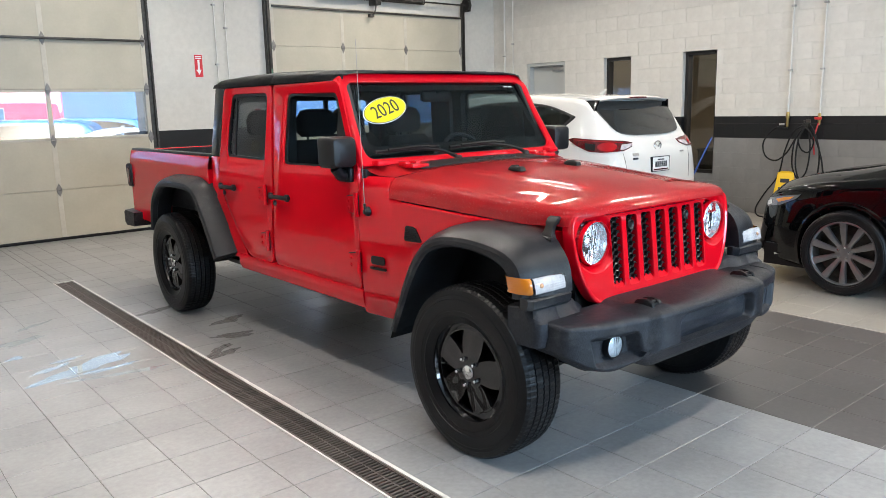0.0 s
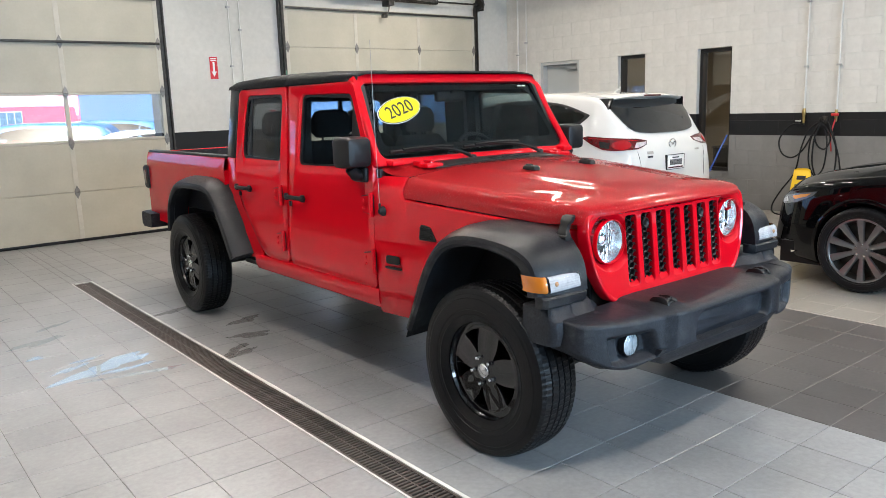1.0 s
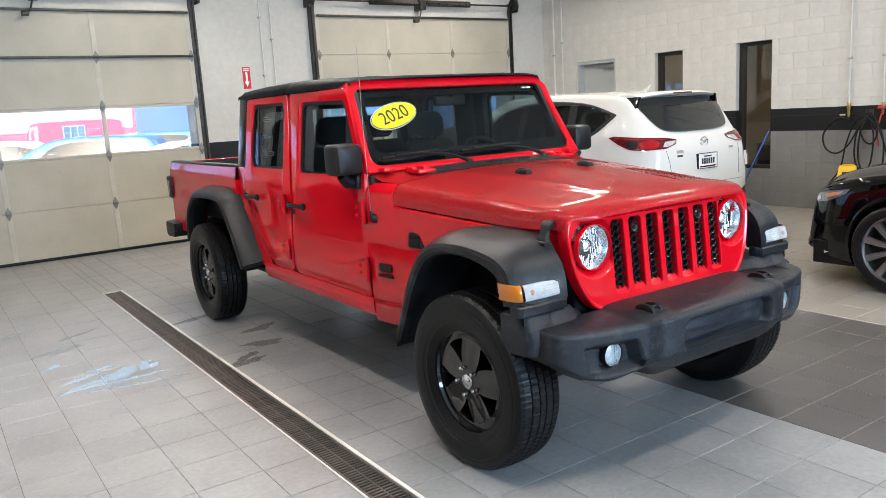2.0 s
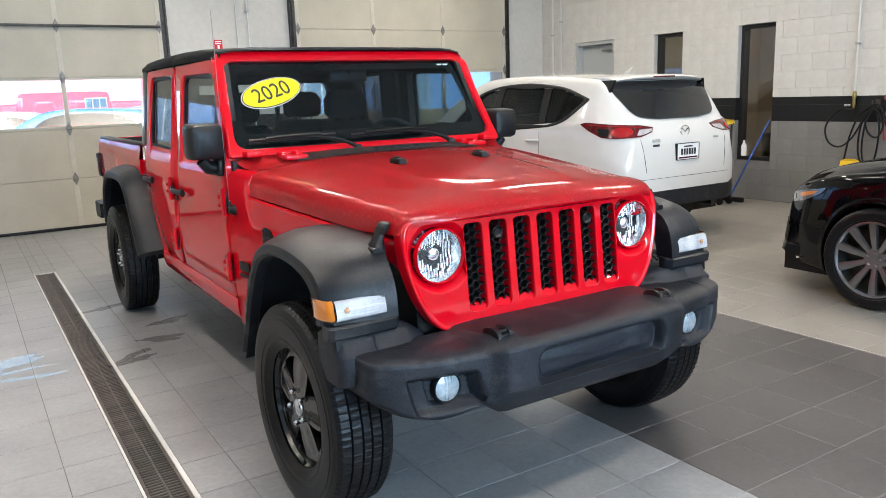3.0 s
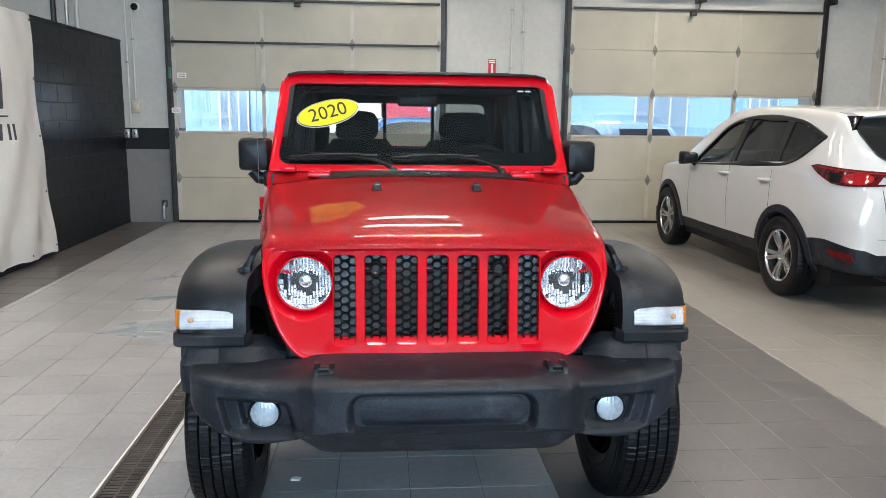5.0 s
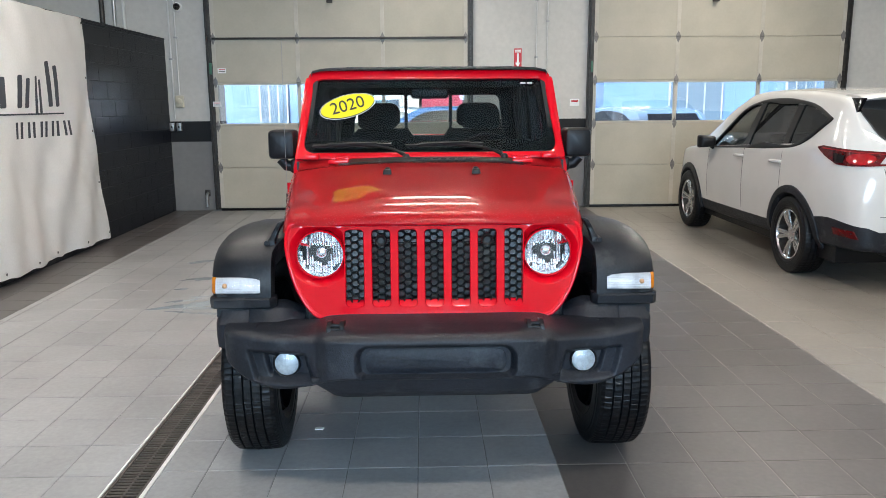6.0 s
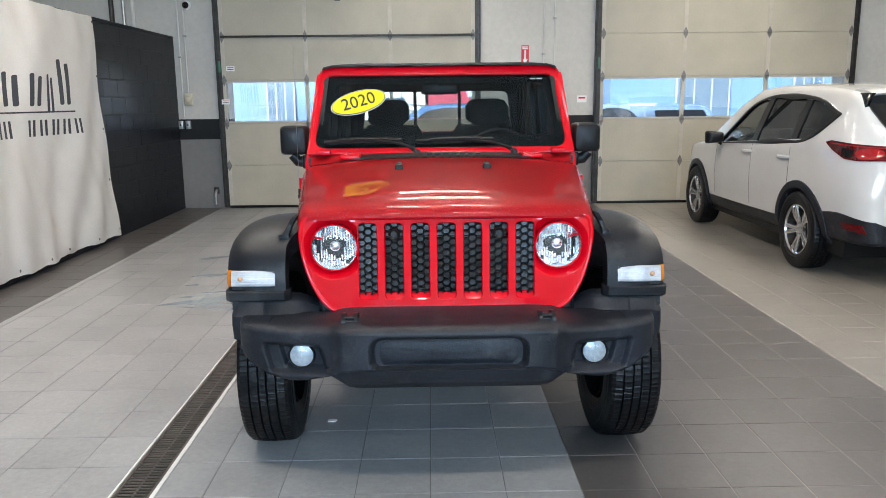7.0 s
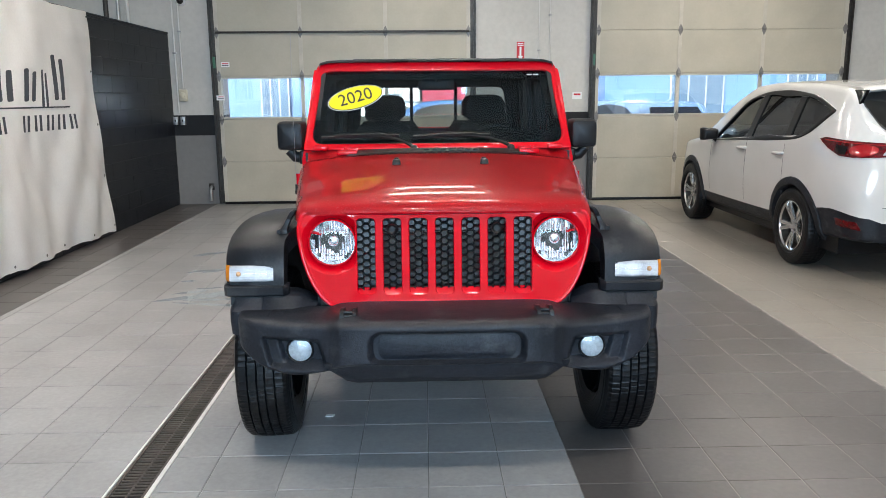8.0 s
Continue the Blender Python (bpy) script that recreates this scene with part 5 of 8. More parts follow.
# wheel arch flares
def flare(bm, s, prof, thick, xin, xout):
    pts = [Vector(p) for p in prof]
    rows = []
    for i, p in enumerate(pts):
        d = pts[min(i + 1, len(pts) - 1)] - pts[max(i - 1, 0)]
        nrm = Vector((d.y, -d.x)).normalized()
        if nrm.dot(p - Vector((sum(q.x for q in pts) / len(pts), 0.3))) < 0:
            nrm = -nrm
        t = thick[i]
        xi = xin + 0.068 * min(1, max(0, (-0.20 - p.x) / 0.15))       # clear of the grille in front
        sec = [(xi, 0.012), (xout - 0.13, 0.004), (xout - 0.075, -0.008), (xout - 0.028, -0.026), (xout - 0.007, -0.040), (xout, -0.056), (xout, -t + 0.012), (xout - 0.012, -t), (xout - 0.05, -t), (xout - 0.06, -t + 0.02), (xi, -t + 0.03)]
        rows.append([(s * x, (p + nrm * h).x, (p + nrm * h).y) for x, h in sec])
    loft(bm, rows, close_v=True, caps=True)


def dense(prof, vals, per=4):
    pr = smooth_path([(p[0], p[1], v) for p, v in zip(prof, vals)], per)
    return [(p.x, p.y) for p in pr], [p.z for p in pr]


FP, FT = dense([(0.575, 0.50), (0.50, 0.66), (0.44, 0.785), (0.362, 0.90), (0.27, 0.983), (0.14, 1.030), (-0.01, 1.041), (-0.15, 1.032), (-0.27, 1.010), (-0.352, 0.965), (-0.395, 0.895), (-0.408, 0.80)],
               [0.075, 0.08, 0.085, 0.085, 0.085, 0.085, 0.085, 0.09, 0.10, 0.11, 0.11, 0.10])
RP, RT = dense([(2.53, 0.585), (2.62, 0.73), (2.72, 0.87), (2.83, 1.0), (2.96, 1.065), (3.12, 1.085), (3.48, 1.08), (3.64, 1.04), (3.78, 0.93), (3.85, 0.80), (3.88, 0.63)],
               [0.10, 0.10, 0.095, 0.09, 0.085, 0.085, 0.085, 0.085, 0.08, 0.075, 0.07])
PALE_AMBER = material("pale_amber_bulb", (0.50, 0.27, 0.14), 0.2, coat=0.6, grain=0.1, scale=60)
flares = both(lambda bm, s: flare(bm, s, FP, FT, 0.585, 0.902), "front_flare", FLARE, truck, "dusty black plastic wheel arch flare", 17)
both(lambda bm, s: flare(bm, s, RP, RT, 0.74, 0.918), "rear_flare", FLARE, truck, "dusty black plastic wheel arch flare", 17)
for ob in flares:
    s = 1 if max(v.co.x for v in ob.data.vertices) > 0 else -1
    # fluted reflector, bulb and clear cover
    bm = B()
    rows = []
    for q in range(29):
        z = 0.817 + 0.065 * q / 28
        y = curve_at(z, [(0.817, -0.409), (0.825, -0.416), (0.874, -0.405), (0.882, -0.396)])
        rows.append([(s * x, y + 0.0007 * math.cos(q * math.pi / 2) + 0.003 * (x - 0.79) ** 2 / 0.01 - 0.006, z) for x in np.linspace(0.695, 0.872, 13)])
    loft(bm, rows)
    lightbox = part("turn_light", bm, CLEAR_LENS, ob, "front light with a fluted reflector behind clear plastic")
    for xb, zb, rr, mm in ((0.835, 0.850, 0.012, PALE_AMBER),):
        bm = B()
        revolve(bm, [(0.006, rr), (-0.003, rr * 0.85), (-0.007, rr * 0.5), (-0.008, 0.0)], 16, "Y", centre=(s * xb, -0.416, zb))
        part("bulb", bm, mm, lightbox)
    bm = B()
    loft(bm, [[(s * 0.690, y + 0.02, z), (s * 0.694, y - 0.010, z), (s * 0.80, y - 0.012, z), (s * 0.873, y - 0.006, z), (s * 0.875, y + 0.01, z)] for z, y in ((0.814, -0.395), (0.815, -0.411), (0.825, -0.418), (0.874, -0.407), (0.883, -0.398), (0.884, -0.384))])
    part("cover", bm, HEADGLASS, lightbox, "clear plastic").visible_shadow = False
    bm = B()
    rows = []
    for z, y in ((0.817, -0.406), (0.825, -0.412), (0.874, -0.401), (0.882, -0.392)):
        rows.append([(s * 0.874, y + 0.002, z), (s * 0.886, y + 0.006, z), (s * 0.895, y + 0.022, z), (s * 0.9045, y + 0.06, z), (s * 0.9055, y + 0.10, z), (s * 0.895, y + 0.125, z)])
    loft(bm, rows)
    part("side_marker", bm, AMBER, ob, "amber side marker lens")
    bm = B()
    rows = []
    for x, dy in ((0.640, 0.03), (0.660, 0.004), (0.80, 0.0), (0.882, 0.004), (0.900, 0.022)):
        rows.append([(s * x, -0.36, 0.802), (s * x, -0.418 + dy, 0.802), (s * x, -0.426 + dy, 0.794), (s * x, -0.422 + dy, 0.762), (s * x, -0.412 + dy, 0.754), (s * x, -0.36, 0.754)])
    loft(bm, rows, close_v=True, caps=True)
    part("flare_lip", bm, FLARE, ob, smooth=40)
    bm = B()
    rows = []
    for x, top, f in ((0.53, 0.715, 0.085), (0.585, 0.745, 0.040), (0.62, 0.757, 0.010), (0.74, 0.757, 0.0), (0.745, 0.757, 0.006), (0.75, 0.757, 0.0), (0.85, 0.757, 0.004), (0.872, 0.755, 0.018), (0.880, 0.75, 0.045)):
        rows.append([(s * x, -0.27, top), (s * x, -0.400 + f, top), (s * x, -0.412 + f, top - 0.010), (s * x, -0.425 + f, 0.715), (s * x, -0.450 + f, 0.700), (s * x, -0.455 + f, 0.655), (s * x, -0.44 + f, 0.60), (s * x, -0.27, 0.60)])
    loft(bm, rows, close_v=True, caps=True)
    part("flare_bracket", bm, PLASTIC, ob, "scuffed black plastic bracket")
    bm = B()
    rows = [[(s * x, y, z - dz) for x, dz in ((0.50 if y > -0.25 else 0.662, 0.075), (0.67, 0.075), (0.875, 0.08))] for y, z in FP]
    loft(bm, rows)
    slab(bm, [(s * 0.52, y, z) for y, z in ((-0.33, 0.42), (-0.33, 1.0), (0.62, 1.0), (0.62, 0.42))], (s * 0.012, 0, 0))
    slab(bm, [(s * x, 0.60, z) for x, z in ((0.50, 0.40), (0.735, 0.46), (0.72, 0.9), (0.50, 0.95))], (0, 0.02, 0))
    part("wheel_liner", bm, RUBBER, ob, "dark wheel arch liner")

# front bumper
FOG = material("fog_reflector", (0.40, 0.44, 0.47), 0.28, 0.25, grain=0.2, scale=60)


def lat(a, kn):
    return curve_at(abs(a), kn)


YFK = [(0, -0.712), (0.33, -0.710), (0.40, -0.695), (0.455, -0.650), (0.52, -0.628), (0.65, -0.602), (0.76, -0.565), (0.805, -0.535), (0.828, -0.495), (0.835, -0.44)]
ZTK = [(0, 0.712), (0.34, 0.712), (0.41, 0.704), (0.47, 0.690), (0.6, 0.688), (0.78, 0.694), (0.835, 0.69)]
ZBK = [(0, 0.548), (0.34, 0.548), (0.40, 0.538), (0.47, 0.505), (0.60, 0.482), (0.70, 0.500), (0.79, 0.548), (0.835, 0.585)]
ZCK = [(0, 0.727), (0.32, 0.727), (0.42, 0.722), (0.48, 0.708), (0.6, 0.706), (0.835, 0.706)]


def soft(v, w):
    """0 outside, 1 deeper than w inside, eased at both ends."""
    t = min(1.0, max(0.0, -v / w))
    return t * t * (1.6 - 0.6 * t)


def round_box(u, v, cu, cv, hu, hv, r):
    """Signed distance to a rounded rectangle."""
    qx, qy = abs(u - cu) - hu + r, abs(v - cv) - hv + r
    return math.hypot(max(qx, 0), max(qy, 0)) + min(max(qx, qy), 0) - r


def bumper_dip(x, z):
    """How far the face is pressed in: blank panel in the middle, lamp pockets in the wings."""
    a = abs(x)
    d = 0.042 * soft(round_box(a, z, 0, 0.614, 0.305, 0.077, 0.058), 0.024)
    skew = 0.25 * (z - 0.57)
    d += 0.028 * soft(round_box(a - skew, z, 0.590, 0.574, 0.126, 0.070, 0.024), 0.022)
    d += 0.026 * soft(round_box(a - skew, z, 0.566, 0.575, 0.090, 0.052, 0.022), 0.018)
    return d


bm = B()
rows = []
for x in np.linspace(-0.835, 0.835, 321):
    a = abs(x)
    yf, zt, zb, zc = lat(x, YFK), lat(x, ZTK), lat(x, ZBK), lat(x, ZCK)
    hump = 0.012 * math.exp(-((a - 0.375) / 0.055) ** 4)         # swell round each hook
    yb = -0.40 + 0.05 * max(0.0, (a - 0.70) / 0.135)
    row = [(x, yb, zc), (x, min(-0.46, yf + 0.16) if a < 0.7 else (yb + yf) / 2 + 0.02, zc), (x, yf + (0.14 if a < 0.7 else 0.06), zc + hump * 0.6 - 0.002), (x, yf + (0.10 if a < 0.7 else 0.05), zc - 0.004 + hump), (x, yf + (0.06 if a < 0.7 else 0.042), (2 * zc + zt) / 3 + hump * 0.7), (x, yf + 0.030, (zc + zt) / 2 - 0.001), (x, yf + 0.012, zt + 0.001), (x, yf + 0.004, zt - 0.006)]
    for q in range(35):
        z = zt - 0.014 + (zb + 0.016 - zt + 0.014) * q / 34
        row.append((x, yf + bumper_dip(x, z) + 0.004 * (q / 34), z))
    row += [(x, yf + 0.008, zb + 0.009), (x, yf + 0.016, zb + 0.003), (x, yf + 0.035, zb), (x, yf + (0.12 if a < 0.7 else 0.05), zb - 0.006), (x, yb, zb + 0.02)]
    rows.append(row)
loft(bm, rows, close_v=True, caps=True)
bump = part("front_bumper", bm, PLASTIC, truck, "dusty textured black plastic front bumper", smooth=30)
bm = B()
rows = []
for x in np.linspace(-0.47, 0.47, 25):
    e = max(0, (abs(x) - 0.38) / 0.09)
    rows.append([(x, -0.50, 0.55), (x, -0.66, 0.55), (x, -0.645, 0.49 + 0.04 * e), (x, -0.60, 0.45 + 0.06 * e), (x, -0.45, 0.44 + 0.07 * e)])
loft(bm, rows, close_v=True, caps=True)
part("valance", bm, PLASTIC, bump, "black plastic lower valance", smooth=50)
bm = B()
slab(bm, [(x, -0.6695 + 0.02 * (0.66 - z), z) for x, z in rounded([(-0.245, 0.568), (0.245, 0.568), (0.262, 0.590), (0.262, 0.640), (0.245, 0.660), (-0.245, 0.660), (-0.262, 0.640), (-0.262, 0.590)], 0.012, 3)], (0, 0.008, 0), 0.002)
part("centre_panel", bm, PLASTIC, bump, "smooth black blank panel")
for s in (-1, 1):
    bm = B()
    revolve(bm, [(0.02, 0.053), (-0.002, 0.053), (-0.008, 0.050), (-0.004, 0.0455), (0.02, 0.0455)], 32, "Y", centre=(s * 0.573, -0.576, 0.580))
    fl = part("fog_light", bm, PLASTIC_S, bump, "round fog light in a black rim")
    bm = B()
    revolve(bm, [(0.004, 0.0462), (-0.003, 0.045), (-0.008, 0.034), (-0.011, 0.018), (-0.012, 0.0)], 32, "Y", centre=(s * 0.573, -0.576, 0.580))
    for q in range(-3, 4):
        h = 0.9 * math.sqrt(0.044 ** 2 - (0.012 * q) ** 2)
        box(bm, s * 0.573 + 0.012 * q - 0.0012, s * 0.573 + 0.012 * q + 0.0012, -0.589 + 0.9 * (0.012 * q) ** 2 / 0.09, -0.579, 0.580 - h, 0.580 + h)
    part("reflector", bm, FOG, fl)
    bm = B()
    revolve(bm, [(-0.006, 0.0468), (-0.014, 0.034), (-0.018, 0.018), (-0.019, 0.0)], 32, "Y", centre=(s * 0.573, -0.576, 0.580))
    part("lens", bm, HEADGLASS, fl).visible_shadow = False
    bm = B()
    hx = s * 0.377
    for dx in (-0.024, 0.024):
        slab(bm, [(hx + dx - 0.008, y, z) for y, z in rounded([(-0.645, 0.705), (-0.54, 0.71), (-0.555, 0.745), (-0.60, 0.754), (-0.635, 0.742)], 0.010, 3)], (0.016, 0, 0), 0.003)
    box(bm, hx - 0.02, hx + 0.02, -0.635, -0.56, 0.705, 0.735, 0.004)
    tube(bm, [(hx - 0.024, -0.615, 0.740), (hx + 0.024, -0.615, 0.740)], 0.008, 8)
    part("tow_hook", bm, PLASTIC_S, bump, "black tow hook")

# mirrors
for s in (-1, 1):
    bm = B()
    rows = []
    for y, w, h in ((0.955, 0.55, 0.6), (0.965, 0.86, 0.88), (0.99, 0.97, 0.97), (1.04, 1.0, 1.0), (1.10, 1.0, 1.0), (1.115, 0.95, 0.95)):
        loop = rounded([(-0.078 * w, -0.082 * h), (0.078 * w, -0.082 * h), (0.078 * w, 0.082 * h), (-0.078 * w, 0.082 * h)], 0.026, 4)
        rows.append([(s * 0.842 + q.x, y + 0.01 * s * 0, 1.333 + q.y) for q in loop])
    loft(bm, rows, close_v=True, caps=True)
    mir = part("mirror", bm, PLASTIC_S, truck, "black door mirror housing", smooth=45)
    bm = B()
    slab(bm, [(s * 0.842 + q.x, 1.117, 1.333 + q.y) for q in rounded([(-0.07, -0.075), (0.07, -0.075), (0.07, 0.075), (-0.07, 0.075)], 0.02, 3)], (0, 0.004, 0))
    part("mirror_glass", bm, CHROME, mir)
    bm = B()
    tube(bm, [(s * 0.77, 1.05, 1.205), (s * 0.83, 1.045, 1.212), (s * 0.86, 1.04, 1.25)], [0.035, 0.032, 0.03], 10)
    box(bm, min(s * 0.765, s * 0.80), max(s * 0.765, s * 0.80), 1.0, 1.12, 1.17, 1.25, 0.012)
    part("arm", bm, PLASTIC_S, mir)

# antenna
bm = B()
revolve(bm, [(0, 0.026), (-0.012, 0.024), (-0.02, 0.016), (-0.028, 0.012), (-0.028, 0)], 20, "X", centre=(-0.779, 0.865, 1.027))
tube(bm, [(-0.80, 0.865, 1.02), (-0.80, 0.867, 1.07)], 0.007, 8)
ant = part("antenna", bm, PLASTIC_S, truck, "thin whip antenna on a black base")
bm = B()
tube(bm, [(-0.80, 0.867, 1.06), (-0.803, 0.875, 1.50), (-0.80, 0.885, 1.90)], 0.0014, 6)
part("mast", bm, material("steel_whip", (0.35, 0.35, 0.35), 0.3, 0.8), ant)

# wheels
wheel = thing("wheel")
wheel.parent = truck
part("tyre", tyre_mesh(0.395, 0.226, 0.228), TYRE, wheel, "black all-terrain tyre", smooth=17)
rim = part("rim", pocket_rim_mesh(0.225, 5, 0.06, 0.094), GLOSS_BLACK, wheel, "gloss black alloy rim", smooth=30)
bm = B()
revolve(bm, [(0.06, 0.034), (0.084, 0.034), (0.09, 0.028), (0.092, 0.0)], 24)
part("centre_cap", bm, SILVER, rim, "grey centre cap")
for k in range(5):
    bm = B()
    a = 2 * math.pi * (k + 0.5) / 5
    revolve(bm, [(0.06, 0.011), (0.092, 0.011), (0.098, 0.007), (0.099, 0)], 6, centre=(0, 0.062 * math.cos(a), 0.062 * math.sin(a)))
    part("lug_nut", bm, CHROME, rim)
wheel.matrix_basis = pose(0.790, 0, 0.392, 17, 0, 1.5)          # the front wheels are turned a little
for m in (pose(-0.788, 0, 0.392, 8, 0, 181.5), pose(0.802, 3.487, 0.392, 33, 0, 0), pose(-0.802, 3.487, 0.392, 50, 0, 180)):
    copy_thing(wheel, m)

# running gear below
bm = B()
tube(bm, [(-0.72, 0, 0.39), (0.72, 0, 0.39)], 0.045, 12)
revolve(bm, [(-0.14, 0.0), (-0.12, 0.09), (0, 0.13), (0.12, 0.09), (0.14, 0)], 16, "Y", centre=(0.25, 0, 0.39))
part("axle", bm, DARK_STEEL, truck, "dark steel front axle")
bm = B()
tube(bm, [(-0.72, 3.487, 0.39), (0.72, 3.487, 0.39)], 0.045, 12)
revolve(bm, [(-0.14, 0.0), (-0.12, 0.09), (0, 0.13), (0.12, 0.09), (0.14, 0)], 16, "Y", centre=(0, 3.487, 0.39))
part("axle", bm, DARK_STEEL, truck, "dark steel rear axle")
bm = B()
tube(bm, [(-0.65, -0.14, 0.36), (0.65, -0.14, 0.42)], 0.02, 8)
part("track_rod", bm, DARK_STEEL, truck, "dark steel track rod")
bm = B()
for s in (-1, 1):
    box(bm, s * 0.42 - 0.04, s * 0.42 + 0.04, -0.5, 4.5, 0.46, 0.58, 0.01)
box(bm, -0.45, 0.45, -0.45, -0.36, 0.46, 0.58)
box(bm, -0.4, 0.4, 1.0, 2.6, 0.40, 0.5, 0.03)
box(bm, -0.52, 0.52, -0.32, 0.9, 0.58, 1.0)
part("chassis", bm, DARK_STEEL, truck, "dark steel chassis frame")

# cabin
def seat(x, y, w=0.5):
    t = thing("seat")
    t.parent = truck
    bm = B()
    rows = []
    for z, d, k in ((0.72, 0.16, 1.0), (0.9, 0.15, 1.0), (1.15, 0.13, 0.94), (1.30, 0.11, 0.80), (1.36, 0.07, 0.66)):
        yy = y + 0.30 + (z - 0.72) * 0.30
        rows.append([(x + px * w * k, yy + py * d, z) for px, py in rounded([(-0.5, -0.5), (0.5, -0.5), (0.5, 0.5), (-0.5, 0.5)], 0.15, 3)])
    loft(bm, rows, close_v=True, caps=True)
    part("backrest", bm, CLOTH, t, smooth=60)
    bm = B()
    box(bm, x - w / 2, x + w / 2, y - 0.25, y + 0.33, 0.62, 0.78, 0.05, 3)
    part("cushion", bm, CLOTH, t, smooth=60)
    bm = B()
    rows = []
    for z, k, d in ((1.38, 0.8, 0.7), (1.41, 1, 1), (1.50, 1.0, 1.0), (1.545, 0.8, 0.8), (1.56, 0.5, 0.4)):
        rows.append([(x + px * 0.27 * k, y + 0.51 + py * 0.10 * d, z) for px, py in rounded([(-0.5, -0.5), (0.5, -0.5), (0.5, 0.5), (-0.5, 0.5)], 0.2, 3)])
    loft(bm, rows, close_v=True, caps=True)
    tube(bm, [(x - 0.07, y + 0.51, 1.32), (x - 0.07, y + 0.51, 1.42)], 0.008, 6)
    tube(bm, [(x + 0.07, y + 0.51, 1.32), (x + 0.07, y + 0.51, 1.42)], 0.008, 6)
    part("headrest", bm, CLOTH, t, smooth=60)


for x in (-0.36, 0.36):
    seat(x, 1.55)
seat(-0.36, 2.28, 0.6)
seat(0.36, 2.28, 0.6)
bm = B()
rows = []
for x in np.linspace(-0.73, 0.73, 19):
    hump = 0.04 * math.exp(-((x - 0.37) / 0.2) ** 2)
    rows.append([(x, 0.98, 1.25), (x, 1.10, 1.262 + hump), (x, 1.22, 1.25 + hump), (x, 1.27, 1.18), (x, 1.24, 0.85), (x, 1.0, 0.8)])
loft(bm, rows, close_v=True, caps=True)
dash = part("dashboard", bm, VINYL, truck, "black dashboard", smooth=50)
bm = B()
revolve_pts = [(0.185 * math.cos(2 * math.pi * q / 32), 0.185 * math.sin(2 * math.pi * q / 32)) for q in range(32)]
tube(bm, [(0.37 + u, 1.40 + v * 0.38, 1.20 + v * 0.92) for u, v in revolve_pts], 0.015, 8, closed=True)
tube(bm, [(0.19, 1.40, 1.20), (0.55, 1.40, 1.20)], 0.016, 6)
tube(bm, [(0.37, 1.40, 1.20), (0.37, 1.33, 1.03)], 0.016, 6)
box(bm, 0.31, 0.43, 1.375, 1.41, 1.14, 1.25, 0.02)
part("steering_wheel", bm, PLASTIC_S, dash, "black steering wheel")
bm = B()
box(bm, -0.11, 0.11, 1.22, 1.26, 1.585, 1.65, 0.015)
tube(bm, [(0, 1.20, 1.66), (0, 1.235, 1.63)], 0.01, 6)
part("inside_mirror", bm, PLASTIC_S, wsf, "inside mirror")
bm = B()
for s in (-1, 1):
    tube(bm, smooth_path([(s * 0.66, 1.25, 1.66), (s * 0.655, 1.9, 1.69), (s * 0.655, 2.6, 1.69), (s * 0.67, 2.75, 1.3)], 4), 0.035, 8)
    tube(bm, [(s * 0.70, 1.95, 0.6), (s * 0.66, 1.93, 1.68)], 0.035, 8)
tube(bm, [(-0.66, 1.93, 1.69), (0.66, 1.93, 1.69)], 0.035, 8)
part("roll_bar", bm, CLOTH, truck, "padded black roll bar")

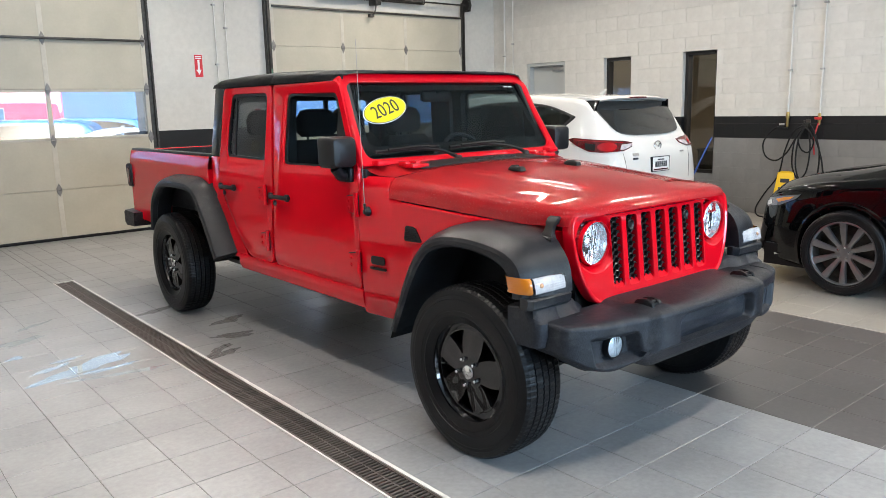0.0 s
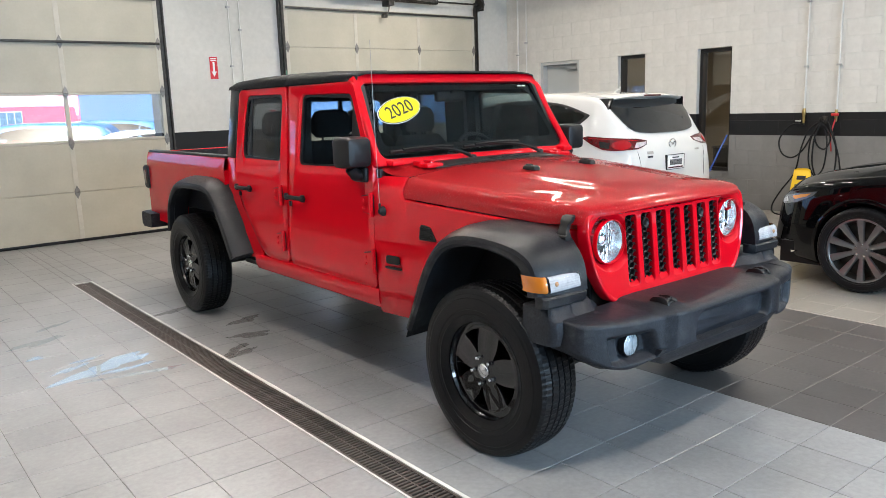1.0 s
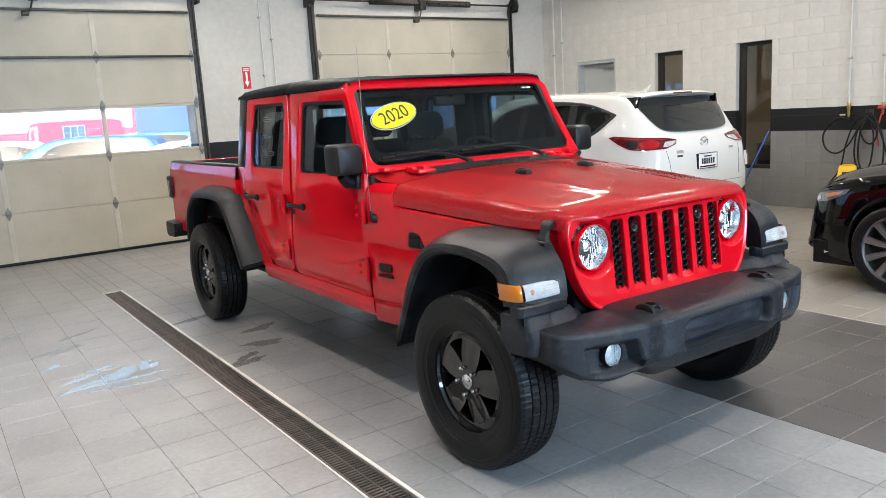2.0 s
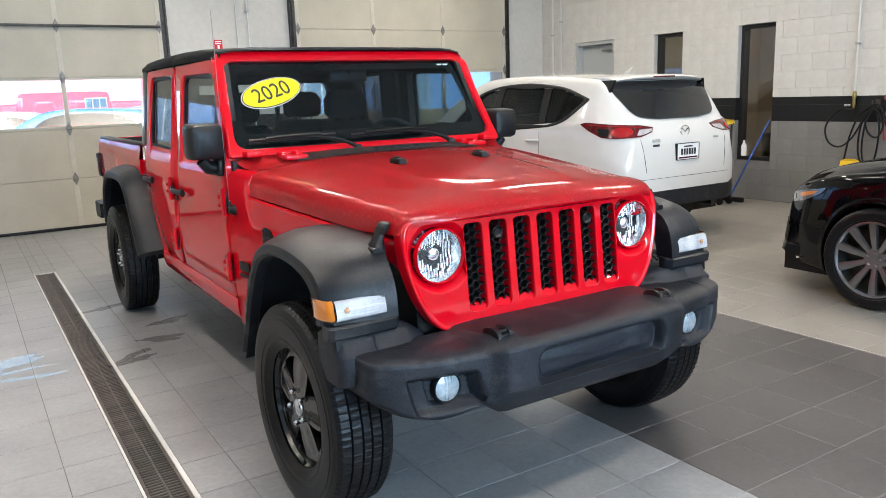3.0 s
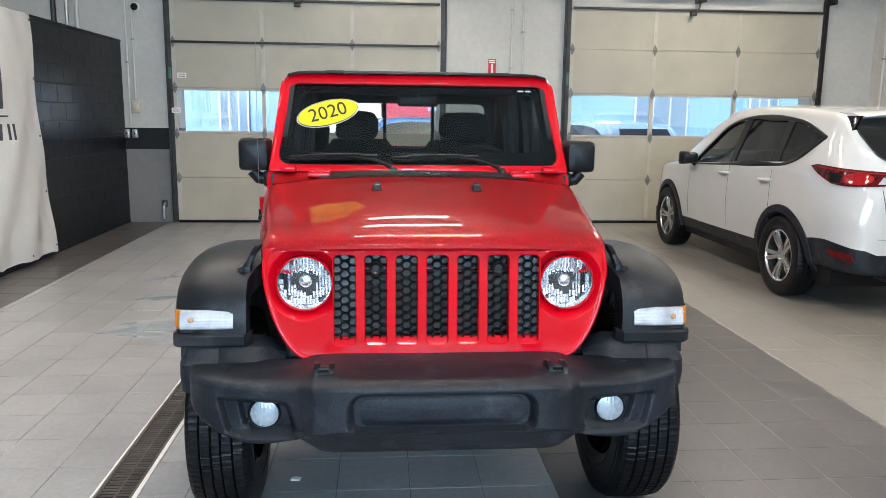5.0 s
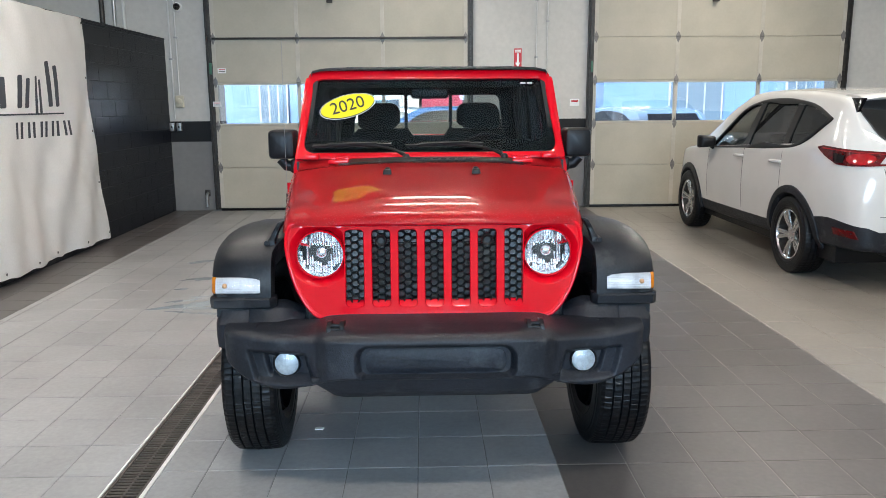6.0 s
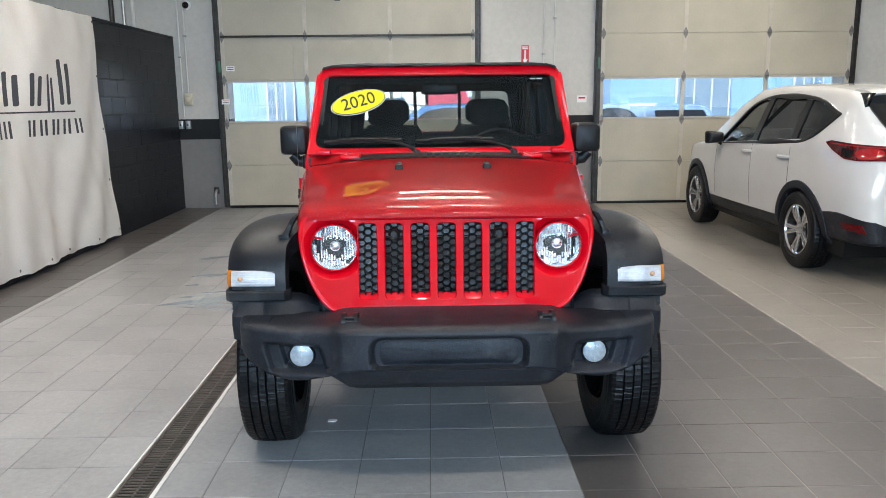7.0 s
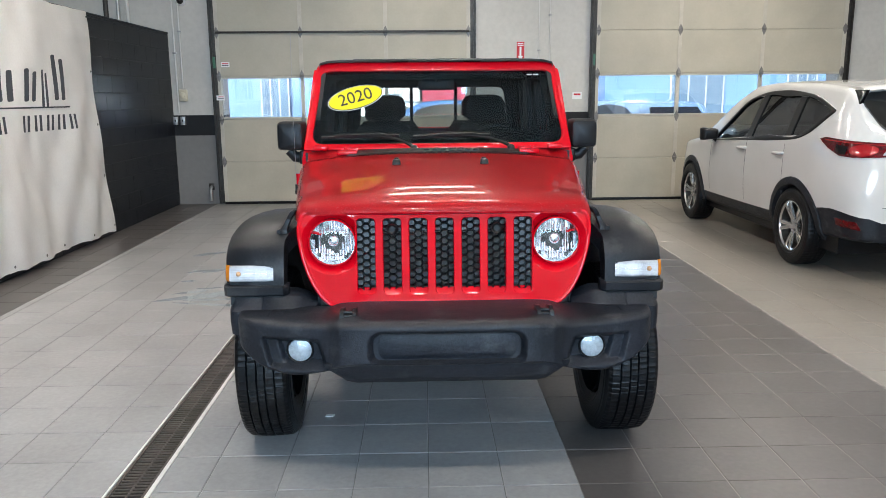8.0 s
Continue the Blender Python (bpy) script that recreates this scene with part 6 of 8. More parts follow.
# ---- cars with curved bodies ----
class Shape:
    """The half section of a car body at any y, and places on its skin; forward is +y, the middle of the wheelbase at 0."""

    def __init__(self, curves, drop=0.045):
        self.c, self.drop = curves, drop
        self.cache = {}

    def at(self, k, y):
        return curve_at(y, self.c[k])

    def knots(self, y):
        zt = self.at("top", y)
        zb = min(self.at("belt", y), zt - 0.05)
        zc = min(self.at("clad", y), zb - 0.10)
        zm = zc + (zb - zc) * 0.45
        zs = min(self.at("sill", y), zc - 0.05)
        ws, wm, wb, wr = (self.at(k, y) for k in ("w_low", "w_mid", "w_belt", "w_roof"))
        wr = min(wr, wb - 0.02)
        zr = max(zt - self.drop, zb + 0.012)
        return [(ws - 0.05, zs), (ws, zs + 0.03), ((ws + wm) / 2 + 0.005, zc), (wm, zm), (wb, zb), (wb + (wr - wb) * 0.52 + 0.012, zb + (zr - zb) * 0.52), (wr, zr), (wr * 0.82, zr + (zt - zr) * 0.62), (wr * 0.45, zt - (zt - zr) * 0.10), (0, zt)]

    def section(self, y):
        key = round(y, 5)
        if key not in self.cache:
            k = self.knots(y)
            out = []
            for i in range(len(k) - 1):
                p0, p1, p2, p3 = k[max(i - 1, 0)], k[i], k[i + 1], k[min(i + 2, len(k) - 1)]
                for q in range(7):
                    t = q / 7
                    out.append(tuple(b + (c - b) * t + 0.25 * t * (1 - t) * ((b - a) * (1 - t) - (d - c) * t) for a, b, c, d in zip(p0, p1, p2, p3)))
            out.append(k[-1])
            self.cache[key] = out
        return self.cache[key]

    def x(self, y, z):
        s = self.section(y)
        for (xa, za), (xb, zb) in zip(s, s[1:]):
            if za <= z <= zb and zb > za:
                return xa + (xb - xa) * (z - za) / (zb - za)
        return s[0][0] if z < s[0][1] else 0.0

    def z(self, x, y):
        s = self.section(y)
        for (xa, za), (xb, zb) in zip(s[::-1], s[-2::-1]):
            if xa <= abs(x) <= xb:
                return za + (zb - za) * (abs(x) - xa) / max(1e-6, xb - xa)
        return s[2][1]

    def y_rear(self, x, z, y0, y1):
        """The place y on the tail where the skin over x reaches the height z."""
        lo, hi = y0, y1
        for _ in range(22):
            m = (lo + hi) / 2
            if self.z(x, m) < z:
                lo = m
            else:
                hi = m
        return (lo + hi) / 2


def in_loop(p, loop):
    x, y = p
    inside = False
    for i in range(len(loop)):
        (xa, ya), (xb, yb) = loop[i - 1], loop[i]
        if (ya > y) != (yb > y) and x < (xb - xa) * (y - ya) / (yb - ya) + xa:
            inside = not inside
    return inside


def fill_loop(loop, step):
    """Triangles over a flat loop, with inner points for bending."""
    xs, ys = [p[0] for p in loop], [p[1] for p in loop]
    bm = B()
    vs = [bm.verts.new((p[0], p[1], 0)) for p in loop]
    bm.faces.new(vs)
    for axis, lo, hi in ((0, min(xs), max(xs)), (1, min(ys), max(ys))):
        k = lo + step
        while k < hi - 1e-4:
            co, no = [0, 0, 0], [0, 0, 0]
            co[axis], no[axis] = k, 1
            bmesh.ops.bisect_plane(bm, geom=list(bm.verts) + list(bm.edges) + list(bm.faces), plane_co=co, plane_no=no)
            k += step
    bmesh.ops.triangulate(bm, faces=bm.faces)
    return bm


def dress(loop, place, thick, step=0.05):
    """A patch laid on a skin: loop in flat coordinates, place(u, v, out) gives the point in space."""
    bm = fill_loop(loop, step)
    ret = bmesh.ops.extrude_face_region(bm, geom=list(bm.faces))
    top = [g for g in ret["geom"] if isinstance(g, bmesh.types.BMVert)]
    tset = set(top)
    for v in bm.verts:
        out = thick if v in tset else -0.012
        v.co = Vector(place(v.co.x, v.co.y, out))
    return bm


def car_body(shape, ys, arches, arch_r, holes, paint, parent, label, clad_rows=8, top_holes=()):
    """The skin: open at the wheels and side windows; the rows under clad_rows are cladding."""
    bm = B()
    rows = []
    for y in ys:
        s = shape.section(y)
        rows.append([(-x, y, z) for x, z in s] + [(x, y, z) for x, z in s[-2::-1]])
    vs = [[bm.verts.new(p) for p in r] for r in rows]
    n = len(rows[0])
    for i in range(len(vs) - 1):
        for j in range(n - 1):
            q = (vs[i][j], vs[i][j + 1], vs[i + 1][j + 1], vs[i + 1][j])
            c = sum((v.co for v in q), Vector()) / 4
            if abs(c.x) > 0.55 and any((c.y - a) ** 2 + (c.z - arch_r * 0.0 - 0.35) ** 2 < arch_r ** 2 for a in arches):
                continue
            if abs(c.x) > 0.3 and any(in_loop((c.y, c.z), h) for h in holes):
                continue
            f = bm.faces.new(q)
            row = min(j, n - 2 - j)
            f.material_index = 1 if row < clad_rows else 0
    for r in (vs[0], vs[-1]):
        for j in range(n // 2):
            q = (r[j], r[j + 1], r[n - 2 - j], r[n - 1 - j])
            f = bm.faces.new(q if r[j + 1] is not r[n - 2 - j] else q[:2] + q[3:])
            f.material_index = 1 if j < clad_rows else 0
    bmesh.ops.delete(bm, geom=[v for v in bm.verts if not v.link_faces], context="VERTS")
    return part("body", bm, [paint, PLASTIC], parent, label, smooth=55)


def car_wheel(parent, R, width, rim, spokes, xo, metal, pair=0.0, spoke_w=(0.05, 0.03)):
    w = thing("wheel")
    w.parent = parent
    part("tyre", tyre_mesh(R, width, rim, 300), RUBBER, w, "black tyre", smooth=17)
    r = part("rim", spoke_mesh(spokes, 0.05, rim - 0.004, spoke_w[0], spoke_w[1], xo, pair), metal, w, "multi spoke alloy rim", smooth=30)
    bm = B()
    revolve(bm, [(xo - 0.012, rim - 0.012), (xo + 0.004, rim - 0.004), (xo + 0.002, rim + 0.006), (xo - 0.02, rim + 0.008)], 48)
    part("rim_lip", bm, metal, r)
    bm = B()
    revolve(bm, [(xo - 0.012, rim - 0.012), (xo - 0.09, rim - 0.03), (xo - 0.09, 0.16), (xo - 0.085, 0.15), (xo - 0.085, 0.0)], 40)
    part("brake_disc", bm, DARK_STEEL, r)
    for k in range(5):
        a = 2 * math.pi * k / 5
        bm = B()
        revolve(bm, [(xo - 0.05, 0.010), (xo - 0.022, 0.010), (xo - 0.018, 0)], 6, centre=(0, 0.045 * math.cos(a), 0.045 * math.sin(a)))
        part("lug_nut", bm, CHROME, r)
    return w


def arch_trim(shape, s, yc, r0, r1, zc, mat, parent, zlow, out=0.008):
    bm = B()
    rows = []
    n = 40
    for q in range(n + 1):
        a = math.radians(-28) + math.radians(236) * q / n
        row = []
        for r, o in ((r0 - 0.015, -0.09), (r0, 0.0), (r0 + 0.008, out + 0.004), ((r0 + r1) / 2, out + 0.004), (r1, out), (r1 + 0.004, -0.01)):
            y, z = yc + r * math.cos(a), max(zlow, zc + r * math.sin(a))
            row.append((s * (shape.x(y, max(z, zlow + 0.02)) + o), y, z))
        rows.append(row)
    loft(bm, rows)
    return part("arch_trim", bm, mat, parent, "wheel arch trim")

# ---- white SUV ----
SUV = {
    "top": [(-2.28, 0.70), (-2.272, 0.86), (-2.255, 1.0), (-2.225, 1.085), (-2.17, 1.17), (-2.07, 1.30), (-1.95, 1.445), (-1.85, 1.55), (-1.75, 1.605), (-1.45, 1.64), (-1.0, 1.668), (-0.3, 1.68), (0.15, 1.655), (0.45, 1.565), (0.85, 1.34), (1.12, 1.18), (1.30, 1.11), (1.8, 1.03), (2.10, 0.93), (2.22, 0.80), (2.26, 0.65)],
    "belt": [(-2.28, 0.62), (-2.24, 0.95), (-2.16, 1.06), (-1.95, 1.15), (-1.5, 1.14), (-0.5, 1.075), (0.6, 1.01), (1.1, 1.0), (1.8, 0.93), (2.15, 0.80), (2.26, 0.55)],
    "clad": [(-2.28, 0.55), (-1.95, 0.60), (-1.75, 0.58), (-1.45, 0.44), (1.0, 0.42), (1.8, 0.45), (2.26, 0.45)],
    "sill": [(-2.28, 0.36), (-1.7, 0.34), (-1.0, 0.30), (1.0, 0.28), (2.26, 0.28)],
    "w_low": [(-2.28, 0.62), (-2.25, 0.72), (-2.18, 0.78), (-2.0, 0.83), (-1.6, 0.85), (0, 0.86), (1.6, 0.85), (2.0, 0.74), (2.2, 0.58), (2.26, 0.42)],
    "w_mid": [(-2.28, 0.60), (-2.255, 0.70), (-2.20, 0.78), (-2.10, 0.84), (-1.95, 0.88), (-1.7, 0.908), (-1.2, 0.915), (0, 0.915), (1.2, 0.91), (1.7, 0.87), (2.0, 0.75), (2.2, 0.58), (2.26, 0.42)],
    "w_belt": [(-2.28, 0.56), (-2.255, 0.645), (-2.20, 0.72), (-2.10, 0.785), (-1.95, 0.835), (-1.8, 0.868), (-1.6, 0.892), (-1.2, 0.90), (0, 0.90), (1.0, 0.89), (1.6, 0.86), (2.0, 0.74), (2.2, 0.56), (2.26, 0.40)],
    "w_roof": [(-2.28, 0.50), (-2.1, 0.655), (-1.95, 0.69), (-1.75, 0.69), (-1.5, 0.675), (-0.5, 0.66), (0.3, 0.64), (0.8, 0.72), (1.2, 0.77), (1.8, 0.68), (2.1, 0.55), (2.26, 0.38)],
}
SEDAN = {
    "top": [(-2.48, 0.70), (-2.44, 0.95), (-2.3, 1.05), (-1.7, 1.12), (-1.2, 1.29), (-0.6, 1.43), (0.0, 1.45), (0.4, 1.40), (0.9, 1.20), (1.25, 1.04), (1.5, 0.985), (1.8, 0.935), (2.05, 0.868), (2.20, 0.79), (2.31, 0.67), (2.37, 0.54), (2.40, 0.42)],
    "belt": [(-2.48, 0.60), (-2.3, 0.95), (-1.5, 1.02), (-0.5, 0.98), (0.5, 0.93), (1.1, 0.90), (1.6, 0.86), (2.0, 0.77), (2.25, 0.64), (2.40, 0.37)],
    "clad": [(-2.48, 0.30), (1.7, 0.24), (2.40, 0.33)],
    "sill": [(-2.48, 0.22), (0, 0.19), (1.7, 0.17), (1.95, 0.185), (2.2, 0.225), (2.40, 0.27)],
    "w_low": [(-2.48, 0.5), (-2.2, 0.78), (-1.6, 0.86), (0, 0.86), (1.5, 0.86), (1.95, 0.80), (2.15, 0.70), (2.30, 0.53), (2.37, 0.36), (2.40, 0.20)],
    "w_mid": [(-2.48, 0.55), (-2.2, 0.80), (-1.6, 0.905), (0, 0.90), (1.45, 0.905), (1.9, 0.83), (2.12, 0.71), (2.27, 0.53), (2.36, 0.34), (2.40, 0.20)],
    "w_belt": [(-2.48, 0.5), (-2.2, 0.76), (-1.6, 0.87), (0, 0.89), (1.0, 0.89), (1.5, 0.86), (1.9, 0.78), (2.12, 0.66), (2.27, 0.48), (2.36, 0.30), (2.40, 0.18)],
    "w_roof": [(-2.48, 0.45), (-2.0, 0.64), (-1.2, 0.60), (0, 0.60), (0.5, 0.62), (1.0, 0.70), (1.4, 0.72), (1.8, 0.66), (2.08, 0.55), (2.27, 0.38), (2.40, 0.15)],
}


def stations(lo, hi, dense_to=0.5, fine=0.022, coarse=0.03):
    ys, y = [], lo
    while y < hi:
        ys.append(y)
        e = min(y - lo, hi - y)
        y += fine if e < dense_to else coarse
    ys.append(hi)
    return ys


def side_glass(sh, s, body, dlo, panes, label):
    """Black surround with the panes let into it."""
    outer = [Vector(p) for p in dlo]
    c = sum(outer, Vector((0, 0))) / len(outer)
    for k, loop in enumerate(panes):
        bm = dress(loop, lambda y, z, o: (s * (sh.x(y, z) + o * 0.2 - 0.012), y, z), 0.004, 0.08)
        g = part("side_window", bm, TINT if k else GLASS, body, label)
        g.visible_shadow = False
    rim_in = [c + (p - c) * (1 - 0.045 / (p - c).length) for p in outer]
    bm = B()
    rows = [[(s * (sh.x(p.x, p.y) + o), p.x, p.y) for p in lp] for lp, o in ((outer, -0.03), ([c + (p - c) * (1 + 0.014 / (p - c).length) for p in outer], 0.004), (outer, 0.012), (rim_in, 0.010), (rim_in, -0.03))]
    loft(bm, rows, close_v=True)
    part("window_trim", bm, PLASTIC_S, body, "black window surround")


suv = thing("suv", (7.55, 7.451, 0), "white compact SUV with black lower cladding", "SUV")
sh = Shape(SUV)
DLO = [(p.x, p.y) for p in rounded([(0.72, 1.03), (0.24, 1.475), (-0.2, 1.565), (-0.75, 1.572), (-1.30, 1.535), (-1.735, 1.405), (-1.50, 1.205), (-1.30, 1.145), (-0.5, 1.10)], [0.04, 0.2, 0.2, 0.2, 0.2, 0.035, 0.12, 0.2, 0.2], 4)]
cut = [(p[0] * 0.985 - 0.008, 1.3 + (p[1] - 1.3) * 0.94) for p in DLO]
body = car_body(sh, stations(-2.28, 2.26), (-1.35, 1.35), 0.405, [cut], WHITE_CAR, suv, "glossy white body with black cladding below", 14)
P1 = [(0.69, 1.045), (0.22, 1.46), (-0.16, 1.55), (-0.20, 1.55), (-0.22, 1.10)]
P2 = [(-0.31, 1.105), (-0.28, 1.55), (-0.72, 1.555), (-1.02, 1.54), (-1.10, 1.14)]
P3 = [(-1.17, 1.15), (-1.10, 1.535), (-1.30, 1.515), (-1.67, 1.40), (-1.48, 1.222), (-1.30, 1.163)]
for s in (-1, 1):
    side_glass(sh, s, body, DLO, (P1, P2, P3), "dark side window")
    for loop in ([(-0.205, 1.09), (-0.175, 1.56), (-0.30, 1.56), (-0.325, 1.09)], [(-1.085, 1.13), (-1.0, 1.54), (-1.12, 1.52), (-1.19, 1.14)]):
        bm = dress(loop, lambda y, z, o: (s * (sh.x(y, z) + o - 0.004), y, z), 0.004, 0.1)
        part("pillar", bm, PLASTIC_S, body, "black pillar")
    for yc in (-1.35, 1.35):
        arch_trim(sh, s, yc, 0.385, 0.455, 0.35, PLASTIC, body, 0.30, 0.014)
        bm = B()
        loft(bm, [[(s * x, yc + 0.40 * math.cos(math.pi * q / 16), 0.35 + 0.40 * math.sin(math.pi * q / 16)) for x in (0.5, 0.87)] for q in range(17)])
        loft(bm, [[(s * 0.5, yc + r * math.cos(math.pi * q / 16), 0.35 + r * math.sin(math.pi * q / 16)) for r in (0.0, 0.40)] for q in range(17)])
        part("wheel_liner", bm, RUBBER, body, "dark wheel liner")
    # door seams, handles
    for y, z0, z1 in ((-0.265, 0.46, 1.10), (0.72, 0.46, 1.03), (-1.12, 0.60, 1.14)):
        bm = dress([(y - 0.002, z0), (y + 0.002, z0), (y + 0.002, z1), (y - 0.002, z1)], lambda yy, z, o: (s * (sh.x(yy, z) + o), yy, z), 0.0012, 0.06)
        part("door_seam", bm, INK, body)
    for y in (-0.17, -1.02):
        bm = B()
        x = sh.x(y, 1.0)
        tube(bm, smooth_path([(s * (x - 0.005), y - 0.10, 1.0), (s * (x + 0.03), y - 0.06, 1.002), (s * (x + 0.034), y + 0.05, 1.0), (s * (x - 0.005), y + 0.10, 0.997)], 4), 0.016, 8)
        part("door_handle", bm, WHITE_CAR, body, "white door handle")
    bm = B()
    rows = []
    for y, k in ((0.52, 0.6), (0.54, 0.9), (0.60, 1.0), (0.66, 0.85), (0.69, 0.4)):
        rows.append([(s * 0.985 + q.x * 0.20 * k, y, 1.105 + q.y * 0.15 * k) for q in rounded([(-0.5, -0.5), (0.5, -0.4), (0.5, 0.4), (-0.5, 0.5)], 0.15, 3)])
    loft(bm, rows, close_v=True, caps=True)
    tube(bm, [(s * 0.88, 0.62, 1.02), (s * 0.94, 0.61, 1.07)], 0.02, 6)
    part("mirror", bm, PLASTIC_S, body, "black door mirror")
    # tail light round the corner
    def wrap(deg, z, o):
        """A place on the tail's corner: the angle from the side towards the rear, seen from y = -1.6 on the centre line."""
        lo, hi = -2.279, -1.6
        for _ in range(26):
            m = (lo + hi) / 2
            if math.degrees(math.atan2(-1.6 - m, max(sh.x(m, z), 1e-4))) > deg:
                lo = m
            else:
                hi = m
        x = sh.x(hi, z)
        a = math.radians(deg)
        return (s * (x + o * math.cos(a)), hi - o * math.sin(a), z)

    tl = [(p.x, p.y) for p in rounded([(7.5, 1.172), (12, 1.188), (30, 1.168), (47, 1.150), (56, 1.128), (55, 1.085), (47, 1.045), (32, 1.035), (24, 1.045), (15, 1.105)], 0.01, 3)]
    bm = dress(tl, wrap, 0.012, 3.0)
    lamp_ob = part("tail_light", bm, RED_LENS, body, "red wrap-round tail light")
    bm = dress([(36 + 6.5 * math.cos(q * 0.449), 1.094 + 0.046 * math.sin(q * 0.449)) for q in range(14)], wrap, 0.017, 2.0)
    part("inner_lens", bm, material("tail_bright", (0.36, 0.004, 0.008), 0.08, coat=1.0), lamp_ob, "bright red round lens")
    bm = dress([(22, 1.07), (28, 1.055), (28.5, 1.12), (21, 1.135)], wrap, 0.016, 2.0)
    part("dark_lens", bm, GLOSS_BLACK, lamp_ob, "dark lens")
    bm = dress([(44.5, 1.06), (48, 1.06), (54.5, 1.09), (55, 1.118), (46, 1.112)], wrap, 0.016, 2.0)
    part("clear_lens", bm, CLEAR_LENS, lamp_ob)
    bm = dress([(12, 1.172), (30, 1.155), (47, 1.137), (47, 1.130), (30, 1.147), (13, 1.163)], wrap, 0.015, 3.0)
    part("light_strip", bm, material("tail_strip", (0.30, 0.012, 0.015), 0.1, coat=1.0), lamp_ob)
    bm = dress([(-2.23, 0.455), (-2.02, 0.475), (-2.0, 0.53), (-2.20, 0.52)], lambda y, z, o: (s * (sh.x(y, z) + o), y, z), 0.008, 0.04)
    part("reflector", bm, RED_LENS, body, "red bumper reflector")
    bm = B()
    tube(bm, [(s * 0.45, -2.05, 0.33), (s * 0.45, -2.24, 0.33)], 0.035, 12)
    part("tailpipe", bm, DARK_STEEL, body)


def on_tail(x, z, o):
    y = sh.y_rear(x, z, -2.28, -1.5)
    return (x, y - o * 0.8, z + o * 0.4)


rw = [(p.x, p.y) for p in rounded([(-0.56, 1.225), (-0.3, 1.19), (0.3, 1.19), (0.56, 1.225), (0.655, 1.46), (0.62, 1.555), (-0.62, 1.555), (-0.655, 1.46)], [0.10, 0.1, 0.1, 0.10, 0.04, 0.03, 0.03, 0.04], 4)]
bm = dress(rw, on_tail, 0.018, 0.025)
part("rear_window", bm, material("privacy_glass", (0.006, 0.007, 0.008), 0.06, coat=1.0), body, "very dark rear window")
bm = B()
rows = []
for x in np.linspace(-0.63, 0.63, 21):
    e = 0.06 * (abs(x) / 0.63) ** 3
    rows.append([(x, -1.62, 1.634 - e * 0.5), (x, -1.80, 1.628 - e * 0.5), (x, -1.94 + e, 1.612 - e * 0.5), (x, -1.97 + e, 1.596 - e * 0.5), (x, -1.955 + e, 1.580 - e * 0.5), (x, -1.80, 1.565 - e * 0.4), (x, -1.66, 1.585 - e * 0.4)])
loft(bm, rows, close_v=True, caps=True)
sp = part("roof_spoiler", bm, WHITE_CAR, body, "white roof spoiler", smooth=50)
bm = B()
box(bm, -0.15, 0.15, -1.974, -1.955, 1.590, 1.606, 0.003)
part("brake_light", bm, RED_LENS, sp)
for s in (-1, 1):
    bm = B()
    slab(bm, [(s * x, y, z) for x, y, z in ((0.640, -1.925, 1.575), (0.652, -1.74, 1.575), (0.690, -1.83, 1.47), (0.690, -1.90, 1.43))], (-s * 0.03, 0, 0), 0.004)
    part("spoiler_fin", bm, GLOSS_BLACK, sp, "black side fin")
bm = dress([(-0.62, 0.64), (0.62, 0.64), (0.62, 0.644), (-0.62, 0.644)], on_tail, 0.0015, 0.06)
part("bumper_seam", bm, INK, body)
for s in (-1, 1):
    bm = dress([(s * 0.55, 0.70), (s * 0.554, 0.70), (s * 0.597, 1.02), (s * 0.593, 1.02)][::s], lambda x, z, o: (x, sh.y_rear(x, z, -2.28, -1.5) - o, z), 0.0015, 0.06)
    part("hatch_seam", bm, INK, body)
plate = thing("number_plate", (7.55, 7.451, 0), "white number plate with dark bars", "number plate")
yp = sh.y_rear(0, 0.87, -2.28, -1.5) - 0.014
bm = B()
slab(bm, [(x, yp, z) for x, z in rounded([(-0.155, 0.80), (0.155, 0.80), (0.155, 0.955), (-0.155, 0.955)], 0.012, 3)], (0, 0.03, 0))
part("plate", bm, material("plate_white", (0.82, 0.82, 0.80), 0.4), plate, smooth=None)
bm = B()
frame_plate(bm, [(x, yp - 0.004, z) for x, z in ((-0.158, 0.797), (0.158, 0.797), (0.158, 0.958), (-0.158, 0.958))], [(x, yp - 0.004, z) for x, z in ((-0.152, 0.803), (0.152, 0.803), (0.152, 0.952), (-0.152, 0.952))], (0, 0.03, 0))
part("plate_frame", bm, PLASTIC_S, plate, smooth=None)
for k in range(6):
    bm = B()
    box(bm, -0.10 + k * 0.037, -0.075 + k * 0.037, yp - 0.003, yp + 0.001, 0.845, 0.905)
    part("dark_bar", bm, INK, plate, smooth=None)
bm = B()
box(bm, -0.06, 0.06, yp - 0.003, yp + 0.001, 0.918, 0.932)
part("dark_bar", bm, INK, plate, smooth=None)
bm = B()
box(bm, -0.13, 0.13, yp - 0.003, yp + 0.001, 0.812, 0.826)
part("red_bar", bm, RED_LENS, plate, smooth=None)
bm = B()
ye = sh.y_rear(0, 1.075, -2.28, -1.5) - 0.008
tube(bm, [(0.062 * math.cos(2 * math.pi * q / 28), ye, 1.075 + 0.048 * math.sin(2 * math.pi * q / 28)) for q in range(28)], 0.006, 6, closed=True)
tube(bm, smooth_path([(-0.052, ye, 1.095), (-0.02, ye - 0.003, 1.085), (0, ye - 0.004, 1.062), (0.02, ye - 0.003, 1.085), (0.052, ye, 1.095)], 4), 0.006, 6)
part("emblem", bm, CHROME, body, "plain chrome oval emblem")
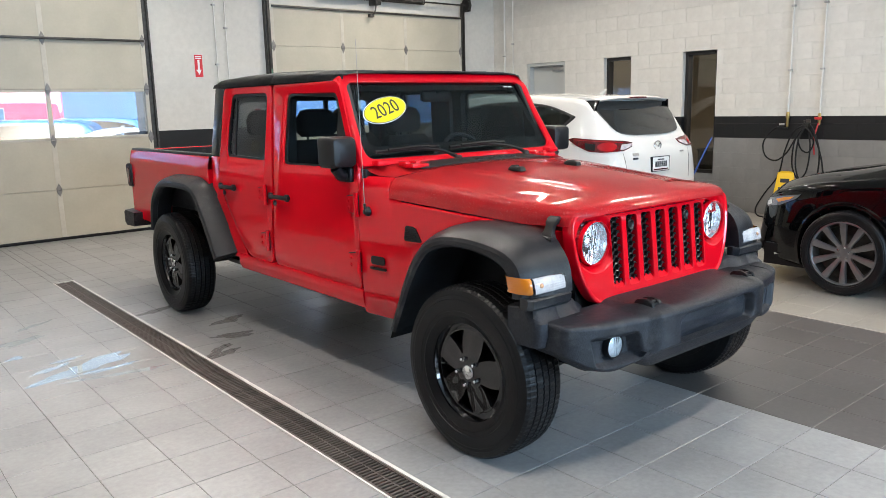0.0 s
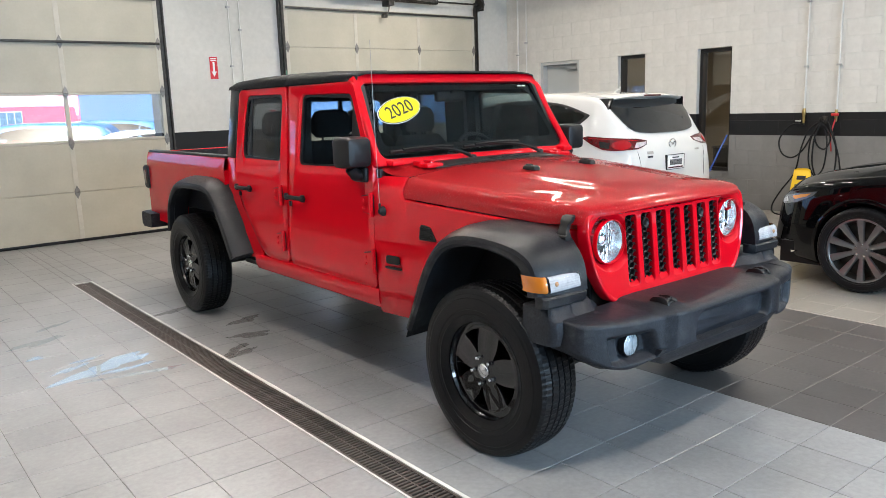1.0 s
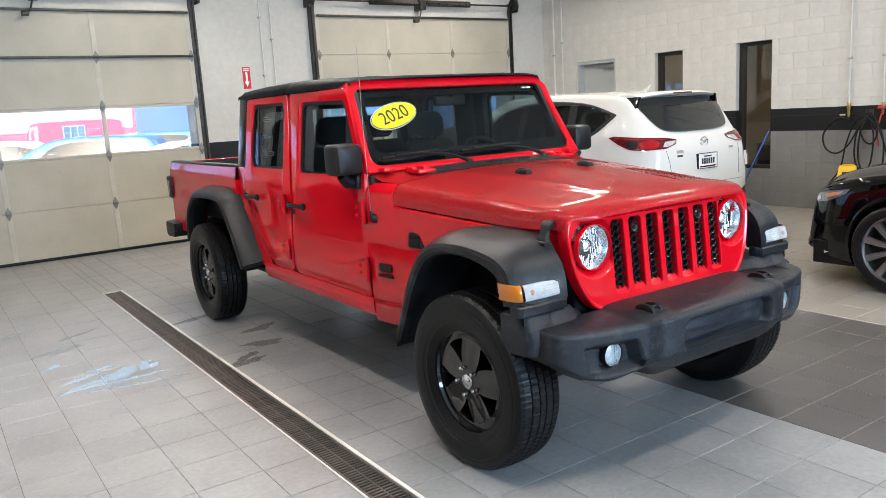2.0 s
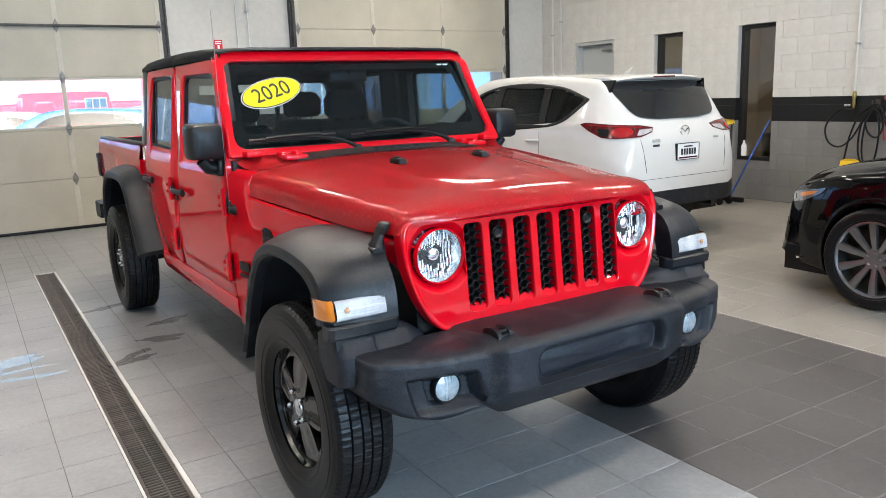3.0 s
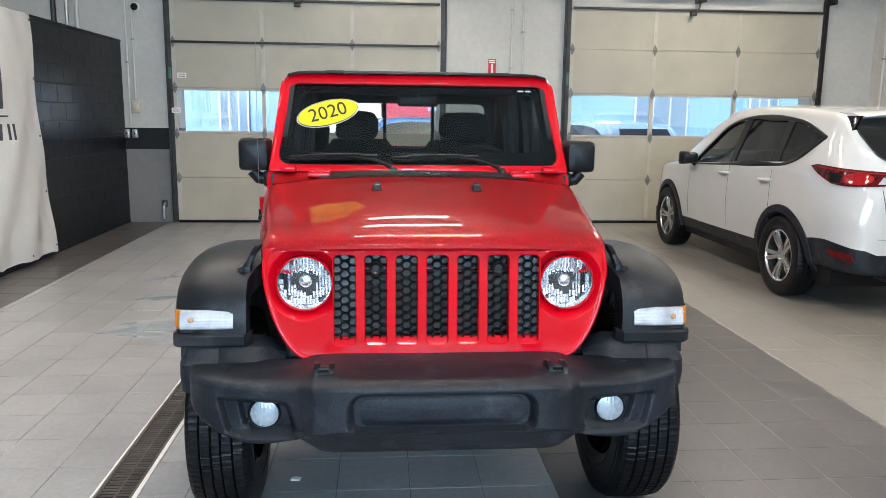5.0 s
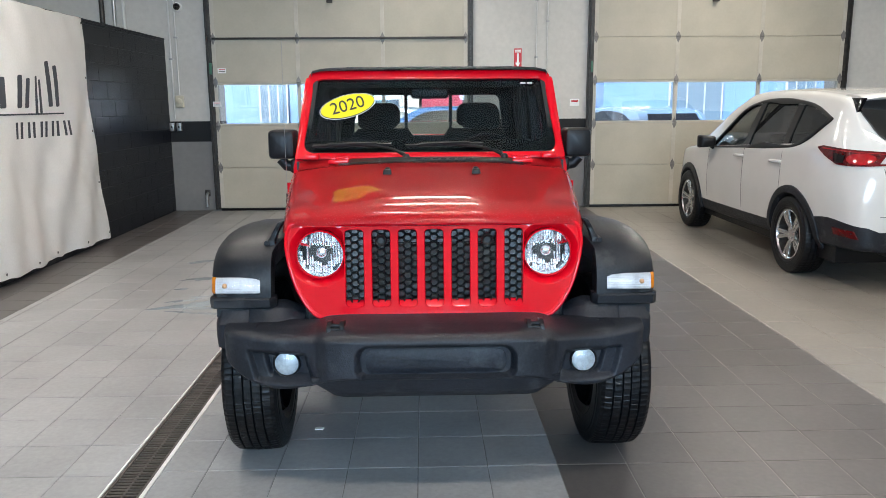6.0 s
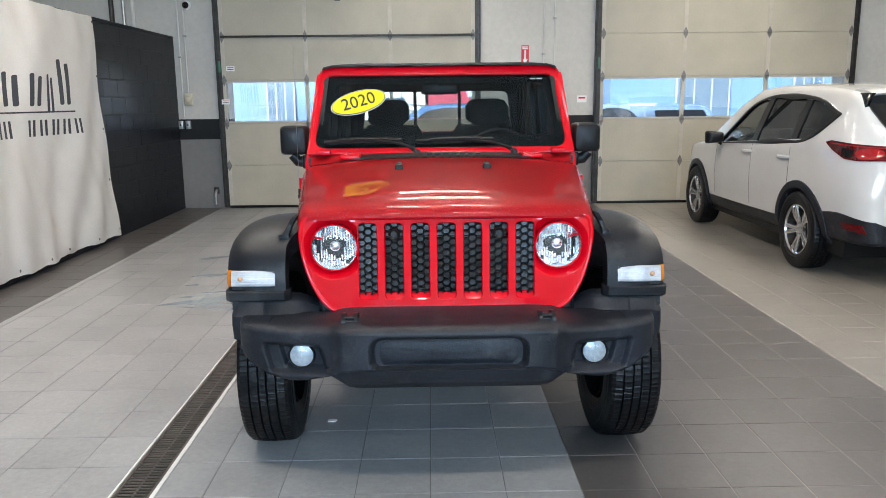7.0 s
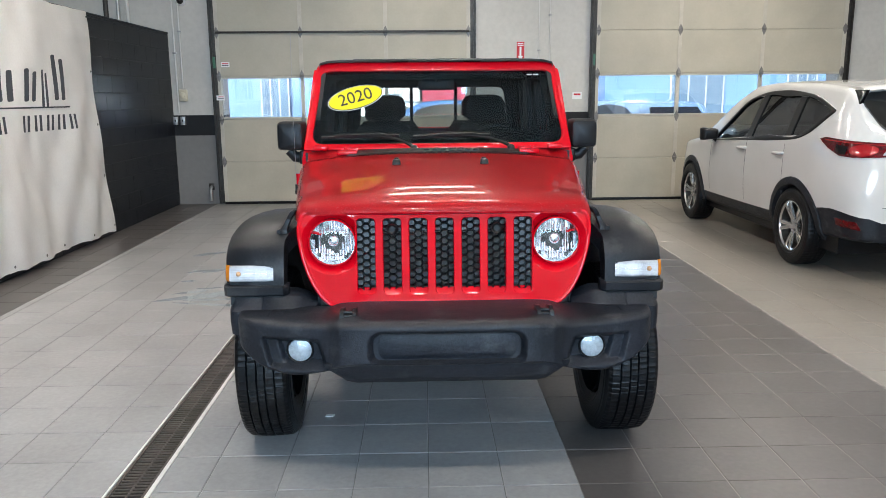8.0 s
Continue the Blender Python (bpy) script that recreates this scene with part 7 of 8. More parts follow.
for x0, w, z, h, m in ((-0.46, 0.10, 0.985, 0.028, CHROME), (-0.46, 0.085, 0.945, 0.02, INK), (0.40, 0.08, 0.985, 0.018, CHROME)):
    bm = dress([(x0, z), (x0 + w, z), (x0 + w, z + h), (x0, z + h)], lambda x, zz, o: (x, sh.y_rear(x, zz, -2.28, -1.5) - o, zz), 0.004, 0.05)
    part("badge", bm, m, body, "plain badge bar")
bm = dress([(x, y) for x, y in ((-0.60, 0.42), (0.60, 0.42), (0.70, 1.02), (0.3, 1.10), (-0.3, 1.10), (-0.70, 1.02))], lambda x, y, o: (x, y, sh.z(x, y) + o), 0.005, 0.08)
part("windscreen", bm, GLOSS_BLACK, body, "dark windscreen")
bm = B()
tube(bm, [(0, -1.45, 1.645), (0, -1.53, 1.70)], [0.02, 0.006], 6)
part("antenna_fin", bm, WHITE_CAR, body)
bm = B()
box(bm, -0.80, 0.80, -2.0, 2.0, 0.22, 0.40)
box(bm, -0.55, 0.55, -2.2, -1.9, 0.34, 0.5)
part("underbody", bm, RUBBER, suv, "dark underbody", smooth=None)
bm = B()
box(bm, -0.78, 0.78, -1.7, 0.9, 0.40, 0.62)
for x in (-0.38, 0.38):
    box(bm, x - 0.25, x + 0.25, -0.35, -0.18, 0.6, 1.22, 0.06)
    box(bm, x - 0.13, x + 0.13, -0.38, -0.26, 1.25, 1.42, 0.04)
    box(bm, x - 0.25, x + 0.25, -1.25, -1.08, 0.6, 1.18, 0.06)
part("cabin", bm, CLOTH, suv, "dark seats inside", smooth=60)
w0 = car_wheel(suv, 0.358, 0.225, 0.226, 5, 0.10, SILVER, 0.036, (0.040, 0.044))
w0.matrix_basis = pose(0.80, 1.35, 0.356)
for m in (pose(0.80, -1.35, 0.356, 20), pose(-0.80, 1.35, 0.356, 10, 0, 180), pose(-0.80, -1.35, 0.356, 25, 0, 180)):
    copy_thing(w0, m)

# ---- black sedan ----
sedan = thing("sedan", (7.41, 1.355, 0), "glossy black sedan with bright multi spoke wheels", "sedan")
sh2 = Shape(SEDAN, 0.05)
DLO2 = [(p.x, p.y) for p in rounded([(0.62, 0.96), (0.12, 1.30), (-0.3, 1.37), (-0.9, 1.33), (-1.55, 1.12), (-1.5, 1.05), (-0.5, 1.0)], [0.05, 0.2, 0.2, 0.2, 0.05, 0.05, 0.2], 4)]
body2 = car_body(sh2, stations(-2.48, 2.40), (-1.415, 1.415), 0.375, [[(p[0] * 0.985, 1.17 + (p[1] - 1.17) * 0.92) for p in DLO2]], BLACK_CAR, sedan, "glossy black body", 0)
for s in (-1, 1):
    side_glass(sh2, s, body2, DLO2, ([(0.58, 0.97), (0.12, 1.285), (-0.3, 1.355), (-0.34, 1.01)], [(-0.42, 1.02), (-0.38, 1.355), (-0.9, 1.315), (-1.5, 1.11), (-1.46, 1.07)]), "dark side window")
    for yc in (-1.415, 1.415):
        arch_trim(sh2, s, yc, 0.362, 0.40, 0.35, BLACK_CAR, body2, 0.20, 0.004)
        bm = B()
        loft(bm, [[(s * x, yc + 0.372 * math.cos(math.pi * q / 16), 0.35 + 0.372 * math.sin(math.pi * q / 16)) for x in (0.5, 0.86)] for q in range(17)])
        loft(bm, [[(s * 0.5, yc + r * math.cos(math.pi * q / 16), 0.35 + r * math.sin(math.pi * q / 16)) for r in (0.0, 0.372)] for q in range(17)])
        part("wheel_liner", bm, RUBBER, body2, "dark wheel liner")

    def on2(y, z, o):
        return (s * (sh2.x(y, z) + o), y, z)
    bm = dress([(2.255, 0.665), (2.18, 0.70), (1.98, 0.745), (1.80, 0.775), (1.84, 0.735), (2.0, 0.665), (2.18, 0.63)], on2, 0.008, 0.03)
    hl = part("headlight", bm, material("lamp_dark", (0.10, 0.10, 0.11), 0.06, 0.3, coat=1.0), body2, "slim dark headlight")
    bm = dress([(2.06, 0.71), (1.96, 0.735), (1.86, 0.752), (1.90, 0.725), (2.02, 0.69)], on2, 0.011, 0.03)
    part("turn_light", bm, AMBER, hl, "amber lamp")
    bm = dress([(2.22, 0.655), (2.12, 0.70), (2.10, 0.665), (2.18, 0.638)], on2, 0.011, 0.03)
    part("projector", bm, CHROME, hl)
    bm = dress([(2.34, 0.24), (2.20, 0.235), (2.0, 0.245), (1.96, 0.262), (2.2, 0.262), (2.34, 0.265)], on2, 0.014, 0.04)
    part("lip_trim", bm, CHROME, body2, "chrome lower lip")
    bm = dress([(2.27, 0.34), (2.16, 0.33), (2.13, 0.45), (2.24, 0.50)], on2, 0.006, 0.03)
    part("air_inlet", bm, PLASTIC_S, body2, "black air inlet")
bm = B()
rows = []
for x in np.linspace(-0.42, 0.42, 15):
    y = 2.385 - 0.10 * (abs(x) / 0.42) ** 2
    rows.append([(x, y, 0.34), (x, y + 0.012, 0.36), (x, y - 0.02, 0.56), (x, y - 0.06, 0.60), (x, y - 0.1, 0.5)])
loft(bm, rows, close_v=True, caps=True)
part("front_grille", bm, PLASTIC_S, body2, "black front grille")
bm = dress([(-0.56, 0.45), (0.56, 0.45), (0.66, 1.10), (0.3, 1.17), (-0.3, 1.17), (-0.66, 1.10)], lambda x, y, o: (x, y, sh2.z(x, y) + o), 0.005, 0.08)
part("windscreen", bm, GLOSS_BLACK, body2, "dark windscreen")
bm = B()
box(bm, -0.80, 0.80, -2.2, 2.1, 0.16, 0.34)
part("underbody", bm, RUBBER, sedan, "dark underbody", smooth=None)
w2 = car_wheel(sedan, 0.342, 0.225, 0.248, 10, 0.098, GUNMETAL, 0.0, (0.032, 0.064))
w2.matrix_basis = pose(0.795, 1.415, 0.340)
for m in (pose(0.795, -1.415, 0.340), pose(-0.795, 1.415, 0.340, 12, 0, 180), pose(-0.795, -1.415, 0.340, 5, 0, 180)):
    copy_thing(w2, m)


# ---- cars in the yard ----
def yard_car(at, turn, curves, paint, label, tall):
    t = thing("parked_car", (at[0], at[1], -0.20), label, "car", "cars in the yard", turn=turn)
    s_ = Shape(curves)
    lo, hi = curves["top"][0][0], curves["top"][-1][0]
    b = car_body(s_, stations(lo, hi, 0.3, 0.05, 0.12), (-1.38, 1.38), 0.37, [], paint, t, "", 8 if tall else 0)
    for s in (-1, 1):
        d = [(q[0], q[1] + (0 if tall else -0.0)) for q in (DLO if tall else DLO2)]
        bm = dress(d, lambda y, z, o: (s * (s_.x(y, z) + o), y, z), 0.006, 0.15)
        part("side_window", bm, GLOSS_BLACK, b)
    zz = (1.20, 1.52, 0.58, 0.50) if tall else (1.08, 1.28, 0.55, 0.48)
    bm = dress([(-zz[2], zz[0]), (zz[2], zz[0]), (zz[3], zz[1]), (-zz[3], zz[1])], lambda x, z, o: (x, s_.y_rear(x, z, lo, lo + (0.8 if tall else 1.6)) - o, z + o), 0.008, 0.15)
    part("rear_window", bm, GLOSS_BLACK, b)
    bm = dress([(-0.55, 0.45), (0.55, 0.45), (0.66, 1.05), (-0.66, 1.05)], lambda x, y, o: (x, y, s_.z(x, y) + o), 0.006, 0.15)
    part("windscreen", bm, GLOSS_BLACK, b)
    for x in (-0.8, 0.8):
        for y in (-1.38, 1.38):
            bm = B()
            revolve(bm, [(-0.1, 0.2), (-0.11, 0.33), (0.09, 0.345), (0.11, 0.33), (0.11, 0.24), (0.07, 0.22), (0.06, 0)], 20, centre=(x, y, 0.34))
            part("wheel", bm, RUBBER, t)
    return t


BLUE_CAR = material("blue_car_paint", (0.03, 0.09, 0.22), 0.25, coat=1.0)
STEEL_BLUE_CAR = material("steel_blue_car_paint", (0.13, 0.20, 0.30), 0.25, 0.2, coat=1.0)
SILVER_CAR = material("silver_car_paint", (0.45, 0.46, 0.48), 0.25, 0.4, coat=1.0)
yard_car((3.7, 19.2), 64, SUV, BLUE_CAR, "dark blue SUV parked outside", True)
yard_car((5.7, 18.0), 70, SEDAN, WHITE_CAR, "white sedan parked outside on asphalt", False)
yard_car((5.9, 23.0), 78, SUV, BLUE_CAR, "dark blue SUV parked further out", True)
yard_car((1.6, 21.5), 80, SUV, SILVER_CAR, "silver SUV parked outside on asphalt", True)
yard_car((-3.0, 19.0), 35, SEDAN, SILVER_CAR, "silver sedan parked by the metal building", False)
yard_car((7.6, 15.6), 12, SUV, STEEL_BLUE_CAR, "steel blue SUV parked close outside the door", True)

# ---- floor drain ----
drain = thing("floor_drain", (0, 0, 0), "long floor drain with a dark slotted grate", "floor drain")
d0, d1, dy0, dy1 = DRAIN[0], DRAIN[1], -4.0, 7.995
EDGE = material("pale_steel_edge", (0.72, 0.71, 0.68), 0.5, 0.1, stain=0.2, stain_scale=3)
GRATE = material("cast_grate", (0.085, 0.066, 0.056), 0.5, 0.2, grain=0.3, scale=40, stain=0.4, stain_scale=3, random_tone=0.25)
for a, b in ((d0 - 0.011, d0 - 0.001), (d1 - 0.008, d1 + 0.011)):
    bm = B()
    box(bm, a, b, dy0, dy1 + 0.011, -0.03, 0.0022, 0.001)
    part("edge_angle", bm, EDGE, drain, "pale steel edge", smooth=None)
bm = B()
box(bm, d0 + 0.004, d1 - 0.004, dy1 - 0.003, dy1 + 0.011, -0.03, 0.0015, 0.001)
part("edge_angle", bm, EDGE, drain, "pale steel edge", smooth=None)
bm = B()
box(bm, d0 + 0.004, d1 - 0.004, dy0, dy1, -0.12, -0.11)
part("channel", bm, RUBBER, drain, "dark channel bottom", smooth=None)
bm = B()
for x in (d0 + 0.008, d1 - 0.016):
    box(bm, x - 0.006, x + 0.006, dy0, dy1, -0.022, -0.0015)
box(bm, (d0 + d1) / 2 - 0.004, (d0 + d1) / 2 + 0.004, dy0, dy1, -0.022, -0.004)
part("grate_rail", bm, GRATE, drain, smooth=None)
bm = B()
y = dy0
while y < 1.4:
    box(bm, d0 + 0.014, d1 - 0.022, y, y + 0.012, -0.020, -0.0025)
    y += 0.0245
tagged(part("grate_bars", bm, GRATE, drain, smooth=None), kind="stuff")
bm = B()
box(bm, d0 + 0.014, d1 - 0.022, 0, 0.012, -0.020, -0.0025, 0.002, 1)
bar_mesh = mesh_of("grate_bar", bm, GRATE)
while y < dy1 - 0.02:
    ob = new("grate_bar", bar_mesh)
    ob.parent = drain
    ob.location = (0, y, 0)
    y += 0.0245

# ---- black block partition with a banner ----
PX, PTOP, PY0 = -0.385, 2.47, -3.0
bm = B()
box(bm, PX - 0.18, PX - 0.012, PY0, YF, 0, PTOP - 0.004)
partition = solid("wall_partition", bm, BLACK_BLOCK, "black painted concrete block partition", "wall", kind="structure", smooth=None)
bm = B()
box(bm, PX - 0.19, PX + 0.008, PY0, YF - 0.002, PTOP - 0.004, PTOP + 0.02, 0.003)
part("cap", bm, BLACK_BLOCK, partition, smooth=None)
FABRIC = material("white_fabric", (0.88, 0.87, 0.85), 0.42, grain=0.03, scale=60, stain=0.05, stain_scale=1.5)
BY0, BY1, BZ0, BZ1 = 2.9, 7.87, 0.07, 2.475


def cloth_x(y, z):
    """Soft folds of the hanging banner."""
    v = (z - BZ0) / (BZ1 - BZ0)
    f = 0.016 * math.sin(y * 7 + 1.5 * math.sin(z * 1.7)) + 0.014 * math.sin(y * 3.1 + z * 2.2 + 1) + 0.012 * noise.noise((y * 0.8, z * 0.6, 3.0)) + 0.006 * noise.noise((y * 3.2 + z * 2.5, z * 1.1, 7.0))
    g = 0.055 * math.sin(y * 5.2 + z * 1.9 + 1.2 * math.sin(y * 1.3)) * max(0.0, 1 - v) ** 0.8 * (0.5 + 0.5 * noise.noise((y * 0.9, z * 0.5, 9.0)))
    k = max(0.0, 1 - v) ** 0.7 * (0.35 + 0.65 * min(1.0, max(0.0, (y - 5.0) / 3.0)))
    g += k * (0.020 * math.sin(y * 12 - z * 4 + 2.2 * math.sin(z * 1.4 + y)) + 0.004 * math.sin(y * 22 + z * 6 + 3 * noise.noise((y, z, 2.0))))
    g += 0.010 * max(0.0, v - 0.75) * 4 * math.sin(y * 15 + z * 7)
    return PX + 0.062 + f * (1.0 - 0.5 * v) + g + 0.016 * (1 - v)


def cloth(y, z, o):
    k = (BZ1 - z) / (BZ1 - BZ0)
    yy = y + 0.145 * k * max(0.0, (y - 6.785) / 1.085)
    return (cloth_x(y, z) + o, yy, z)


banner = thing("banner", (0, 0, 0), "white fabric banner with dark lettering bars on the partition", "banner")
bm = B()
ny, nz = 320, 80
rows = [[cloth(BY0 + (BY1 - BY0) * i / ny, BZ0 + (BZ1 - BZ0) * j / nz + (0.006 * math.sin(i * 0.21) + 0.003 * math.sin(i * 0.53)) * (1 - j / nz), 0.0) for j in range(nz + 1)] for i in range(ny + 1)]
loft(bm, rows)
bmesh.ops.solidify(bm, geom=bm.faces, thickness=0.0025)
part("fabric", bm, FABRIC, banner, smooth=80)
LOGO = material("dark_print", (0.035, 0.04, 0.05), 0.6, stain=0.05)
# plain slanted shapes where the lettering stands
for y0, w, h, up, slant in ((3.55, 0.26, 0.50, 0, 0.05), (3.92, 0.20, 0.30, 0, 0.04), (4.22, 0.20, 0.30, 0, 0.04), (4.52, 0.16, 0.30, 0, 0.04), (4.78, 0.20, 0.42, 0, 0.03), (5.97, 0.24, 0.42, 0.0, 0.02),
                            (6.29, 0.26, 0.30, 0, 0.02), (6.68, 0.23, 0.30, 0, 0.02), (6.99, 0.12, 0.36, -0.06, 0.02), (7.22, 0.24, 0.44, 0.01, 0.02)):
    c, y0 = 1.535 + up, y0 - 0.33
    for q, hh in ((0.0, 1.0), (0.58, 0.92)):          # two upright strokes for each sign
        a = y0 + w * q
        loop = [(p.x, p.y) for p in rounded([(a, c), (a + w * 0.30, c + 0.005), (a + w * 0.32 + slant, c + h * hh), (a + slant + w * 0.04, c + h * hh * 0.98)], 0.02, 3)]
        part("print_bar", dress(loop, cloth, 0.004, 0.09), LOGO, banner, "plain dark printed shape")
part("print_line", dress([(3.17, 1.474), (7.17, 1.474), (7.17, 1.488), (3.17, 1.488)], cloth, 0.004, 0.12), LOGO, banner)
for k in range(19):
    y0 = 3.43 + k * 0.205
    if k in (6, 13):
        continue
    for q in (0.0, 0.085):
        a = y0 + q
        loop = [(a, 1.262), (a + 0.034, 1.262), (a + 0.044, 1.41), (a + 0.010, 1.41)]
        part("print_bar", dress(loop, cloth, 0.004, 0.08), LOGO, banner, "plain dark printed shape")
for y, z in [(7.835, 0.14 + 0.57 * k) for k in range(5)] + [(7.835 - 0.5 * k, 0.12) for k in range(1, 8)]:
    bm = B()
    c = cloth(y, z, 0.003)
    revolve(bm, [(0, 0.013), (0.003, 0.011), (0.003, 0.006), (0, 0.005)], 12, "X", centre=c)
    part("grommet", bm, DARK_STEEL, banner)

# ---- fittings on the door wall ----
WHITE_PIPE = material("painted_conduit", (0.62, 0.61, 0.58), 0.5, stain=0.08)


def conduit(pts, r, mat, label, clips=()):
    t = thing("conduit", (0, 0, 0), label, "conduit", "wall conduits")
    bm = B()
    tube(bm, pts, r, 12)
    part("pipe", bm, mat, t, smooth=80)
    for c in clips:
        bm = B()
        box(bm, c[0] - 0.025, c[0] + 0.025, c[1] - 0.02, c[1] + 0.025, c[2] - 0.012, c[2] + 0.012, 0.003)
        part("clip", bm, STEEL, t)
    return t


conduit([(4.97, YF - 0.02, 1.9), (4.97, YF - 0.02, HC)], 0.009, WHITE_PIPE, "thin white conduit on the door wall", [(4.97, YF - 0.02, z) for z in (2.2, 3.0)])
conduit([(5.13, YF - 0.02, 0.3), (5.13, YF - 0.02, HC)], 0.009, WHITE_PIPE, "thin white conduit on the door wall", [(5.13, YF - 0.02, z) for z in (1.5, 2.7)])
conduit([(-0.30, YF - 0.02, 1.35), (-0.30, YF - 0.02, HC)], 0.013, WHITE_PIPE, "thin white conduit beside the partition", [(-0.30, YF - 0.02, 2.2)])
conduit([(-0.215, YF - 0.02, 1.70), (-0.215, YF - 0.02, HC)], 0.011, WHITE_PIPE, "thin white conduit above the wall box", [(-0.215, YF - 0.02, 2.5)])
conduit([(-1.22, YF - 0.03, 0.2), (-1.22, YF - 0.03, HC)], 0.035, DARK_STEEL, "dark vertical pipe behind the partition")
conduit([(-1.05, YF - 0.03, 0.2), (-1.05, YF - 0.03, HC)], 0.025, STEEL, "grey vertical pipe behind the partition")
conduit([(-0.92, YF - 0.03, 0.2), (-0.92, YF - 0.03, HC)], 0.025, WHITE_PIPE, "white vertical pipe behind the partition")
conduit([(XR - 0.02, 10.40, 1.2), (XR - 0.02, 10.40, HC)], 0.016, WHITE_PIPE, "white vertical conduit near the corner", [(XR - 0.025, 10.40, 2.4)])
conduit([(XR - 0.02, 10.19, 1.2), (XR - 0.02, 10.19, HC)], 0.012, WHITE_PIPE, "white vertical conduit near the corner", [(XR - 0.025, 10.19, 2.6)])

sign = thing("extinguisher_sign", (4.705, YF - 0.004, 2.175), "red wall sign with a white downward arrow", "sign")
SIGN_RED = material("sign_red", (0.55, 0.012, 0.02), 0.4)
SIGN_WHITE = material("sign_white", (0.8, 0.8, 0.78), 0.4)
bm = B()
box(bm, -0.055, 0.055, 0, 0.003, -0.15, 0.15)
part("plate", bm, SIGN_RED, sign, smooth=None)
bm = B()
slab(bm, [(x, -0.002, z) for x, z in ((-0.014, 0.08), (-0.014, -0.05), (-0.036, -0.05), (0, -0.12), (0.036, -0.05), (0.014, -0.05), (0.014, 0.08))], (0, 0.002, 0))
part("arrow", bm, SIGN_WHITE, sign, "white arrow", smooth=None)
for z in (0.125, 0.10):
    bm = B()
    box(bm, -0.042, 0.042, -0.002, 0.0, z - 0.007, z + 0.007)
    part("text_bar", bm, SIGN_WHITE, sign, smooth=None)

IVORY = material("ivory_plastic", (0.55, 0.50, 0.38), 0.45, stain=0.08)
bell = thing("alarm_sounder", (-0.215, YF, 1.60), "ivory alarm sounder on the wall", "alarm")
bm = B()
box(bm, -0.06, 0.06, -0.05, 0, -0.085, 0.085, 0.012)
part("box", bm, IVORY, bell)
bm = B()
revolve(bm, [(-0.05, 0.045), (-0.075, 0.04), (-0.085, 0.02), (-0.085, 0.0)], 20, "Y")
part("dome", bm, IVORY, bell)
for x in (-0.35, -0.245):
    sw = thing("switch_box", (x, YF, 1.235), "grey metal switch box on the black band", "switch", "switch boxes")
    bm = B()
    box(bm, -0.035, 0.035, -0.05, 0, -0.06, 0.06, 0.006)
    part("box", bm, STEEL, sw)
    bm = B()
    box(bm, -0.008, 0.008, -0.062, -0.05, -0.015, 0.02, 0.003)
    part("toggle", bm, PLASTIC_S, sw)
camd = thing("security_camera", (-0.16, YF, 2.92), "white dome security camera on the wall", "security camera")
bm = B()
revolve(bm, [(0, 0.065), (-0.03, 0.065), (-0.05, 0.055), (-0.06, 0.05)], 24, "Y")
part("base", bm, LAMP_WHITE, camd)
bm = B()
revolve(bm, [(-0.06, 0.048), (-0.085, 0.04), (-0.10, 0.022), (-0.105, 0)], 24, "Y")
part("dome", bm, GLOSS_BLACK, camd, "dark dome")
ol = thing("pipe_end", (0.10, YF, 0.16), "grey pipe end low on the wall", "pipe")
bm = B()
tube(bm, smooth_path([(0, 0, 0.10), (0, -0.05, 0.08), (0, -0.07, 0.02), (0, -0.07, -0.10)], 4), 0.022, 10)
part("pipe", bm, STEEL, ol)
bm = B()
box(bm, -0.04, 0.04, -0.012, 0, 0.05, 0.15, 0.004)
part("flange", bm, DARK_STEEL, ol)
for k, z in ((0.0, 2.03), (0.0, 1.56)):
    st = thing("door_sticker", (0.43, DY - 0.008, z), "small white safety sticker on the door", "sticker", "door stickers")
    bm = B()
    box(bm, -0.06, 0.06, 0, 0.002, -0.035, 0.035)
    part("label", bm, SIGN_WHITE, st, smooth=None)
    for zz in (0.015, -0.012):
        bm = B()
        box(bm, -0.045, 0.045, -0.002, 0, zz - 0.005, zz + 0.005)
        part("text_bar", bm, SIGN_RED if zz > 0 else INK, st, smooth=None)
    if z < 1.6:
        st.location.x = 0.335
pb = thing("wall_notice", (5.55, YF - 0.004, 1.55), "small white notice on the wall between doors", "notice")
bm = B()
box(bm, -0.07, 0.07, 0, 0.003, -0.05, 0.05)
part("paper", bm, SIGN_WHITE, pb, smooth=None)
bm = B()
box(bm, -0.05, 0.05, -0.002, 0, 0.005, 0.03)
part("text_bar", bm, SIGN_RED, pb, smooth=None)

# ---- air lines on the right wall ----
for y, low in ((5.13, 1.36), (4.72, 1.34)):
    conduit([(XR - 0.03, y, low), (XR - 0.03, y, HC)], 0.0105, WHITE_PIPE, "white air pipe down the block wall", [(XR - 0.03, y, z) for z in (1.9, 2.7)])
BRASS = material("brass", (0.45, 0.32, 0.12), 0.35, 0.9)
RED_P = material("red_plastic", (0.5, 0.02, 0.02), 0.4)
valve = thing("air_valve", (XR - 0.03, 5.13, 1.30), "brass air valve with steel handle", "valve")
bm = B()
revolve(bm, [(-0.12, 0.012), (-0.08, 0.02), (-0.03, 0.016), (0.0, 0.024), (0.05, 0.022), (0.07, 0.017)], 12, "Z")
part("valve_body", bm, BRASS, valve)
bm = B()
tube(bm, [(-0.02, 0.03, -0.09), (-0.04, 0.09, -0.09)], 0.014, 8)
part("handle", bm, STEEL, valve)
valve2 = thing("air_valve", (XR - 0.03, 4.72, 1.28), "red handled air valve on the pipe", "valve")
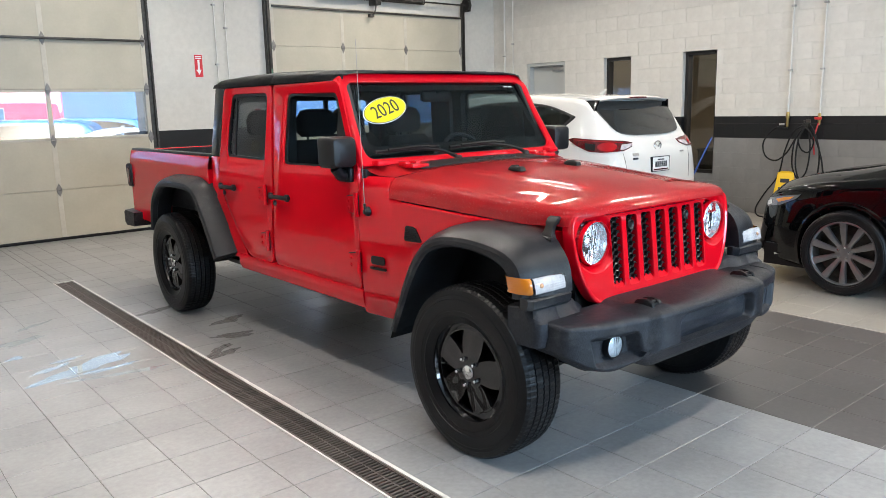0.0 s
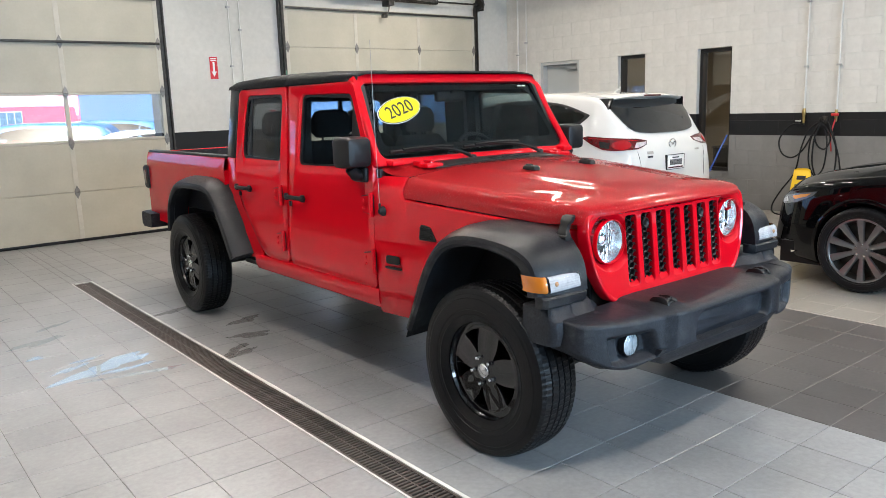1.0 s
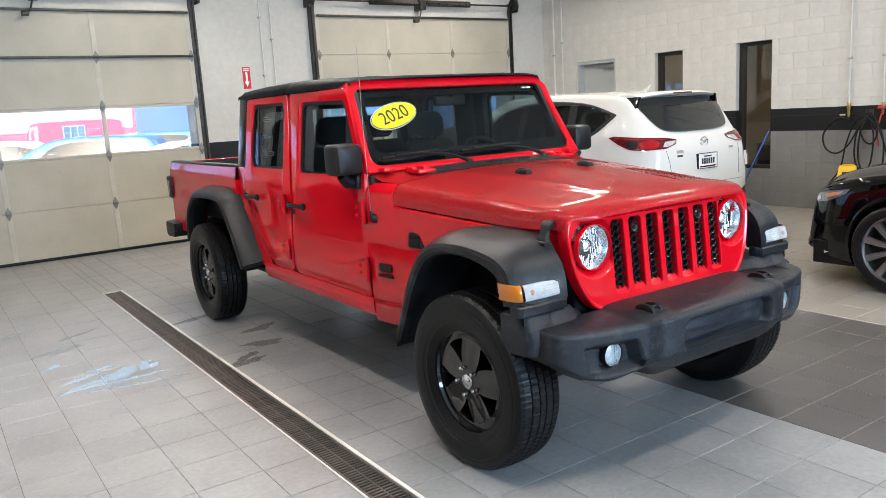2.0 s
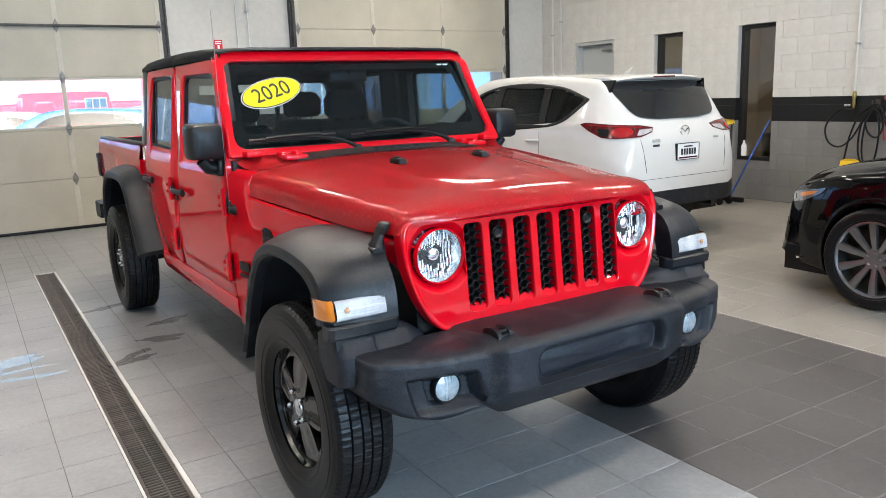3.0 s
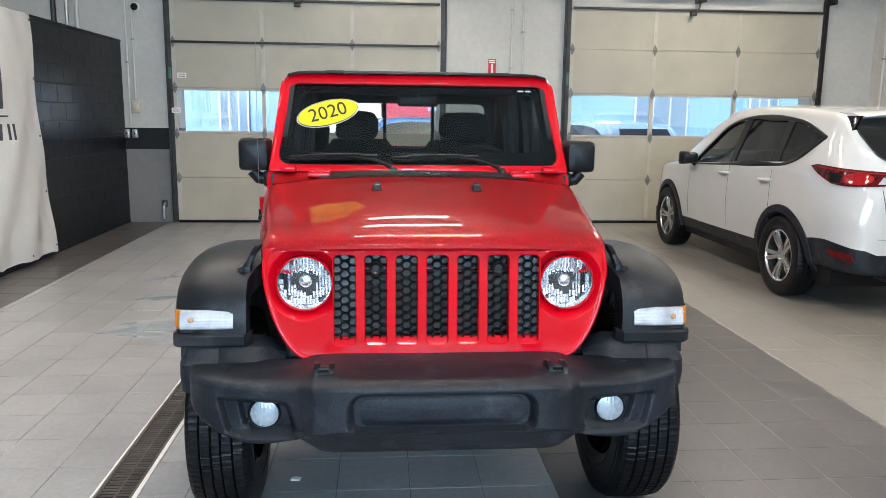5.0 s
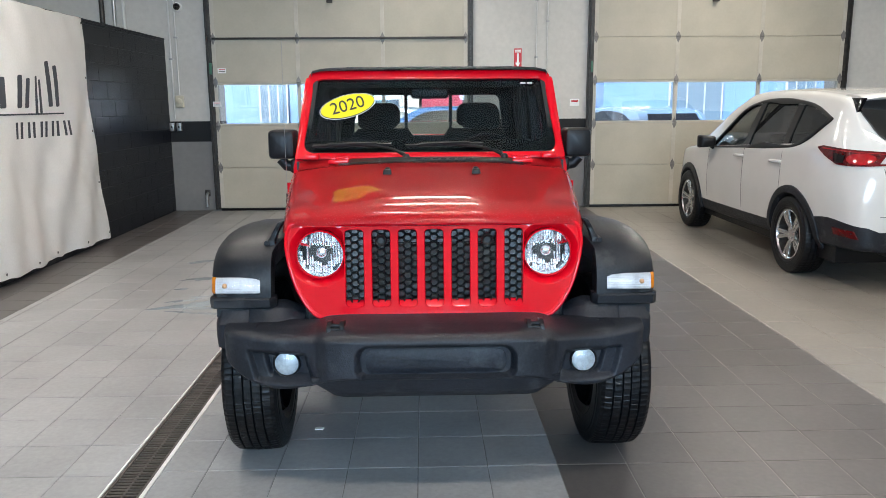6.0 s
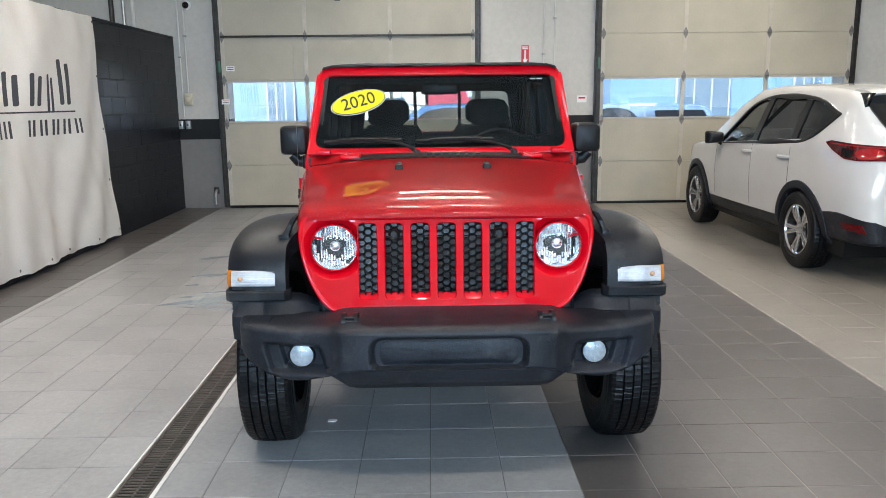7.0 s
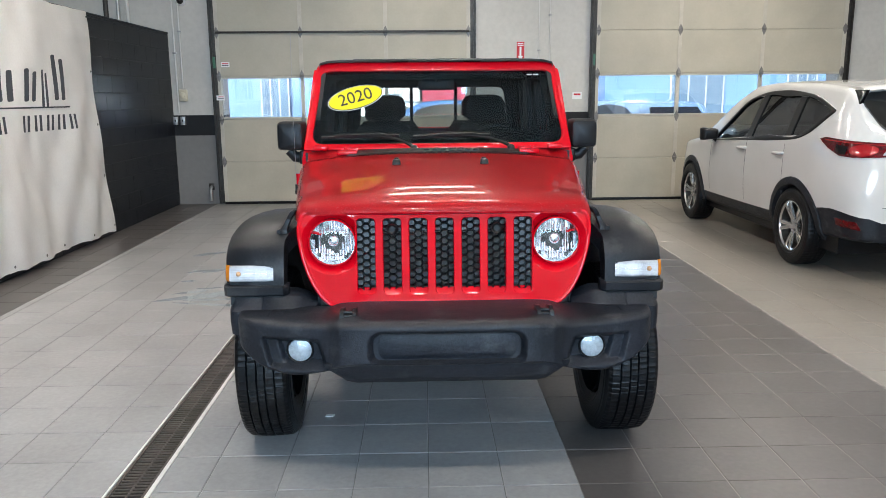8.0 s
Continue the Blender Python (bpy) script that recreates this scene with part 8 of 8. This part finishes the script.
bm = B()
revolve(bm, [(-0.08, 0.012), (-0.03, 0.018), (0.0, 0.022), (0.07, 0.017)], 12, "Z")
part("valve_body", bm, BRASS, valve2)
bm = B()
box(bm, -0.05, -0.02, -0.045, 0.045, -0.01, 0.025, 0.008)
tube(bm, smooth_path([(-0.02, 0.0, -0.05), (-0.05, 0.03, -0.25), (-0.04, 0.02, -0.45)], 5), 0.009, 6)
part("handle", bm, RED_P, valve2)
XH = XR - 0.07
hose = thing("air_hose", (0, 0, 0), "coiled black rubber air hose hanging on wall hooks", "hose")
paths = [
    [(XH, 5.10, 1.16), (XH - 0.02, 5.26, 1.16), (XH - 0.04, 5.40, 0.98), (XH - 0.05, 5.36, 0.80), (XH - 0.05, 5.22, 0.74), (XH - 0.05, 5.08, 0.84), (XH - 0.03, 4.97, 1.05), (XH, 4.90, 1.20)],
    [(XH, 4.90, 1.20), (XH - 0.03, 5.02, 1.10), (XH - 0.06, 5.10, 0.85), (XH - 0.07, 5.16, 0.55), (XH - 0.10, 5.32, 0.30), (XH - 0.12, 5.42, 0.10), (XH - 0.2, 5.34, 0.012), (XH - 0.3, 5.1, 0.010)],
    [(XH, 4.88, 1.20), (XH - 0.04, 4.98, 1.0), (XH - 0.06, 4.99, 0.70), (XH - 0.07, 4.90, 0.52), (XH - 0.06, 4.80, 0.62), (XH - 0.04, 4.78, 0.95), (XH, 4.86, 1.20)],
    [(XH, 4.86, 1.20), (XH - 0.05, 4.93, 1.02), (XH - 0.08, 4.93, 0.66), (XH - 0.09, 4.80, 0.42), (XH - 0.08, 4.66, 0.55), (XH - 0.05, 4.66, 0.90), (XH - 0.02, 4.78, 1.18)],
    [(XH, 4.80, 1.20), (XH - 0.05, 4.72, 1.05), (XH - 0.07, 4.62, 0.80), (XH - 0.08, 4.56, 0.50), (XH - 0.10, 4.50, 0.28), (XH - 0.12, 4.40, 0.12)],
    [(XH, 4.90, 1.18), (XH - 0.03, 4.80, 1.12), (XH - 0.04, 4.74, 0.98), (XH - 0.04, 4.80, 0.86), (XH - 0.03, 4.90, 0.90), (XH - 0.02, 4.95, 1.04), (XH, 4.90, 1.18)],
]
for pts in paths:
    bm = B()
    tube(bm, smooth_path(pts, 8), 0.0105, 8)
    part("hose_loop", bm, RUBBER, hose, smooth=80)
for y in (4.87,):
    hk = thing("wall_hook", (XR, y, 1.22), "dark steel hose hook on the wall", "hook")
    bm = B()
    tube(bm, smooth_path([(0, 0, 0), (-0.06, 0, -0.01), (-0.11, 0, 0.0), (-0.12, 0, 0.04)], 4), 0.009, 8)
    part("rod", bm, DARK_STEEL, hk)
    bm = B()
    box(bm, -0.008, 0, -0.03, 0.03, -0.05, 0.05, 0.002)
    part("plate", bm, DARK_STEEL, hk)

# wet floor sign
wf = thing("floor_sign", (10.06, 5.0, 0), "yellow folding wet floor warning sign", "floor sign", turn=8)
SIGN_Y = material("sign_yellow", (0.80, 0.50, 0.01), 0.45, stain=0.08)
for s in (-1, 1):
    bm = B()
    loop = [(s * 0.14 * (1 - z / 0.64) - s * 0.004, y * (1 - 0.35 * z / 0.62), z) for y, z in ((-0.15, 0), (0.15, 0), (0.15, 0.60), (0.08, 0.62), (-0.08, 0.62), (-0.15, 0.60))]
    slab(bm, loop, (-s * 0.012, 0, 0), 0.003)
    pn = part("panel", bm, SIGN_Y, wf)
    if s < 0:
        for z, w, h in ((0.50, 0.11, 0.05), (0.40, 0.14, 0.03), (0.33, 0.12, 0.03)):
            bm = B()
            x = s * 0.14 * (1 - z / 0.64) - s * 0.004
            k = s * 0.14 / 0.64
            slab(bm, [(x - k * dz - 0.003, y, z + dz) for y, dz in ((-w / 2, -h / 2), (w / 2, -h / 2), (w / 2, h / 2), (-w / 2, h / 2))], (0.002, 0, 0))
            part("text_bar", bm, INK, pn, smooth=None)

# trolley and squeegee by the wall
cart = thing("trolley", (9.68, 6.50, 0), "small dark trolley with a yellow cloth on top", "trolley")
for x in (-0.09, 0.09):
    for y in (-0.13, 0.13):
        bm = B()
        tube(bm, [(x, y, 0.10), (x, y, 1.02)], 0.014, 8)
        part("post", bm, DARK_STEEL, cart)
        bm = B()
        revolve(bm, [(-0.015, 0.0), (-0.015, 0.045), (0.015, 0.045), (0.015, 0)], 16, "X", centre=(x, y, 0.046))
        box(bm, x - 0.02, x + 0.02, y - 0.02, y + 0.02, 0.075, 0.115)
        part("caster", bm, RUBBER, cart)
for z in (0.16, 0.56, 1.0):
    bm = B()
    box(bm, -0.11, 0.11, -0.15, 0.15, z, z + 0.02, 0.004)
    part("shelf", bm, DARK_STEEL, cart)
bm = B()
box(bm, -0.095, -0.088, -0.115, 0.115, 0.20, 0.98)
part("side_sheet", bm, material("greenish_sheet", (0.35, 0.42, 0.40), 0.2, coat=0.5), cart, "pale greenish side sheet")
rag = thing("cloth", (9.68, 6.50, 1.02), "crumpled yellow cleaning cloth on the trolley", "cloth")
bm = B()
rows = [[(-0.12 + 0.24 * i / 14, -0.16 + 0.32 * j / 16, 0.022 + 0.03 * (0.5 + noise.noise((i * 0.45, j * 0.4, 1.0))) - (0.05 if j < 1 or j > 15 else 0)) for j in range(17)] for i in range(15)]
loft(bm, rows)
bmesh.ops.solidify(bm, geom=bm.faces, thickness=0.004)
part("fabric", bm, material("yellow_cloth", (0.75, 0.52, 0.03), 0.85, grain=0.08, scale=80), rag, smooth=80)
sq = thing("squeegee", (0, 0, 0), "blue handled floor squeegee leaning on the wall", "squeegee")
bm = B()
tube(bm, [(9.98, 6.52, 0.05), (XR - 0.016, 6.22, 1.02)], 0.013, 8)
part("pole", bm, material("blue_handle", (0.03, 0.08, 0.32), 0.4), sq, "blue pole")
bm = B()
box(bm, 9.95, 10.01, 6.32, 6.72, 0.0, 0.06, 0.01)
part("blade", bm, RUBBER, sq)
bt = thing("spray_bottle", (XR + 0.10, 6.66, 0.553), "white plastic bottle on the window sill", "bottle")
bm = B()
revolve(bm, [(0, 0), (0, 0.035), (0.13, 0.035), (0.17, 0.015), (0.20, 0.015), (0.20, 0)], 16, "Z")
part("bottle", bm, LAMP_WHITE, bt)

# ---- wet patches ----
WATER = bpy.data.materials.new("sky_tinted_water")
WATER.use_nodes = True
_b = WATER.node_tree.nodes["Principled BSDF"]
# clear water; the blue of the reflected sky is put into its colours
sock(_b, "Base Color", (0.66, 0.86, 1, 1)), sock(_b, "Specular Tint", (0.45, 0.75, 1, 1)), sock(_b, "Roughness", 0.02), sock(_b, "IOR", 1.5), sock(_b, "Transmission Weight", 1.0)
DAMP = bpy.data.materials.new("damp_stain")
DAMP.use_nodes = True
_n = DAMP.node_tree
_p = _n.nodes["Principled BSDF"]
sock(_p, "Base Color", (0.10, 0.085, 0.07, 1)), sock(_p, "Roughness", 0.25), sock(_p, "Alpha", 0.45)
rng = random.Random(21)
k = 0
for cx, cy, a, b, turn in ((1.55, 5.22, 0.26, 0.10, 20), (1.66, 4.93, 0.22, 0.035, -12), (1.36, 5.32, 0.12, 0.03, 30), (1.33, 6.12, 0.20, 0.05, 25), (1.48, 5.45, 0.08, 0.03, 10), (1.23, 5.72, 0.06, 0.03, 0),
                           (1.62, 5.08, 0.18, 0.03, 8), (2.29, 4.85, 0.11, 0.04, 15), (1.50, 6.5, 0.14, 0.03, 35), (2.40, 6.3, 0.20, 0.05, 20), (1.1, 6.9, 0.22, 0.04, 30), (2.52, 5.2, 0.16, 0.05, -20), (2.30, 4.95, 0.12, 0.04, 35), (2.65, 5.6, 0.15, 0.05, 10)):
    t = math.radians(turn)
    n = 40
    ph = [rng.uniform(0, 6.3) for _ in range(4)]
    loop = []
    for q in range(n):
        f = 2 * math.pi * q / n
        r = 1 + 0.28 * math.sin(2 * f + ph[0]) + 0.2 * math.sin(3 * f + ph[1]) + 0.14 * math.sin(5 * f + ph[2]) + 0.1 * math.sin(9 * f + ph[3])
        u, v = a * r * math.cos(f), b * r * math.sin(f)
        loop.append((cx + u * math.cos(t) - v * math.sin(t), cy + u * math.sin(t) + v * math.cos(t), 0.0010))
    bm = B()
    slab(bm, loop, (0, 0, -0.0024))
    if cx > 2.2:
        solid("damp_stain", bm, DAMP, "dark damp stain on the tiles", "stain", "damp stains", smooth=None)
    else:
        solid("water_patch", bm, WATER, "thin patch of water on the tiles, tinted blue for the reflected sky", "water", "wet patches", smooth=None).visible_shadow = False
chip = thing("paper_scrap", (2.80, 2.79, 0.001), "small white scrap on the floor", "scrap")
bm = B()
slab(bm, [(x, y, 0.0) for x, y in ((-0.02, -0.012), (0.018, -0.015), (0.024, 0.008), (0.0, 0.018), (-0.02, 0.01))], (0, 0, 0.004))
part("scrap", bm, SIGN_WHITE, chip)

# ---- the floor tiles nearest the walk, one by one ----
bm = B()
low_tile(bm, 0, T, 0, T, 0.0, 0.0018)
tile_data = {"light": mesh_of("tile", bm, TILE)}
tile_data["dark"] = tile_data["light"].copy()
tile_data["dark"].materials[0] = TILE_DARK
rng = random.Random(11)
for kind, x, y in TILES_LATER:
    ob = new("tile", tile_data[kind])
    ob.parent = floor
    ob.location = (x, y, rng.uniform(-0.0006, 0.0003))

# ---- wall blocks ----
def block_rows(y0, y1, z1, holes):
    """Running bond of 0.4 x 0.2 m blocks, cut round openings."""
    row = 0
    z = 0.0
    while z < z1 - 0.01:
        top = min(z + 0.2032, z1)
        free = [(y0, y1)]
        for a, b, lo, hi in holes:
            if lo < top - 0.03 and hi > z + 0.03:
                free = [q for f in free for q in ((f[0], min(f[1], a)), (max(f[0], b), f[1])) if q[1] - q[0] > 0.02]
        for f in free:
            y = math.floor(f[0] / 0.4064) * 0.4064 + (0.2032 if row % 2 else 0) - 0.4064
            while y < f[1]:
                a, b = max(f[0], y), min(f[1], y + 0.4064)
                if b - a > 0.02:
                    yield a, b, z, top
                y += 0.4064
        row += 1
        z += 0.2032


def block(bm, xf, xb, a, b, z0, z1, g=0.0004, c=0.004, e=0.0013, cy=0.003):
    """A block whose face at xf has a chamfered edge."""
    e *= 1 if xf > xb else -1
    front = [bm.verts.new((xf, y, z)) for y, z in ((a + g + cy, z0 + g + c), (b - g - cy, z0 + g + c), (b - g - cy, z1 - g - c), (a + g + cy, z1 - g - c))]
    mid = [bm.verts.new((xf - e, y, z)) for y, z in ((a + g, z0 + g), (b - g, z0 + g), (b - g, z1 - g), (a + g, z1 - g))]
    back = [bm.verts.new((xb, v.co.y, v.co.z)) for v in mid]
    bm.faces.new(front)
    for k in range(4):
        n = (k + 1) % 4
        bm.faces.new((front[k], front[n], mid[n], mid[k]))
        bm.faces.new((mid[k], mid[n], back[n], back[k]))


def lay_blocks(parent, xf, xb, y0, y1, z1, holes, mat, near, *joint):
    """The near blocks as parts of the wall, sharing meshes; the rest joined."""
    far, shared = B(), {}
    for a, b, lo, hi in block_rows(y0, y1, z1, holes):
        if near(a, lo):
            key = (round(b - a, 3), round(hi - lo, 3))
            if key not in shared:
                bm = B()
                block(bm, xf, xb, 0, key[0], 0, key[1], *joint)
                shared[key] = mesh_of("block", bm, mat)
            ob = new("block", shared[key])
            ob.parent = parent
            ob.location = (0.0010 * noise.noise((a * 3, lo * 7, 1)), a, lo)
        else:
            block(far, xf, xb, a, b, lo, hi, *joint)
    if far.verts:
        tagged(part("blocks", far, mat, parent, smooth=None), kind="stuff")
    else:
        far.free()


lay_blocks(bpy.data.objects["wall_east"], XR, XR + 0.032, YB, YF, HC, WIN, WALL_PAINT, lambda y, z: y > 4.2 and z < 2.7)
lay_blocks(partition, PX, PX - 0.014, PY0, YF, PTOP - 0.006, (), BLACK_BLOCK, lambda y, z: y > 1.2, 0.0006, 0.005, 0.0022, 0.0012)
